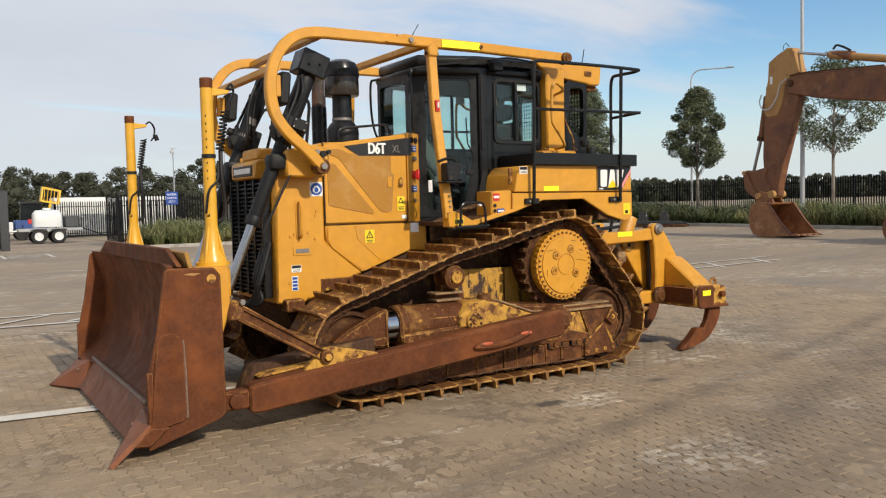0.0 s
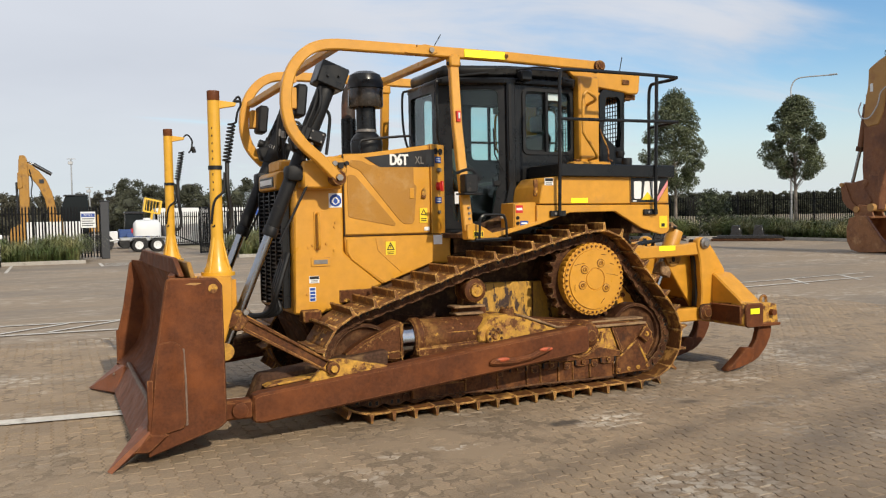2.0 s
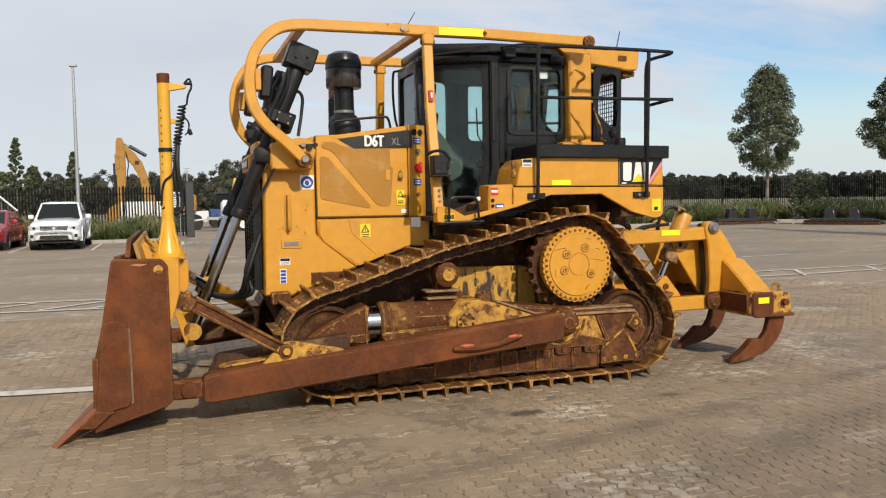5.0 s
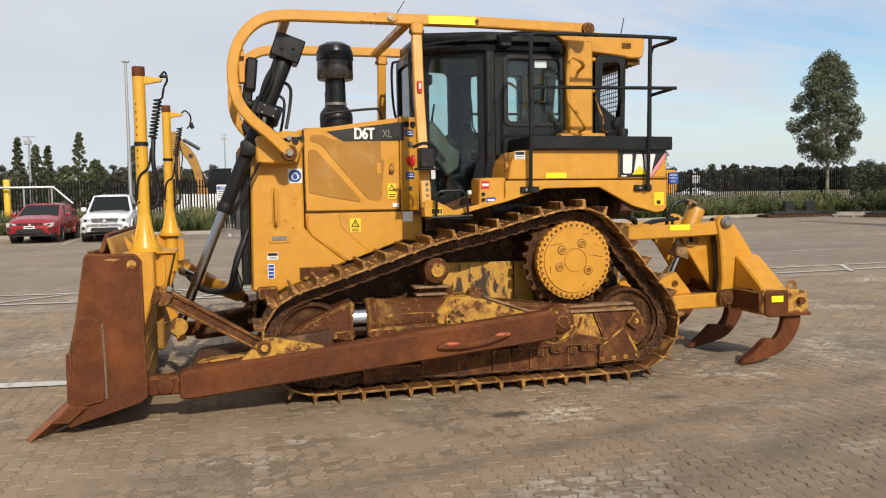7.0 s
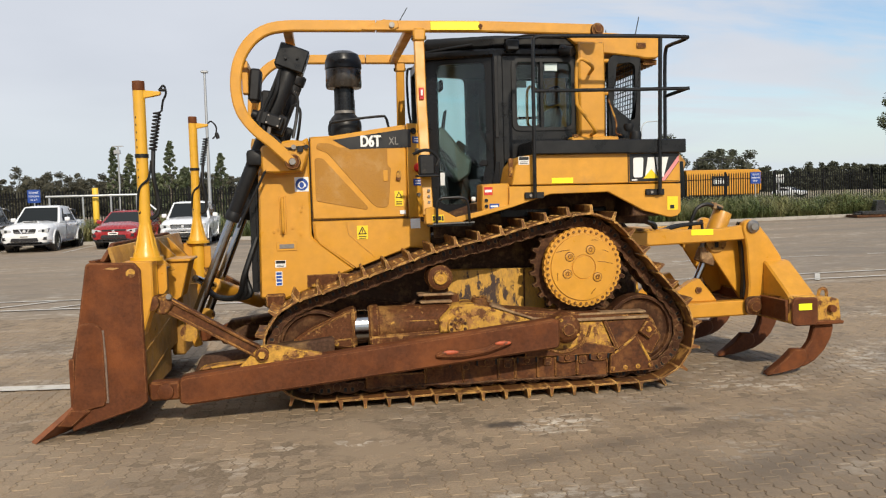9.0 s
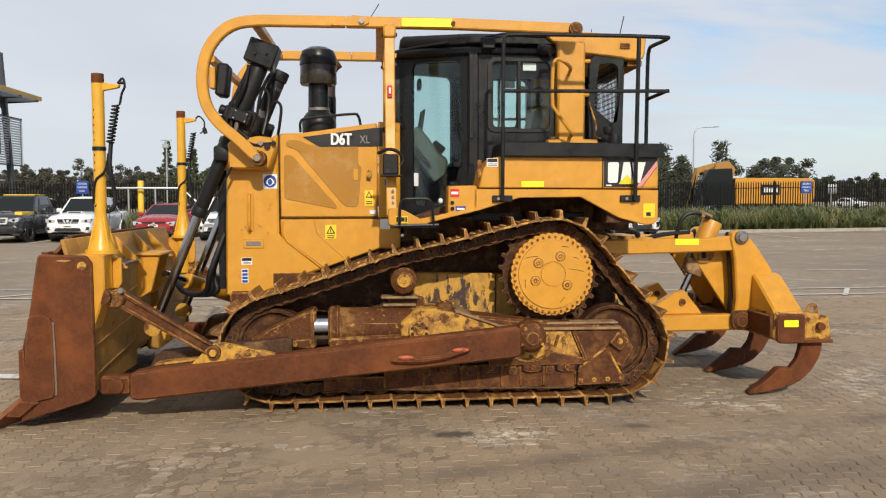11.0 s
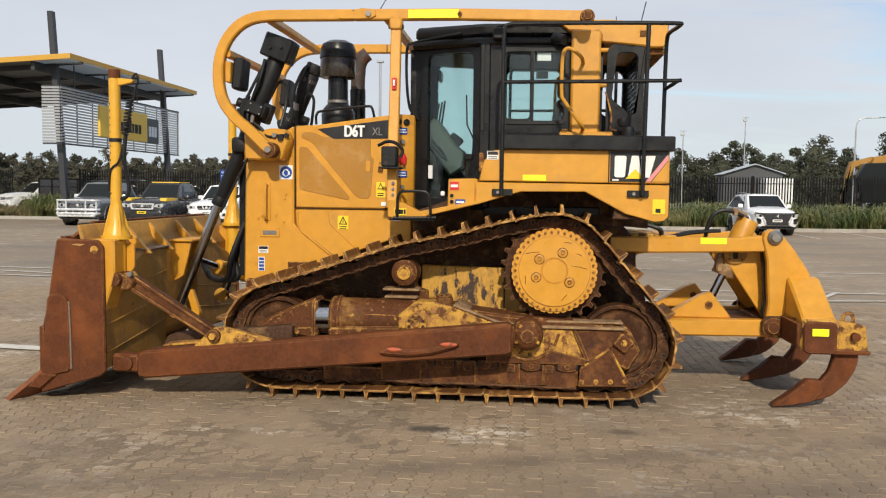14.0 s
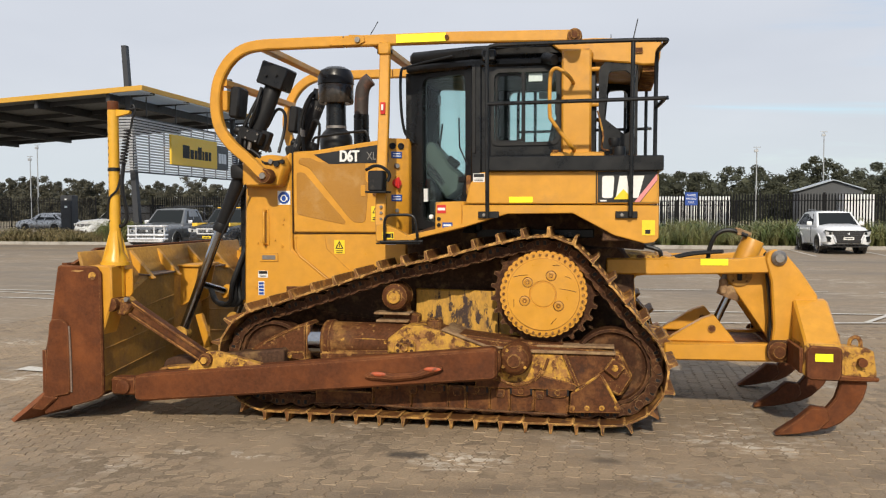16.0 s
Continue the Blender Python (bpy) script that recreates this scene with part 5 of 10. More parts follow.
# ---- lift cylinders ----
for s in (-1, 1):
    y = s * 0.62
    top, piv, low, end = V(-2.48, s * 0.60, 3.0), V(-2.83, y, 2.17), V(-3.05, s * 0.60, 1.65), V(-3.47, s * 0.58, 0.63)
    barrel = part("lift_cylinder", cyl(top, low, 0.060, seg=24, bevel=0.01), m_black_dull, D, "black hydraulic blade lift cylinder")
    part("rod", cyl(low, end, 0.042, seg=18), m_chrome, barrel, "polished cylinder rod")
    part("gland", cyl(low + (top - low) * 0.03, low - (top - low) * 0.03, 0.067, seg=24, bevel=0.01), m_black_dull, barrel)
    part("barrel_sleeve", cyl(low + (top - low) * 0.50, low + (top - low) * 0.97, 0.080, seg=24, bevel=0.01), m_black_dull, barrel)
    part("trunnion_block", box(-2.905, -2.755, *yspan(s, 0.51, 0.71), 2.09, 2.23, 0.03, seg=2), m_black_dull, barrel)
    part("rod_end", cyl(end + V(0, -0.05, 0), end + V(0, 0.05, 0), 0.075, seg=18), m_yellow_dirty, barrel)
    if s < 0:
        head = part("cylinder_guard", box(-0.13, 0.13, -0.12, 0.12, -0.10, 0.11, 0.012, m=Matrix.Translation(top + V(0.0, 0, 0.02)) @ Matrix.Rotation(radians(20), 4, "Y")), m_black, barrel, "black box guard on the cylinder head")
        for k in (-1, 1):
            part("guard_bolt", cyl(top + V(0.05 * k, s * 0.13, 0.02), top + V(0.05 * k, s * 0.145, 0.02), 0.012, seg=6), m_black_dull, head)
    else:
        ax = (top - low).normalized()
        part("cylinder_head", cyl(top - ax * 0.04, top + ax * 0.07, 0.092, seg=20, bevel=0.015), m_black_dull, barrel)
        for q in (0.10, 0.55):
            part("hose_clamp", cyl(top - ax * q, top - ax * (q + 0.035), 0.080, seg=20), m_steel, barrel, "bare steel clamp band")
        part("hose", tube(spline([(-2.48, 0.55, 3.06), (-2.56, 0.54, 3.02), (-2.64, 0.53, 2.87), (-2.68, 0.53, 2.70), (-2.695, 0.53, 2.48), (-2.66, 0.55, 2.30)], 5), 0.017, 8), m_rubber, barrel)
        part("hose", tube(spline([(-2.52, 0.50, 3.03), (-2.59, 0.49, 2.87), (-2.635, 0.49, 2.66), (-2.63, 0.50, 2.36)], 5), 0.017, 8), m_rubber, barrel)
        for p in ((-2.66, 0.53, 2.60), (-2.635, 0.49, 2.58)):
            part("hose_fitting", cyl(p, V(*p) + V(0.004, 0, 0.07), 0.023, seg=8), m_steel, barrel, "bare steel hose fitting")
    side = box(-0.09, 0.09, -0.05, 0.05, -0.09, 0.09, 0.012, m=Matrix.Translation((-2.64, y - s * 0.02, 2.46)) @ Matrix.Rotation(radians(20), 4, "Y"))
    part("valve_block", side, m_black_dull, barrel, "black hydraulic valve block")
    vm = Matrix.Translation((-2.69, s * 0.70, 2.49)) @ Matrix.Rotation(radians(20), 4, "Y")
    block = part("valve_block", box(-0.11, 0.12, -0.05, 0.05, -0.06, 0.055, 0.010, m=vm), m_black_dull, barrel)
    part("block_cover", box(-0.03, 0.10, s * 0.048, s * 0.066, -0.05, 0.045, 0.006, m=vm), m_black_dull, block)
    part("block_plug", cyl(vm @ V(-0.11, 0, 0.0), vm @ V(-0.16, 0, 0.0), 0.042, seg=12, bevel=0.006), m_black_dull, block)
    part("block_plug", cyl(vm @ V(-0.08, 0, 0.05), vm @ V(-0.085, 0, 0.085), 0.022, seg=6), m_black_dull, block)
    for dx in (-0.015, 0.085):
        for dz in (-0.035, 0.03):
            part("block_bolt", cyl(vm @ V(dx, s * 0.064, dz), vm @ V(dx, s * 0.076, dz), 0.009, seg=6), m_steel, block)
    part("block_fitting", cyl(vm @ V(0.02, s * 0.02, -0.06), vm @ V(0.03, s * 0.02, -0.13), 0.019, seg=8), m_steel, block, "bare steel hose fitting")
    part("hose", tube(spline([vm @ V(0.03, s * 0.02, -0.12), (-2.63, s * 0.70, 2.31), (-2.56, s * 0.71, 2.235), (-2.48, s * 0.725, 2.235)], 5), 0.016, 8), m_rubber, block)
    for dx, r in ((0.0, 0.022), (0.055, 0.028), (0.11, 0.020)):
        part("elbow_fitting", cyl((-2.49 + dx, s * 0.715, 2.245 - 0.02 * (dx == 0.055)), (-2.49 + dx, s * 0.75, 2.245 - 0.02 * (dx == 0.055)), r, seg=8), m_black_dull if dx else m_steel, block)
    part("link_rod", tube([(-2.49, s * 0.74, 2.243), (-2.37, s * 0.74, 2.25)], 0.009, 6), m_black_dull, block)
    part("valve_block", box(-0.06, 0.06, -0.06, 0.06, -0.06, 0.08, 0.02, m=Matrix.Translation((-2.80, y, 2.42)) @ Matrix.Rotation(radians(-15), 4, "Y")), m_black_dull, barrel)
    for k in range(2):
        o = 0.04 * k
        part("hose", tube(spline([top + V(-0.11, s * (0.04 + 0.05 * k), -0.08), (-2.66 + o, y + s * (0.10 + 0.03 * k), 2.74), (-2.76 + o, y + s * (0.12 - 0.04 * k), 2.52), (-2.78 + o, y + s * 0.10, 2.36), (-2.70 + o, y - s * 0.1, 2.27)], 5), 0.015, 8), m_rubber, barrel)
    part("hose", tube(spline([(-2.60, y - s * 0.08, 2.58), (-2.52, y - s * 0.12, 2.74), (-2.45, y - s * 0.14, 2.70), (-2.46, y - s * 0.14, 2.54), (-2.50, y - s * 0.10, 2.34)], 5), 0.015, 8), m_rubber, barrel)
    part("side_pipe", cyl((-2.74, y + s * 0.09, 2.05), (-3.0, y + s * 0.09, 1.55), 0.011, seg=8), m_black_dull, barrel)
for k in range(3):
    part("front_hose", tube(spline([(-2.86, -0.46 + 0.06 * k, 1.45), (-2.98, -0.50 + 0.06 * k, 1.12), (-3.05 + 0.05 * k, -0.42, 0.92), (-3.25, -0.28, 0.90), (-3.40, -0.12, 1.02)], 6), 0.026, 9), m_rubber, D, "thick black hydraulic hose")
tilt = part("tilt_cylinder", cyl((-3.32, 0.05, 0.98), (-2.95, 0.85, 0.72), 0.075, seg=20, bevel=0.01), m_yellow, D, "yellow blade tilt cylinder")
part("tilt_rod", cyl((-3.32, 0.05, 0.98), (-3.45, -0.25, 1.08), 0.035, seg=14), m_chrome, tilt)
# Dark brown carries the shade between blade and track.
both("inner_arm", lambda s: prism([(-3.4, 0.28), (-2.2, 0.40), (-2.2, 0.62), (-3.3, 0.50)], *yspan(s, 0.98, 1.20), 0.02), m_brownframe)

# ---- radiator guard and hood ----
guard = part("radiator_guard", prism([(-2.845, 0.90), (-2.82, 2.05), (-2.72, 2.13), (-2.365, 2.345), (-2.365, 1.44), (-1.985, 1.13), (-2.25, 1.04), (-2.40, 0.96), (-2.62, 0.88)], -0.555, 0.555, 0.018), m_yellow, D, "tall yellow radiator guard")
part("grille_recess", box(-2.87, -2.84, -0.45, 0.45, 0.95, 2.02, 0.004), m_black, guard, "black radiator grille")
for i in range(26):
    z = 0.985 + i * 0.0395
    part("grille_bar", box(-2.905, -2.865, -0.44, 0.44, z, z + 0.014, 0.003), m_black, guard)
for y in (-0.445, -0.22, 0.0, 0.22, 0.445):
    part("grille_rib", box(-2.915, -2.86, y - 0.014, y + 0.014, 0.95, 2.02, 0.004), m_black, guard)
part("nose_bar", prism([(-2.93, 2.03), (-2.93, 2.17), (-2.89, 2.20), (-2.72, 2.20), (-2.72, 2.05), (-2.85, 2.02)], -0.34, 0.34, 0.012), m_yellow, guard, "yellow nose bar with a brand plate")
part("brand_plate", box(-2.938, -2.928, -0.27, 0.27, 2.055, 2.15, 0.003), m_black, guard)
part("brand_bar", box(-2.942, -2.936, -0.23, 0.23, 2.078, 2.128, 0.002), m_white, guard)
part("nose_box", box(-2.86, -2.64, -0.22, 0.22, 2.20, 2.31, 0.02), m_yellow, guard)
for s in (-1, 1):
    part("trunnion_mount", prism([(-2.78, 2.02), (-2.42, 2.02), (-2.36, 2.2), (-2.40, 2.30), (-2.52, 2.31), (-2.78, 2.26)], *yspan(s, 0.50, 0.72), 0.02), m_yellow, guard)
    part("sweep_pivot", lathe([(0.0, 0.145), (0.032, 0.145), (0.035, 0.13), (0.062, 0.13), (0.068, 0.12), (0.068, 0.0)], (-2.50, s * 0.76, 2.11), (0, s, 0), 26), m_frame, guard, "rusty pivot bush with a bolt")
    part("pivot_bolt", cyl((-2.50, s * 0.895, 2.11), (-2.50, s * 0.915, 2.11), 0.03, seg=6), m_steel, guard)
    # handle, data plate, bolts and decals on the guard's side
    f = s * 0.556
    part("grab_handle", tube(spline([(-2.615, f, 1.80), (-2.615, s * 0.615, 1.785), (-2.615, s * 0.62, 1.65), (-2.615, s * 0.62, 1.51), (-2.615, f, 1.49)], 4), 0.013, 8), m_yellow, guard)
    part("handle_pad", box(-2.645, -2.585, *yspan(s, 0.554, 0.562), 1.475, 1.82, 0.003), m_yellow, guard)
    part("data_plate", box(-2.68, -2.50, *yspan(s, 0.554, 0.564), 1.325, 1.405, 0.003), m_yellow, guard)
    part("data_plate", box(-2.655, -2.525, *yspan(s, 0.562, 0.568), 1.345, 1.385, 0.002), m_steel, guard)
    for x, z in ((-2.70, 1.50), (-2.46, 1.47), (-2.66, 1.52), (-2.45, 1.68), (-2.53, 1.53), (-2.72, 1.08), (-2.44, 1.72)):
        part("bolt_head", cyl((x, f, z), (x, s * 0.566, z), 0.012, seg=6), m_yellow, guard)
    part("foot_lug", box(-2.79, -2.62, *yspan(s, 0.50, 0.66), 0.83, 0.94, 0.012), m_frame, guard)
part("hole_patch", box(-2.42, -2.0, -0.566, -0.552, 0.985, 1.10, 0.004, m=None), m_frame, guard)

HOOD = [(-2.355, 1.595), (-2.355, 2.345), (-2.15, 2.352), (-1.52, 2.44), (-1.480, 2.44), (-1.480, 1.595)]
hood = part("engine_hood", prism(HOOD, -0.545, 0.545, 0.014), m_yellow, D, "yellow engine hood")
part("engine_side", prism([(-2.355, 1.585), (-1.275, 1.585), (-1.275, 1.30), (-1.47, 1.315), (-1.97, 1.135), (-2.345, 1.42)], -0.548, 0.548, 0.01), m_yellow, D, "yellow lower engine side panel")
for s in (-1, 1):
    f = s * 0.546
    bands = (
        [(-2.315, 2.155), (-2.315, 1.765), (-1.855, 1.672), (-1.845, 1.70), (-2.245, 2.155)],
        [(-2.30, 2.235), (-2.285, 2.29), (-2.17, 2.285), (-2.10, 2.245), (-1.655, 2.245), (-1.655, 2.07), (-1.625, 2.05), (-1.655, 1.715), (-1.68, 1.69), (-1.755, 1.69), (-1.80, 1.72), (-2.20, 2.20)],
    )
    for b in bands:
        part("hood_mesh", prism(rounded(b, 0.03, 3), *yspan(s, 0.535, 0.5505), 0.002), m_mesh, hood, "dusty perforated grille mesh")
    part("name_band", prism([(-2.145, 2.315), (-1.50, 2.400), (-1.435, 2.400), (-1.435, 2.235), (-1.995, 2.225)], *yspan(s, 0.545, 0.5515), 0.001), m_decal_black, hood, "black model name decal")
    part("hood_seam", box(-2.36, -2.35, *yspan(s, 0.54, 0.553), 1.59, 2.34, 0.002), m_black, hood)
    part("hood_seam", box(-2.36, -1.28, *yspan(s, 0.53, 0.552), 1.590, 1.595, 0.001), m_brownframe, hood)
    part("hood_latch", prism([(-1.585, 1.94), (-1.575, 2.01), (-1.545, 2.04), (-1.53, 1.99), (-1.545, 1.93)], *yspan(s, 0.546, 0.572), 0.004), m_yellow_dirty, hood, "worn hood latch")
    part("hinge_plate", box(-1.70, -1.655, *yspan(s, 0.546, 0.556), 1.93, 2.03, 0.003), m_yellow, hood)
    part("panel_rib", tube([(-2.33, s * 0.552, 1.56), (-2.33, s * 0.552, 1.45), (-2.29, s * 0.552, 1.38), (-1.99, s * 0.552, 1.145)], 0.009, 6), m_yellow, hood)
    part("panel_rib", tube([(-2.05, s * 0.55, 1.57), (-2.03, s * 0.55, 1.45), (-1.80, s * 0.55, 1.24)], 0.004, 5), m_yellow, hood)
for dx, dy in ((-0.003, 0.0), (0.003, 0.0003)):
    lettering("model_name", "D6T", 0.142, m_white, hood, Matrix.Translation((-1.805 + dx, -0.5535 - dy, 2.292)) @ NEAR, "white model name lettering", 0.71, bold=0.003)
lettering("model_suffix", "XL", 0.10, m_steel, hood, Matrix.Translation((-1.595, -0.5535, 2.292)) @ NEAR, "grey model suffix", 0.75)
panel = part("service_panel", prism([(-1.475, -0.555), (-1.275, -0.43), (-1.275, -0.2), (-1.475, -0.2)], 1.58, 2.455, 0.008, axis="z"), m_yellow, D, "narrow yellow service panel with switches")
pm = Matrix.Translation((-1.375, -0.4955, 0)) @ Matrix.Rotation(radians(32.0), 4, "Z")


def on_panel(u0, u1, z0, z1, out=0.006):
    return box(u0, u1, -out, 0.004, z0, z1, 0.002, m=pm)


for z0, z1 in ((2.275, 2.335), (1.885, 1.945)):
    lab = part("panel_label", on_panel(-0.05, 0.05, z0, z1), m_blue, panel, "blue label with white print")
    part("label_bar", on_panel(-0.035, 0.035, z0 + 0.036, z0 + 0.046, 0.0075), m_white, lab)
    part("label_bar", on_panel(-0.040, 0.040, z0 + 0.014, z0 + 0.024, 0.0075), m_white, lab)
part("panel_knob", cyl(pm @ V(0, 0, 2.205), pm @ V(0, -0.03, 2.205), 0.026, 0.020, 12), m_steel, panel)
part("isolator_switch", cyl(pm @ V(0, 0, 2.05), pm @ V(0, -0.035, 2.05), 0.042, 0.036, 14), m_red, panel, "red isolator switch")
part("switch_lever", box(-0.012, 0.012, -0.060, -0.03, 2.0, 2.10, 0.005, m=pm), m_red, panel)
part("panel_screw", cyl(pm @ V(0, 0, 1.80), pm @ V(0, -0.02, 1.80), 0.018, seg=8), m_steel, panel)
for u in (-0.04, 0.04):
    part("gauge_port", lathe([(0.03, 0.0), (0.03, 0.012), (0.02, 0.014), (0.014, 0.006), (0, 0.006)], pm @ V(u, 0, 2.385), pm.to_3x3() @ V(0, -1, 0), 14), m_black_dull, panel)

# decals and signs on the near side


def decal(name, x0, x1, z0, z1, y, mat, label="", parent=D, bars=(), bar_mat=None):
    """A flat sticker that faces -y, with bars where small print is."""
    ob = part(name, box(x0, x1, y - 0.002, y + 0.003, z0, z1, 0.0006), mat, parent, label)
    for bx0, bx1, bz0, bz1 in bars:
        part("print_bar", box(x0 + (x1 - x0) * bx0, x0 + (x1 - x0) * bx1, y - 0.0035, y, z0 + (z1 - z0) * bz0, z0 + (z1 - z0) * bz1, 0.0003), bar_mat, ob)
    return ob


d = decal("safety_decal", -2.50, -2.375, 1.855, 1.985, -0.556, m_white, "white and blue hearing protection decal", guard)
part("decal_disc", cyl((-2.437, -0.558, 1.92), (-2.437, -0.5615, 1.92), 0.056, seg=28), m_blue, d)
part("decal_mark", ring([(-2.437 + 0.030 * math.cos(radians(a)), 1.916 + 0.034 * math.sin(radians(a))) for a in range(0, 360, 20)], [(-2.437 + 0.021 * math.cos(radians(a)), 1.914 + 0.026 * math.sin(radians(a))) for a in range(0, 360, 20)], -0.5635, -0.560), m_white, d)
for k in (-1, 1):
    part("decal_mark", box(-2.437 + k * 0.031 - 0.006, -2.437 + k * 0.031 + 0.006, -0.5645, -0.560, 1.898, 1.926, 0.001), m_white, d)
decal("danger_decal", -2.70, -2.605, 1.175, 1.24, -0.556, m_white, "white danger decal with black and red band", guard, [(0.05, 0.95, 0.55, 0.95), (0.15, 0.85, 0.3, 0.38), (0.15, 0.85, 0.12, 0.2)], m_decal_black)
decal("notice_decal", -2.70, -2.64, 1.01, 1.14, -0.556, m_white, "white decal with blue rows", guard, [(0.1, 0.9, 0.04 + 0.24 * k, 0.22 + 0.24 * k) for k in range(4)], m_blue)
d = decal("warning_decal", -1.955, -1.855, 1.405, 1.53, -0.551, m_warn, "yellow warning triangle decal", D, [(0.2, 0.8, 0.05, 0.11), (0.15, 0.85, 0.18, 0.24)], m_decal_black)
part("warning_triangle", ring([(-1.905, 1.525), (-1.865, 1.45), (-1.945, 1.45)], [(-1.905, 1.507), (-1.88, 1.459), (-1.93, 1.459)], -0.5545, -0.552), m_decal_black, d)
part("warning_mark", box(-1.909, -1.901, -0.5545, -0.552, 1.465, 1.495, 0.0005), m_decal_black, d)
d = decal("warning_decal", -1.60, -1.52, 1.70, 1.84, -0.551, m_warn, "yellow warning triangle decal", hood, [(0.15, 0.85, 0.1, 0.17), (0.15, 0.85, 0.24, 0.3)], m_decal_black)
part("warning_triangle", ring([(-1.56, 1.835), (-1.53, 1.775), (-1.59, 1.775)], [(-1.56, 1.82), (-1.541, 1.782), (-1.579, 1.782)], -0.5545, -0.552), m_decal_black, d)
decal("small_decal", -1.555, -1.50, 1.625, 1.66, -0.551, m_white, "small white decal", hood)
decal("small_decal", -1.46, -1.37, 1.49, 1.58, -0.551, m_white, "torn white decal", D)

# ---- precleaner, exhaust and hood rail ----
pre = part("precleaner", lathe([(0.15, 2.36), (0.155, 2.46), (0.15, 2.50), (0.12, 2.545), (0.095, 2.57), (0.092, 2.80)], (-2.02, -0.27, 0), seg=32), m_black, D, "black air precleaner with a smoked bowl")
part("bowl", lathe([(0.095, 2.80), (0.16, 2.81), (0.168, 2.83), (0.165, 2.98), (0.158, 3.0)], (-2.02, -0.27, 0), seg=32), m_brownplastic, pre, "smoked translucent bowl")
part("cap", lathe([(0.16, 2.985), (0.172, 2.99), (0.168, 3.06), (0.145, 3.12), (0.09, 3.15), (0.0, 3.158)], (-2.02, -0.27, 0), seg=32), m_black, pre)
part("clamp", cyl((-2.02, -0.27, 2.575), (-2.02, -0.27, 2.60), 0.099, seg=28), m_steel, pre)
exhaust = part("exhaust_pipe", tube(spline([(-1.97, 0.40, 2.30), (-1.97, 0.40, 2.55), (-1.97, 0.40, 2.78)], 4), 0.078, 20), m_black, D, "black exhaust stack with a rust-brown top")
part("exhaust_tip", tube(spline([(-1.97, 0.40, 2.76), (-1.968, 0.40, 2.90), (-1.955, 0.40, 3.03), (-1.92, 0.40, 3.10), (-1.87, 0.40, 3.14)], 6), 0.072, 20), m_exhaust, exhaust, "heat-browned pipe end")
part("hood_rail", tube(spline([(-2.17, -0.50, 2.36), (-2.165, -0.50, 2.455), (-2.09, -0.50, 2.485), (-1.72, -0.50, 2.525), (-1.655, -0.50, 2.51), (-1.63, -0.50, 2.42)], 5), 0.012, 8), m_black, D, "black hood hand rail")

# ---- sweeps over hood and cab ----
for s in (-1, 1):
    line = spline([(-2.50, s * 0.85, 2.11), (-2.66, s * 0.855, 2.265), (-2.81, s * 0.86, 2.395), (-2.915, s * 0.86, 2.545), (-2.952, s * 0.86, 2.74), (-2.925, s * 0.86, 2.95), (-2.835, s * 0.86, 3.115), (-2.70, s * 0.86, 3.222), (-2.52, s * 0.86, 3.262), (-2.2, s * 0.86, 3.266), (-1.75, s * 0.86, 3.265)], 6)
    sweep = part("sweep", tube(line, 0.04, square=(0.040, 0.046)), m_yellow, D, "curved yellow sweep bar")
    part("rear_bar", tube([(-1.74, s * 0.86, 3.265), (-0.8, s * 0.86, 3.262), (0.24, s * 0.86, 3.235)], 0.04, square=(0.04, 0.046)), m_yellow, sweep)
    part("joint_plate", prism([(-1.87, 3.235), (-1.84, 3.225), (-1.60, 3.225), (-1.545, 3.25), (-1.56, 3.305), (-1.68, 3.315)], *yspan(s, 0.895, 0.915), 0.004), m_yellow, sweep)
    part("joint_bolt", cyl((-1.61, s * 0.91, 3.266), (-1.61, s * 0.935, 3.266), 0.024, seg=12), m_steel, sweep, "shiny joint bolt")
    part("end_bush", lathe([(0, 0.05), (0.03, 0.05), (0.034, 0.035), (0.055, 0.035), (0.06, 0.02), (0.06, -0.06)], (0.235, s * 0.90, 3.228), (0, s, 0), 22), m_frame, sweep)
    part("bar_bolt", cyl((-0.83, s * 0.905, 3.26), (-0.83, s * 0.92, 3.26), 0.02, seg=8), m_frame, sweep)
    part("reflective_tape", box(-1.27, -0.84, *yspan(s, 0.902, 0.908), 3.228, 3.298, 0.001), m_tape, sweep, "fluorescent yellow tape")
    part("front_tape", tube(line[26:32], 0.04, square=(0.0395, 0.012)), m_tape, sweep, "fluorescent yellow tape")
    post = part("sweep_post", tube([(-1.375, s * 0.87, 3.22), (-1.375, s * 0.93, 2.60), (-1.37, s * 1.03, 2.06), (-1.365, s * 1.10, 1.62)], 0.04, square=(0.032, 0.044)), m_yellow, D, "leaning yellow sweep post")
    part("post_head", box(-1.43, -1.32, *yspan(s, 0.83, 0.93), 3.13, 3.24, 0.015), m_yellow, post)
    part("post_bolt", cyl((-1.44, s * 0.89, 3.16), (-1.31, s * 0.89, 3.16), 0.018, seg=10), m_black_dull, post)
    part("red_label", box(-1.395, -1.355, *yspan(s, 0.93, 0.978), 2.62, 2.72, 0.002), m_red, post, "red and white fire extinguisher label")
    part("red_label", box(-1.383, -1.367, *yspan(s, 0.93, 0.992), 2.65, 2.70, 0.001), m_white, post)
    lamp = part("work_light", box(-0.05, 0.05, -0.10, 0.10, -0.14, 0.14, 0.02, m=Matrix.Translation((-2.80, s * 0.72, 2.78)) @ Matrix.Rotation(radians(6), 4, "Y")), m_black_dull, D, "black work light on an orange bracket")
    part("light_bracket", box(-2.90, -2.85, *yspan(s, 0.72, 0.85), 2.70, 2.88, 0.006), m_yellow, lamp)
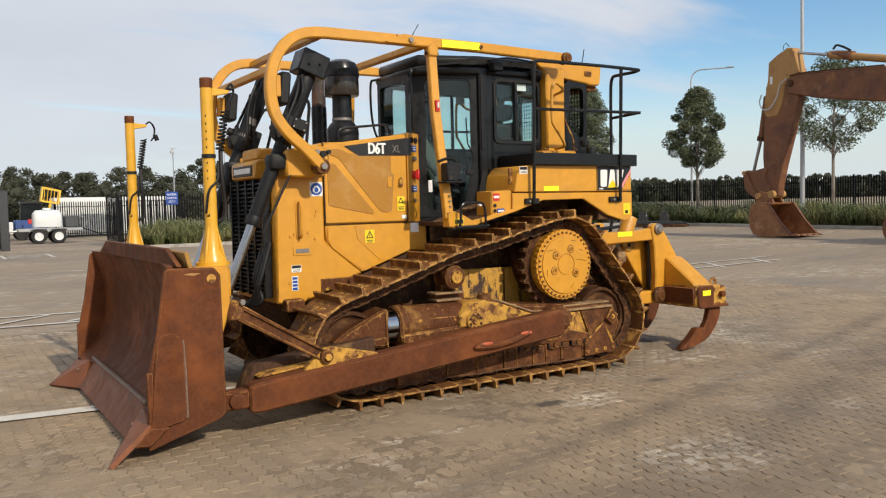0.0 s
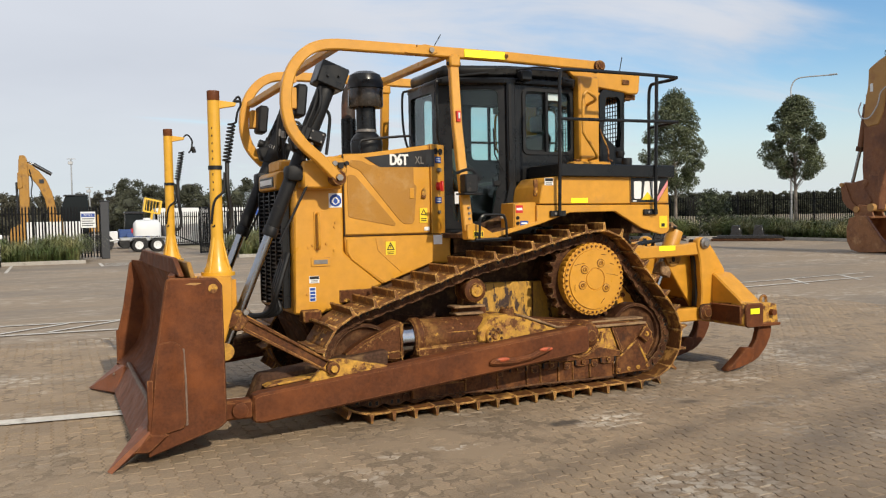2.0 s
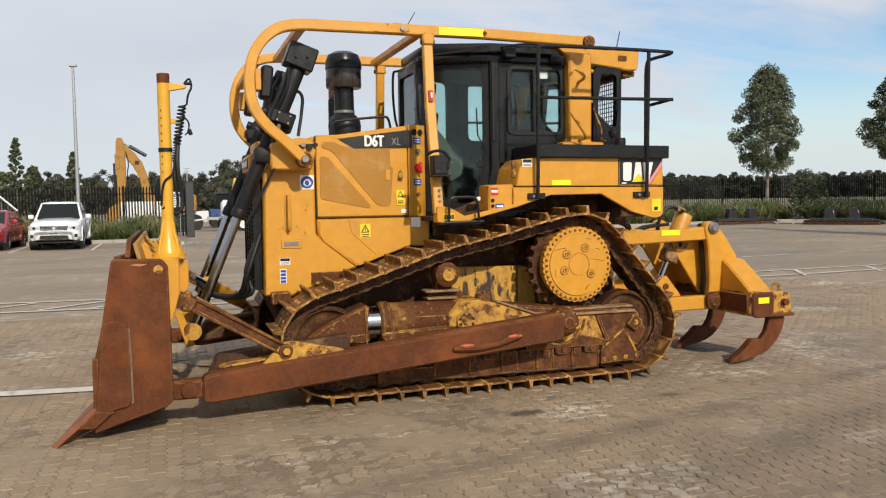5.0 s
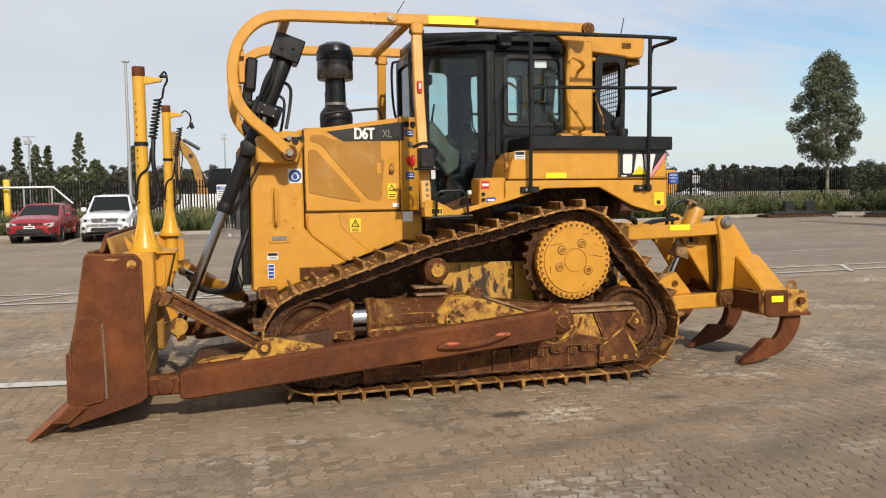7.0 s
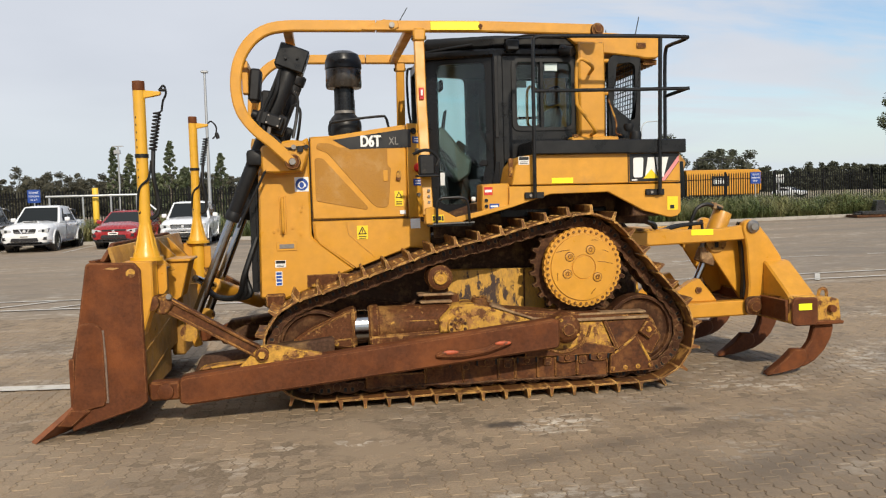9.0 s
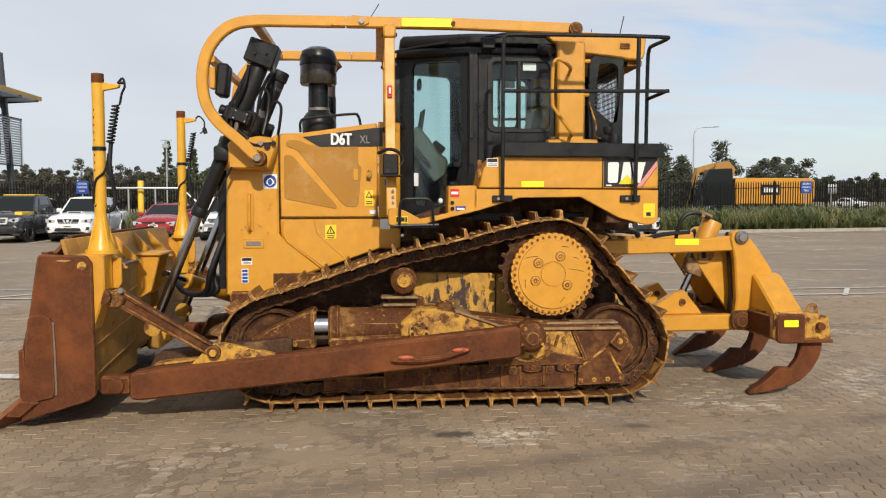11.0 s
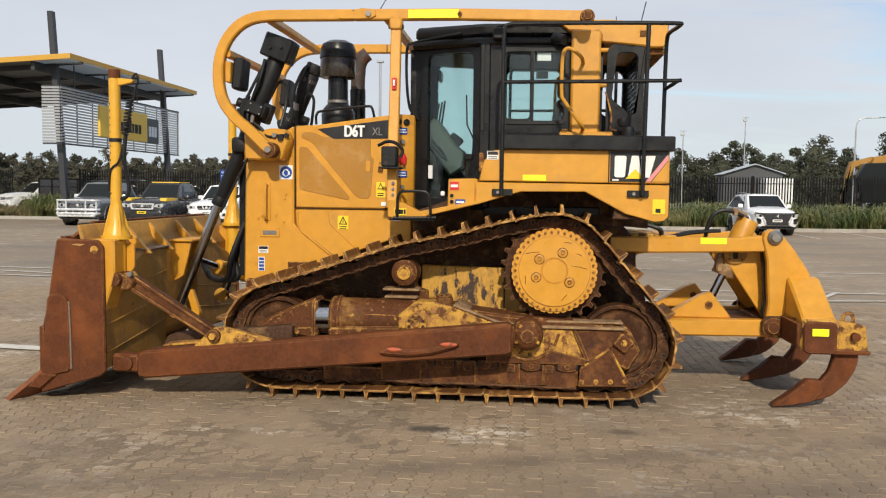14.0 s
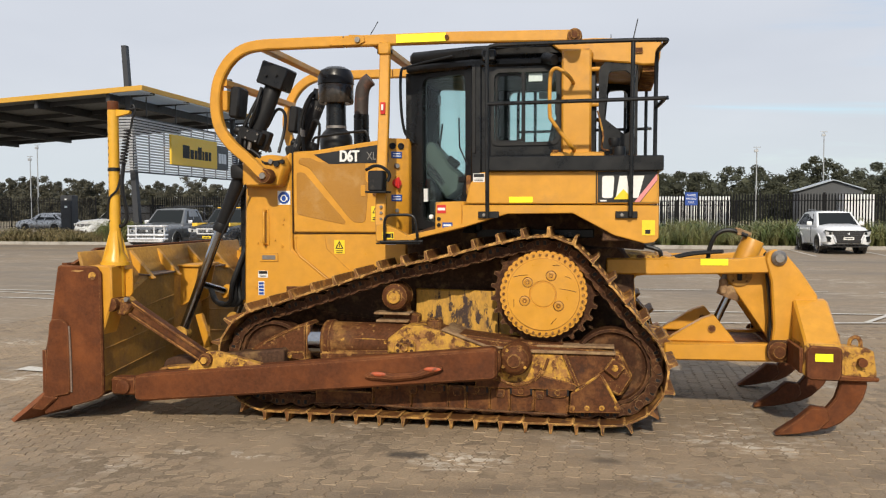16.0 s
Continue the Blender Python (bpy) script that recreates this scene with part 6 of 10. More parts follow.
part("cross_bar", tube([(-2.50, -0.85, 3.245), (-2.50, 0.85, 3.245)], 0.04, square=(0.04, 0.03)), m_yellow, D, "yellow sweep cross bar")
part("cross_bar", tube([(-2.885, -0.85, 2.95), (-2.885, 0.85, 2.95)], 0.04, square=(0.035, 0.03)), m_yellow, D, "yellow sweep cross bar")
part("cross_bar", tube([(-1.45, -0.85, 3.24), (-1.45, 0.85, 3.24)], 0.04, square=(0.04, 0.03)), m_yellow, D, "yellow sweep cross bar")
part("antenna", tube([(-1.56, -0.80, 3.28), (-1.46, -0.80, 3.44)], 0.004, 5), m_black, D)


# ---- cab ----
cab = part("cab_floor", prism([(-1.275, -0.33), (-0.63, -0.60), (0.40, -0.61), (0.40, 0.61), (-0.63, 0.60), (-1.275, 0.33)], 1.56, 1.64, 0.01, axis="z"), m_black, D, "black cab floor")


def wall(name, a, b, outer, inner, thick=0.05, mat=None, r=0.05, parent=D, label="", pane=True, pane_mat=None):
    """A cab wall from plan point a to b (u runs along it), with a glazed opening."""
    a, b = Vector((*a, 0)), Vector((*b, 0))
    d = (b - a).normalized()
    m = Matrix.Translation(a) @ Matrix(((d.x, -d.y, 0, 0), (d.y, d.x, 0, 0), (0, 0, 1, 0), (0, 0, 0, 1)))
    ob = part(name, ring(rounded(outer, 0.004), rounded(inner, r), 0, thick, m=m), mat or m_black, parent, label)
    if pane:
        g = part("pane", prism(rounded(inner, r), thick * 0.45, thick * 0.55, 0, m=m), pane_mat or m_glass, ob, "green-tinted glass pane")
        g.visible_shadow = False
    return ob, m


L1 = math.hypot(0.645, 0.27)
for s in (-1, 1):
    a, b = (-1.275, s * 0.33), (-0.63, s * 0.60)
    t = 0.05 if s < 0 else -0.05
    door, dm = wall("cab_door", a, b, [(0.0, 1.62), (L1 - 0.11, 1.62), (L1, 2.12), (L1, 3.06), (0.0, 3.06)], [(0.125, 1.70), (L1 - 0.20, 1.70), (L1 - 0.11, 2.12), (L1 - 0.11, 3.005), (0.125, 3.005)], t, r=0.07, label="black framed glass cab door")
    part("door_handle", box(L1 - 0.17, L1 - 0.10, -0.03 * (1 if s < 0 else -1), 0.02 * (1 if s < 0 else -1), 2.05, 2.10, 0.006, m=dm), m_black_dull, door)
    part("door_skirt", prism([(L1 - 0.11, 1.60), (L1 + 0.02, 1.60), (L1 + 0.02, 2.08), (L1 - 0.01, 2.08)], *yspan(-s, -0.005, -0.05), 0.004, m=dm), m_black, door)
    if s < 0:
        part("door_wiper", tube([dm @ V(0.535, -0.02 * (1 if s < 0 else -1), 2.62), dm @ V(0.545, -0.025 * (1 if s < 0 else -1), 2.36), dm @ V(0.63, -0.03 * (1 if s < 0 else -1), 2.20)], 0.007, 6), m_black, door)
    part("b_pillar", box(-0.67, -0.575, *yspan(s, 0.55, 0.632), 1.62, 3.08, 0.012), m_black, D)
    part("pillar_strip", box(-0.66, -0.625, *yspan(s, 0.625, 0.642), 2.30, 3.05, 0.004), m_black_dull, D)
    side, sm = wall("cab_side", (-0.61, s * 0.615), (0.14, s * 0.615), [(0.0, 2.09), (0.75, 2.09), (0.75, 3.08), (0.0, 3.08)], [(0.145, 2.39), (0.685, 2.39), (0.685, 2.995), (0.145, 2.995)], t, r=0.06, label="black cab side with a sliding window")
    part("window_gasket", ring(rounded([(-0.495, 2.362), (0.10, 2.362), (0.10, 3.022), (-0.495, 3.022)], 0.075), rounded([(-0.465, 2.392), (0.072, 2.392), (0.072, 2.992), (-0.465, 2.992)], 0.06), *yspan(s, 0.613, 0.631)), m_rubber, side)
    part("window_bar", box(-0.225, -0.195, *yspan(s, 0.60, 0.63), 2.39, 2.995, 0.003), m_black, side)
    if s < 0:
        inner_bar = ring(rounded([(-0.46, 2.39), (-0.21, 2.39), (-0.21, 2.99), (-0.46, 2.99)], 0.05), rounded([(-0.44, 2.41), (-0.23, 2.41), (-0.23, 2.97), (-0.44, 2.97)], 0.04), *yspan(s, 0.585, 0.595))
        part("slider_frame", inner_bar, m_black, side)
    part("pane_label", box(-0.17, -0.05, *yspan(s, 0.587, 0.591), 2.915, 2.985, 0.001), m_panelwhite, side)
    # grab rails and mirror at the cab front
    part("cab_grab_rail", tube(spline([(-1.245, s * 0.37, 2.42), (-1.32, s * 0.40, 2.52), (-1.345, s * 0.44, 2.75), (-1.345, s * 0.44, 3.05), (-1.30, s * 0.42, 3.10), (-1.10, s * 0.47, 3.135), (-0.84, s * 0.57, 3.16)], 5), 0.013, 8), m_black, D, "black cab grab rail")
    part("roof_light", box(-0.56, -0.44, *yspan(s, 0.625, 0.74), 3.08, 3.18, 0.012), m_black, D, "black roof work light")
    part("roof_light", cyl((-0.02, s * 0.64, 3.10), (0.06, s * 0.72, 3.07), 0.055, 0.045, 14), m_black, D)
front, fm = wall("cab_front", (-1.275, -0.33), (-1.275, 0.33), [(0.0, 1.64), (0.66, 1.64), (0.66, 3.06), (0.0, 3.06)], [(0.06, 1.95), (0.60, 1.95), (0.60, 2.99), (0.06, 2.99)], 0.05, r=0.05, label="black cab front with windscreen")
rear, rm = wall("cab_rear", (0.40, -0.57), (0.40, 0.57), [(0.0, 2.1), (1.14, 2.1), (1.14, 3.07), (0.0, 3.07)], [(0.06, 2.35), (1.08, 2.35), (1.08, 3.0), (0.06, 3.0)], 0.04, label="black cab rear with window")
roof = part("cab_roof", prism([(-1.30, -0.43), (-0.66, -0.63), (0.15, -0.645), (0.15, 0.645), (-0.66, 0.63), (-1.30, 0.43)], 3.045, 3.12, 0.02, axis="z"), m_black, D, "black cab roof")
part("roof_top", prism([(-1.27, -0.42), (-0.64, -0.61), (0.15, -0.62), (0.15, 0.62), (-0.64, 0.61), (-1.27, 0.42)], 3.12, 3.24, 0.03, axis="z"), m_black, roof)
part("roof_wiring", tube(spline([(-0.55, -0.63, 3.20), (-0.3, -0.64, 3.235), (0.0, -0.63, 3.22), (0.15, -0.63, 3.24)], 4), 0.01, 6), m_rubber, roof)

# inside the cab
# Added dark block: hides the bright ground seen through the lower door glass.
part("floor_tunnel", box(-1.10, -0.35, 0.10, 0.52, 1.64, 2.08, 0.03), m_black_dull, D)
seat = part("operator_seat", box(-0.52, 0.0, -0.25, 0.25, 1.95, 2.10, 0.05, seg=2), m_black_dull, D, "dark cloth operator seat")
part("backrest", prism([(-0.10, 2.05), (0.03, 2.05), (0.12, 2.62), (0.02, 2.64)], -0.24, 0.24, 0.04), m_black_dull, seat)
part("headrest", box(0.03, 0.12, -0.13, 0.13, 2.66, 2.84, 0.03, seg=2), m_black_dull, seat)
part("seat_base", box(-0.45, -0.05, -0.2, 0.2, 1.64, 1.95, 0.02), m_grey_green, seat)
dash = part("dash_console", prism([(-1.16, 2.40), (-1.10, 2.45), (-1.0, 2.33), (-0.92, 2.21), (-0.82, 2.13), (-0.84, 1.98), (-0.96, 1.90), (-1.02, 2.0), (-1.16, 2.18)], -0.28, 0.06, 0.02), m_grey_green, D, "grey-green dash console with screen")
part("dash_column", prism([(-1.20, 1.64), (-1.20, 2.24), (-1.08, 2.12), (-1.02, 1.64)], -0.22, 0.12, 0.02), m_black_dull, dash)
part("dash_trim", prism([(-1.13, 2.26), (-1.04, 2.16), (-0.97, 2.06), (-1.0, 2.03), (-1.14, 2.19)], -0.289, -0.279, 0.003), m_black_dull, dash)
for k in range(3):
    part("dash_lever", tube([(-1.11 + 0.02 * k, -0.20 + 0.07 * k, 2.33), (-1.07 + 0.02 * k, -0.22 + 0.07 * k, 2.58 + 0.02 * k)], 0.009, 7), m_black, dash)
part("dash_monitor", box(-0.065, 0.065, -0.03, 0.03, -0.075, 0.075, 0.012, m=Matrix.Translation((-0.93, -0.20, 2.22)) @ Matrix.Rotation(radians(38), 4, "Y")), m_black, dash)
part("lever", tube([(-0.66, -0.32, 1.9), (-0.68, -0.34, 2.14)], 0.016, 8), m_black, dash)
part("armrest_console", prism([(-0.72, 1.64), (-0.66, 2.04), (-0.46, 2.10), (-0.12, 2.14), (-0.12, 1.64)], -0.45, -0.30, 0.025), m_grey_green, D, "grey-green armrest console")
part("armrest_console", prism([(-0.70, 1.64), (-0.66, 2.06), (-0.30, 2.14), (-0.12, 2.12), (-0.12, 1.64)], 0.30, 0.46, 0.025), m_grey_green, D)
part("joystick", tube([(-0.62, -0.385, 2.12), (-0.66, -0.385, 2.28)], 0.022, 8), m_black, D)
part("head_lining", prism([(-1.19, -0.30), (-0.62, -0.54), (0.36, -0.55), (0.36, 0.55), (-0.62, 0.54), (-1.19, 0.30)], 3.0, 3.05, 0.01, axis="z"), m_black_dull, D)
part("cab_mirror", box(-1.10, -1.06, -0.16, 0.02, 2.80, 2.90, 0.012), m_black, D)
part("door_label", box(0.14, 0.18, -0.004, 0.012, 1.88, 2.0, 0.001, m=Matrix.Translation((-1.275, -0.33, 0)) @ Matrix.Rotation(math.atan2(-0.27, 0.645), 4, "Z")), m_panelwhite, D, "white label on the door glass")

# ---- roll-over frame behind the cab ----
rops = part("rops_roof", prism([(0.02, 3.22), (0.02, 3.245), (0.40, 3.255), (0.72, 3.235), (0.945, 3.23), (0.93, 3.05), (0.905, 3.015), (0.78, 3.015), (0.72, 3.03), (0.372, 3.065), (0.372, 3.12), (0.14, 3.12)], -0.655, 0.655, 0.012), m_yellow, D, "yellow roll-over protection frame")
for s in (-1, 1):
    part("rops_post", box(0.12, 0.37, *yspan(s, 0.50, 0.72), 2.24, 3.16, 0.018), m_yellow, rops, "square yellow frame post")
    part("post_foot", box(0.03, 0.48, *yspan(s, 0.46, 0.76), 2.21, 2.29, 0.012), m_yellow, rops)
    part("grab_bar", tube(spline([(0.22, s * 0.72, 2.87), (0.19, s * 0.90, 2.90), (0.10, s * 0.91, 2.965), (0.05, s * 0.91, 2.945), (0.035, s * 0.91, 2.85), (0.035, s * 0.91, 2.60), (0.06, s * 0.91, 2.53), (0.20, s * 0.90, 2.34), (0.23, s * 0.72, 2.31)], 5), 0.016, 8), m_yellow, rops)
    part("foot_bolt", cyl((0.07, s * 0.735, 2.285), (0.07, s * 0.735, 2.31), 0.03, seg=6), m_frame, rops)
    frame_out = [(0.43, 2.27), (0.735, 2.27), (0.75, 3.02), (0.715, 3.06), (0.495, 3.065), (0.43, 3.0)]
    frame_in = [(0.475, 2.58), (0.645, 2.44), (0.69, 2.46), (0.695, 2.95), (0.65, 2.985), (0.515, 2.975)]
    part("rear_window_frame", ring(rounded(frame_out, 0.03), rounded(frame_in, 0.03), *yspan(s, 0.575, 0.635)), m_black, D, "black rear window guard frame")
    part("frame_hinge", cyl((0.365, s * 0.61, 2.70), (0.44, s * 0.61, 2.70), 0.02, seg=8), m_yellow, D)
    part("frame_hinge", cyl((0.365, s * 0.61, 3.0), (0.44, s * 0.61, 3.0), 0.02, seg=8), m_yellow, D)
    part("wire", tube(spline([(0.42, s * 0.65, 2.64), (0.44, s * 0.66, 2.57), (0.47, s * 0.72, 2.42), (0.46, s * 0.74, 2.32), (0.52, s * 0.73, 2.30)], 4), 0.008, 6), m_yellow_dirty, D)
    part("rear_lamp", lathe([(0.0, 0.09), (0.05, 0.085), (0.055, 0.05), (0.05, 0.0)], (0.60, s * 0.86, 2.235), (0, 0, 1), 14), m_black_dull, D)
    part("filler_cap", lathe([(0.0, 0.07), (0.045, 0.065), (0.05, 0.04), (0.035, 0.0)], (0.56, s * 0.80, 2.33), (s * 0.0, -s * 0.0, 1), 12), m_black_dull, D)
guardmesh = part("mesh_frame", ring([(-0.58, 2.27), (0.58, 2.27), (0.58, 3.05), (-0.58, 3.05)], [(-0.55, 2.30), (0.55, 2.30), (0.55, 3.02), (-0.55, 3.02)], 0.725, 0.755, axis="x"), m_black, D, "black rear window mesh guard")
for i in range(24):
    y = -0.53 + i * 0.046
    part("mesh_wire", box(0.737, 0.743, y - 0.004, y + 0.004, 2.30, 3.02, 0), m_black, guardmesh)
for i in range(16):
    z = 2.30 + i * 0.046
    part("mesh_wire", box(0.736, 0.744, -0.55, 0.55, z - 0.004, z + 0.004, 0), m_black, guardmesh)
fan = part("fan_grille", box(0.79, 0.925, -0.60, 0.60, 2.985, 3.016, 0.008), m_frame, D, "brown ribbed grille under the rear overhang")
for i in range(15):
    part("grille_rib", box(0.79, 0.925, -0.59 + i * 0.083, -0.565 + i * 0.083, 2.965, 2.988, 0.004), m_frame, fan)
part("antenna", tube([(0.71, -0.60, 3.23), (0.75, -0.60, 3.41)], 0.005, 5), m_black, D)
part("antenna", tube([(0.53, -0.30, 3.24), (0.53, -0.30, 3.35)], 0.004, 5), m_black, D)
part("antenna_base", box(0.70, 0.79, -0.672, -0.654, 3.11, 3.16, 0.004), m_frame, D)

# ---- tanks, fenders, steps and rails ----
for s in (-1, 1):
    tank = part("side_tank", prism([(-0.635, 1.855), (-0.595, 2.02), (-0.52, 2.105), (-0.44, 2.115), (0.90, 2.115), (0.905, 1.86), (0.90, 1.845)], *yspan(s, 0.62, 1.14), 0.014), m_yellow, D, "yellow side tank behind the cab door")
    part("tank_seam", box(0.415, 0.425, *yspan(s, 1.135, 1.143), 1.85, 2.11, 0.001), m_black, tank)
    part("platform_edge", prism([(-0.445, 2.115), (-0.445, 2.235), (0.935, 2.225), (0.935, 2.105)], *yspan(s, 0.63, 1.20), 0.008), m_black, D, "black platform edge")
    fender = part("fender", prism([(-1.365, 1.535), (-1.365, 1.60), (-1.19, 1.61), (-1.13, 1.595), (-0.66, 1.69), (-0.66, 1.845), (0.905, 1.835), (0.905, 1.58), (0.87, 1.545), (0.80, 1.535), (0.56, 1.60), (0.235, 1.775), (-0.29, 1.77), (-0.63, 1.665), (-0.90, 1.60), (-1.16, 1.535)], *yspan(s, 1.105, 1.145), 0.006), m_yellow, D, "yellow fender over the track")
    # Deck, inner wall and tail: the shade under the fender is in their brown.
    part("fender_deck", prism([(-1.36, 1.59), (-1.1, 1.585), (-0.66, 1.70), (-0.64, 1.85), (0.90, 1.84), (0.90, 1.80), (0.26, 1.78), (-0.29, 1.775), (-0.63, 1.67), (-1.16, 1.55), (-1.36, 1.55)], *yspan(s, 0.50, 1.11), 0.004), m_brownframe, fender, "fender underside, dark brown with its shade in the colour")
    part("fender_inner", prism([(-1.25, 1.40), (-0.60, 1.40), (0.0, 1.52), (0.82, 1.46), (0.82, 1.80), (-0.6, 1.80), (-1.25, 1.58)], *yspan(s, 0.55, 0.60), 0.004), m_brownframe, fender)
    part("fender_tail", prism([(0.50, 1.80), (0.88, 1.80), (0.72, 1.55), (0.46, 1.55)], *yspan(s, 0.62, 1.10), 0.01), m_brownframe, fender)
    boxy = part("control_box", prism([(-0.895, 1.60), (-0.89, 1.87), (-0.66, 1.875), (-0.645, 1.86), (-0.645, 1.69), (-0.665, 1.655)], *yspan(s, 0.86, 1.115), 0.010), m_yellow, D, "yellow ground-level control box")
    part("box_door", prism(rounded([(-0.885, 1.615), (-0.885, 1.86), (-0.67, 1.865), (-0.67, 1.675)], 0.02), *yspan(s, 1.114, 1.122), 0.002), m_yellow, boxy)
    part("red_label", box(-0.875, -0.80, *yspan(s, 1.12, 1.126), 1.775, 1.845, 0.001), m_red, boxy, "red and white label")
    part("label_bar", box(-0.868, -0.807, *yspan(s, 1.124, 1.1275), 1.80, 1.822, 0), m_white, boxy)
    part("blue_label", box(-0.83, -0.745, *yspan(s, 1.12, 1.126), 1.655, 1.70, 0.001), m_blue, boxy, "blue label")
    part("label_bar", box(-0.82, -0.755, *yspan(s, 1.124, 1.1275), 1.67, 1.685, 0), m_white, boxy)
    for z in (1.68, 1.73):
        part("push_button", cyl((-0.858, s * 1.118, z), (-0.858, s * 1.135, z), 0.016, seg=12), m_black, boxy)
    part("side_latch", box(-0.64, -0.60, *yspan(s, 1.04, 1.075), 1.93, 2.09, 0.008), m_yellow_dirty, D)
    part("white_camera", box(-0.965, -0.93, *yspan(s, 0.98, 1.02), 1.725, 1.765, 0.008), m_white, D)
    rail = part("hand_rail", tube(spline([(-0.445, s * 1.20, 1.74), (-0.445, s * 1.215, 2.2), (-0.445, s * 1.225, 2.8), (-0.44, s * 1.23, 3.05), (-0.405, s * 1.23, 3.105), (-0.2, s * 1.23, 3.112), (0.5, s * 1.23, 3.112), (0.90, s * 1.23, 3.105), (0.945, s * 1.21, 3.10), (0.93, s * 1.13, 3.09), (0.905, s * 0.95, 3.085), (0.895, s * 0.88, 3.06), (0.89, s * 0.86, 2.9), (0.885, s * 0.86, 2.24)], 5), 0.017, 9), m_black, D, "black tubular hand rail")
    part("mid_rail", tube(spline([(-0.445, s * 1.225, 2.65), (0.3, s * 1.225, 2.655), (0.90, s * 1.225, 2.66), (0.935, s * 1.20, 2.66), (0.90, s * 0.90, 2.64), (0.885, s * 0.86, 2.63)], 5), 0.016, 9), m_black, rail)
    part("rear_post", tube([(0.685, s * 1.20, 1.75), (0.695, s * 1.225, 3.11)], 0.018, 9), m_black, rail)
    for x in (-0.455, 0.64):
        part("rail_foot", box(x - 0.07, x + 0.10, *yspan(s, 1.145, 1.175), 1.735, 1.79, 0.005), m_black_dull, rail)
        part("foot_bolt", cyl((x - 0.02, s * 1.17, 1.762), (x - 0.02, s * 1.185, 1.762), 0.014, seg=6), m_steel, rail)
    part("step_loop", tube(spline([(-1.305, s * 1.20, 1.535), (-1.302, s * 1.21, 1.60), (-1.298, s * 1.215, 1.71), (-1.27, s * 1.215, 1.755), (-1.20, s * 1.215, 1.762), (-1.10, s * 1.215, 1.762), (-1.055, s * 1.215, 1.748), (-1.035, s * 1.215, 1.70), (-1.025, s * 1.21, 1.60), (-1.022, s * 1.20, 1.535)], 5), 0.012, 8), m_black, D, "black step grab loop")
    part("step_bar", tube([(-1.34, s * 1.20, 1.538), (-0.98, s * 1.20, 1.545)], 0.014, 8), m_black, D)
    part("step_tread", box(-1.38, -1.00, *yspan(s, 1.10, 1.20), 1.520, 1.533, 0.003), m_black_dull, D)
    part("step_housing", prism([(-1.395, 1.54), (-1.395, 1.68), (-1.34, 1.69), (-1.26, 1.665), (-1.20, 1.635), (-1.06, 1.555), (-1.05, 1.54)], *yspan(s, 1.04, 1.15), 0.008), m_yellow, D, "yellow step housing")
    ext = part("extinguisher_bracket", box(-1.44, -1.31, *yspan(s, 1.10, 1.22), 1.96, 2.13, 0.012), m_black_dull, D, "black box with cables on the sweep post")
    part("bracket_plate", box(-1.46, -1.28, *yspan(s, 1.06, 1.24), 1.945, 1.962, 0.004), m_black_dull, ext)
    part("wire_bundle", tube(spline([(-1.48, s * 1.12, 2.14), (-1.40, s * 1.16, 2.17), (-1.33, s * 1.16, 2.16), (-1.27, s * 1.15, 2.10), (-1.29, s * 1.15, 2.04)], 4), 0.014, 7), m_rubber, ext)
    for z in (1.73, 1.78, 1.83):
        part("red_bolt", cyl((-1.355, s * 1.09, z), (-1.355, s * 1.125, z), 0.012, seg=8), m_steel, D)
    part("tank_tape", box(-0.275, -0.085, *yspan(s, 1.14, 1.1435), 1.862, 1.908, 0.0006), m_tape, tank, "fluorescent yellow tape")
decal("danger_decal", -0.57, -0.475, 2.03, 2.10, -1.142, m_white, "white danger decal with black and red band", D, [(0.05, 0.95, 0.55, 0.95), (0.12, 0.88, 0.3, 0.38), (0.12, 0.88, 0.12, 0.2)], m_decal_black)
decal("step_decal", -1.335, -1.235, 1.56, 1.62, -1.154, m_warn, "yellow decal with black marks", D, [(0.05, 0.2, 0.15, 0.85), (0.25, 0.75, 0.2, 0.8), (0.8, 0.95, 0.15, 0.85)], m_decal_black)
d = decal("hot_decal", 0.775, 0.875, 1.60, 1.70, -1.147, m_warn, "yellow warning decal with a black mark", D, [(0.25, 0.65, 0.12, 0.45)], m_decal_black)
part("print_bar", box(0.775, 0.875, -1.1485, -1.146, 1.69, 1.72, 0.0005), m_warn, d)
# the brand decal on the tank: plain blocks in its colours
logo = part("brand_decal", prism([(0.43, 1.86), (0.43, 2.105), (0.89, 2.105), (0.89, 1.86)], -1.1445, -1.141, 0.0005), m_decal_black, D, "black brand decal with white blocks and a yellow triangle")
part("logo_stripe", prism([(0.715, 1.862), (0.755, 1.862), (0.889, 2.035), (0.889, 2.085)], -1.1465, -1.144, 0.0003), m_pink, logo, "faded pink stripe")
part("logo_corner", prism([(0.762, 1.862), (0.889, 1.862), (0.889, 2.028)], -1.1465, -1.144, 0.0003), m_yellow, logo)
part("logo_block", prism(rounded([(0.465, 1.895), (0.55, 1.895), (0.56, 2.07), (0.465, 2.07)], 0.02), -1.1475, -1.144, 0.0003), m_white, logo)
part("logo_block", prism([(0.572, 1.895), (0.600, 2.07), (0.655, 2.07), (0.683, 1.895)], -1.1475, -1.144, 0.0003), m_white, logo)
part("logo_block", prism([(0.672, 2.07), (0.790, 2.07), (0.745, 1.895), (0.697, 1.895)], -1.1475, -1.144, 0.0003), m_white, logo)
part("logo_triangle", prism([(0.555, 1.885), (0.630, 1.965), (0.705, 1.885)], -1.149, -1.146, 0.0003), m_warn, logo)
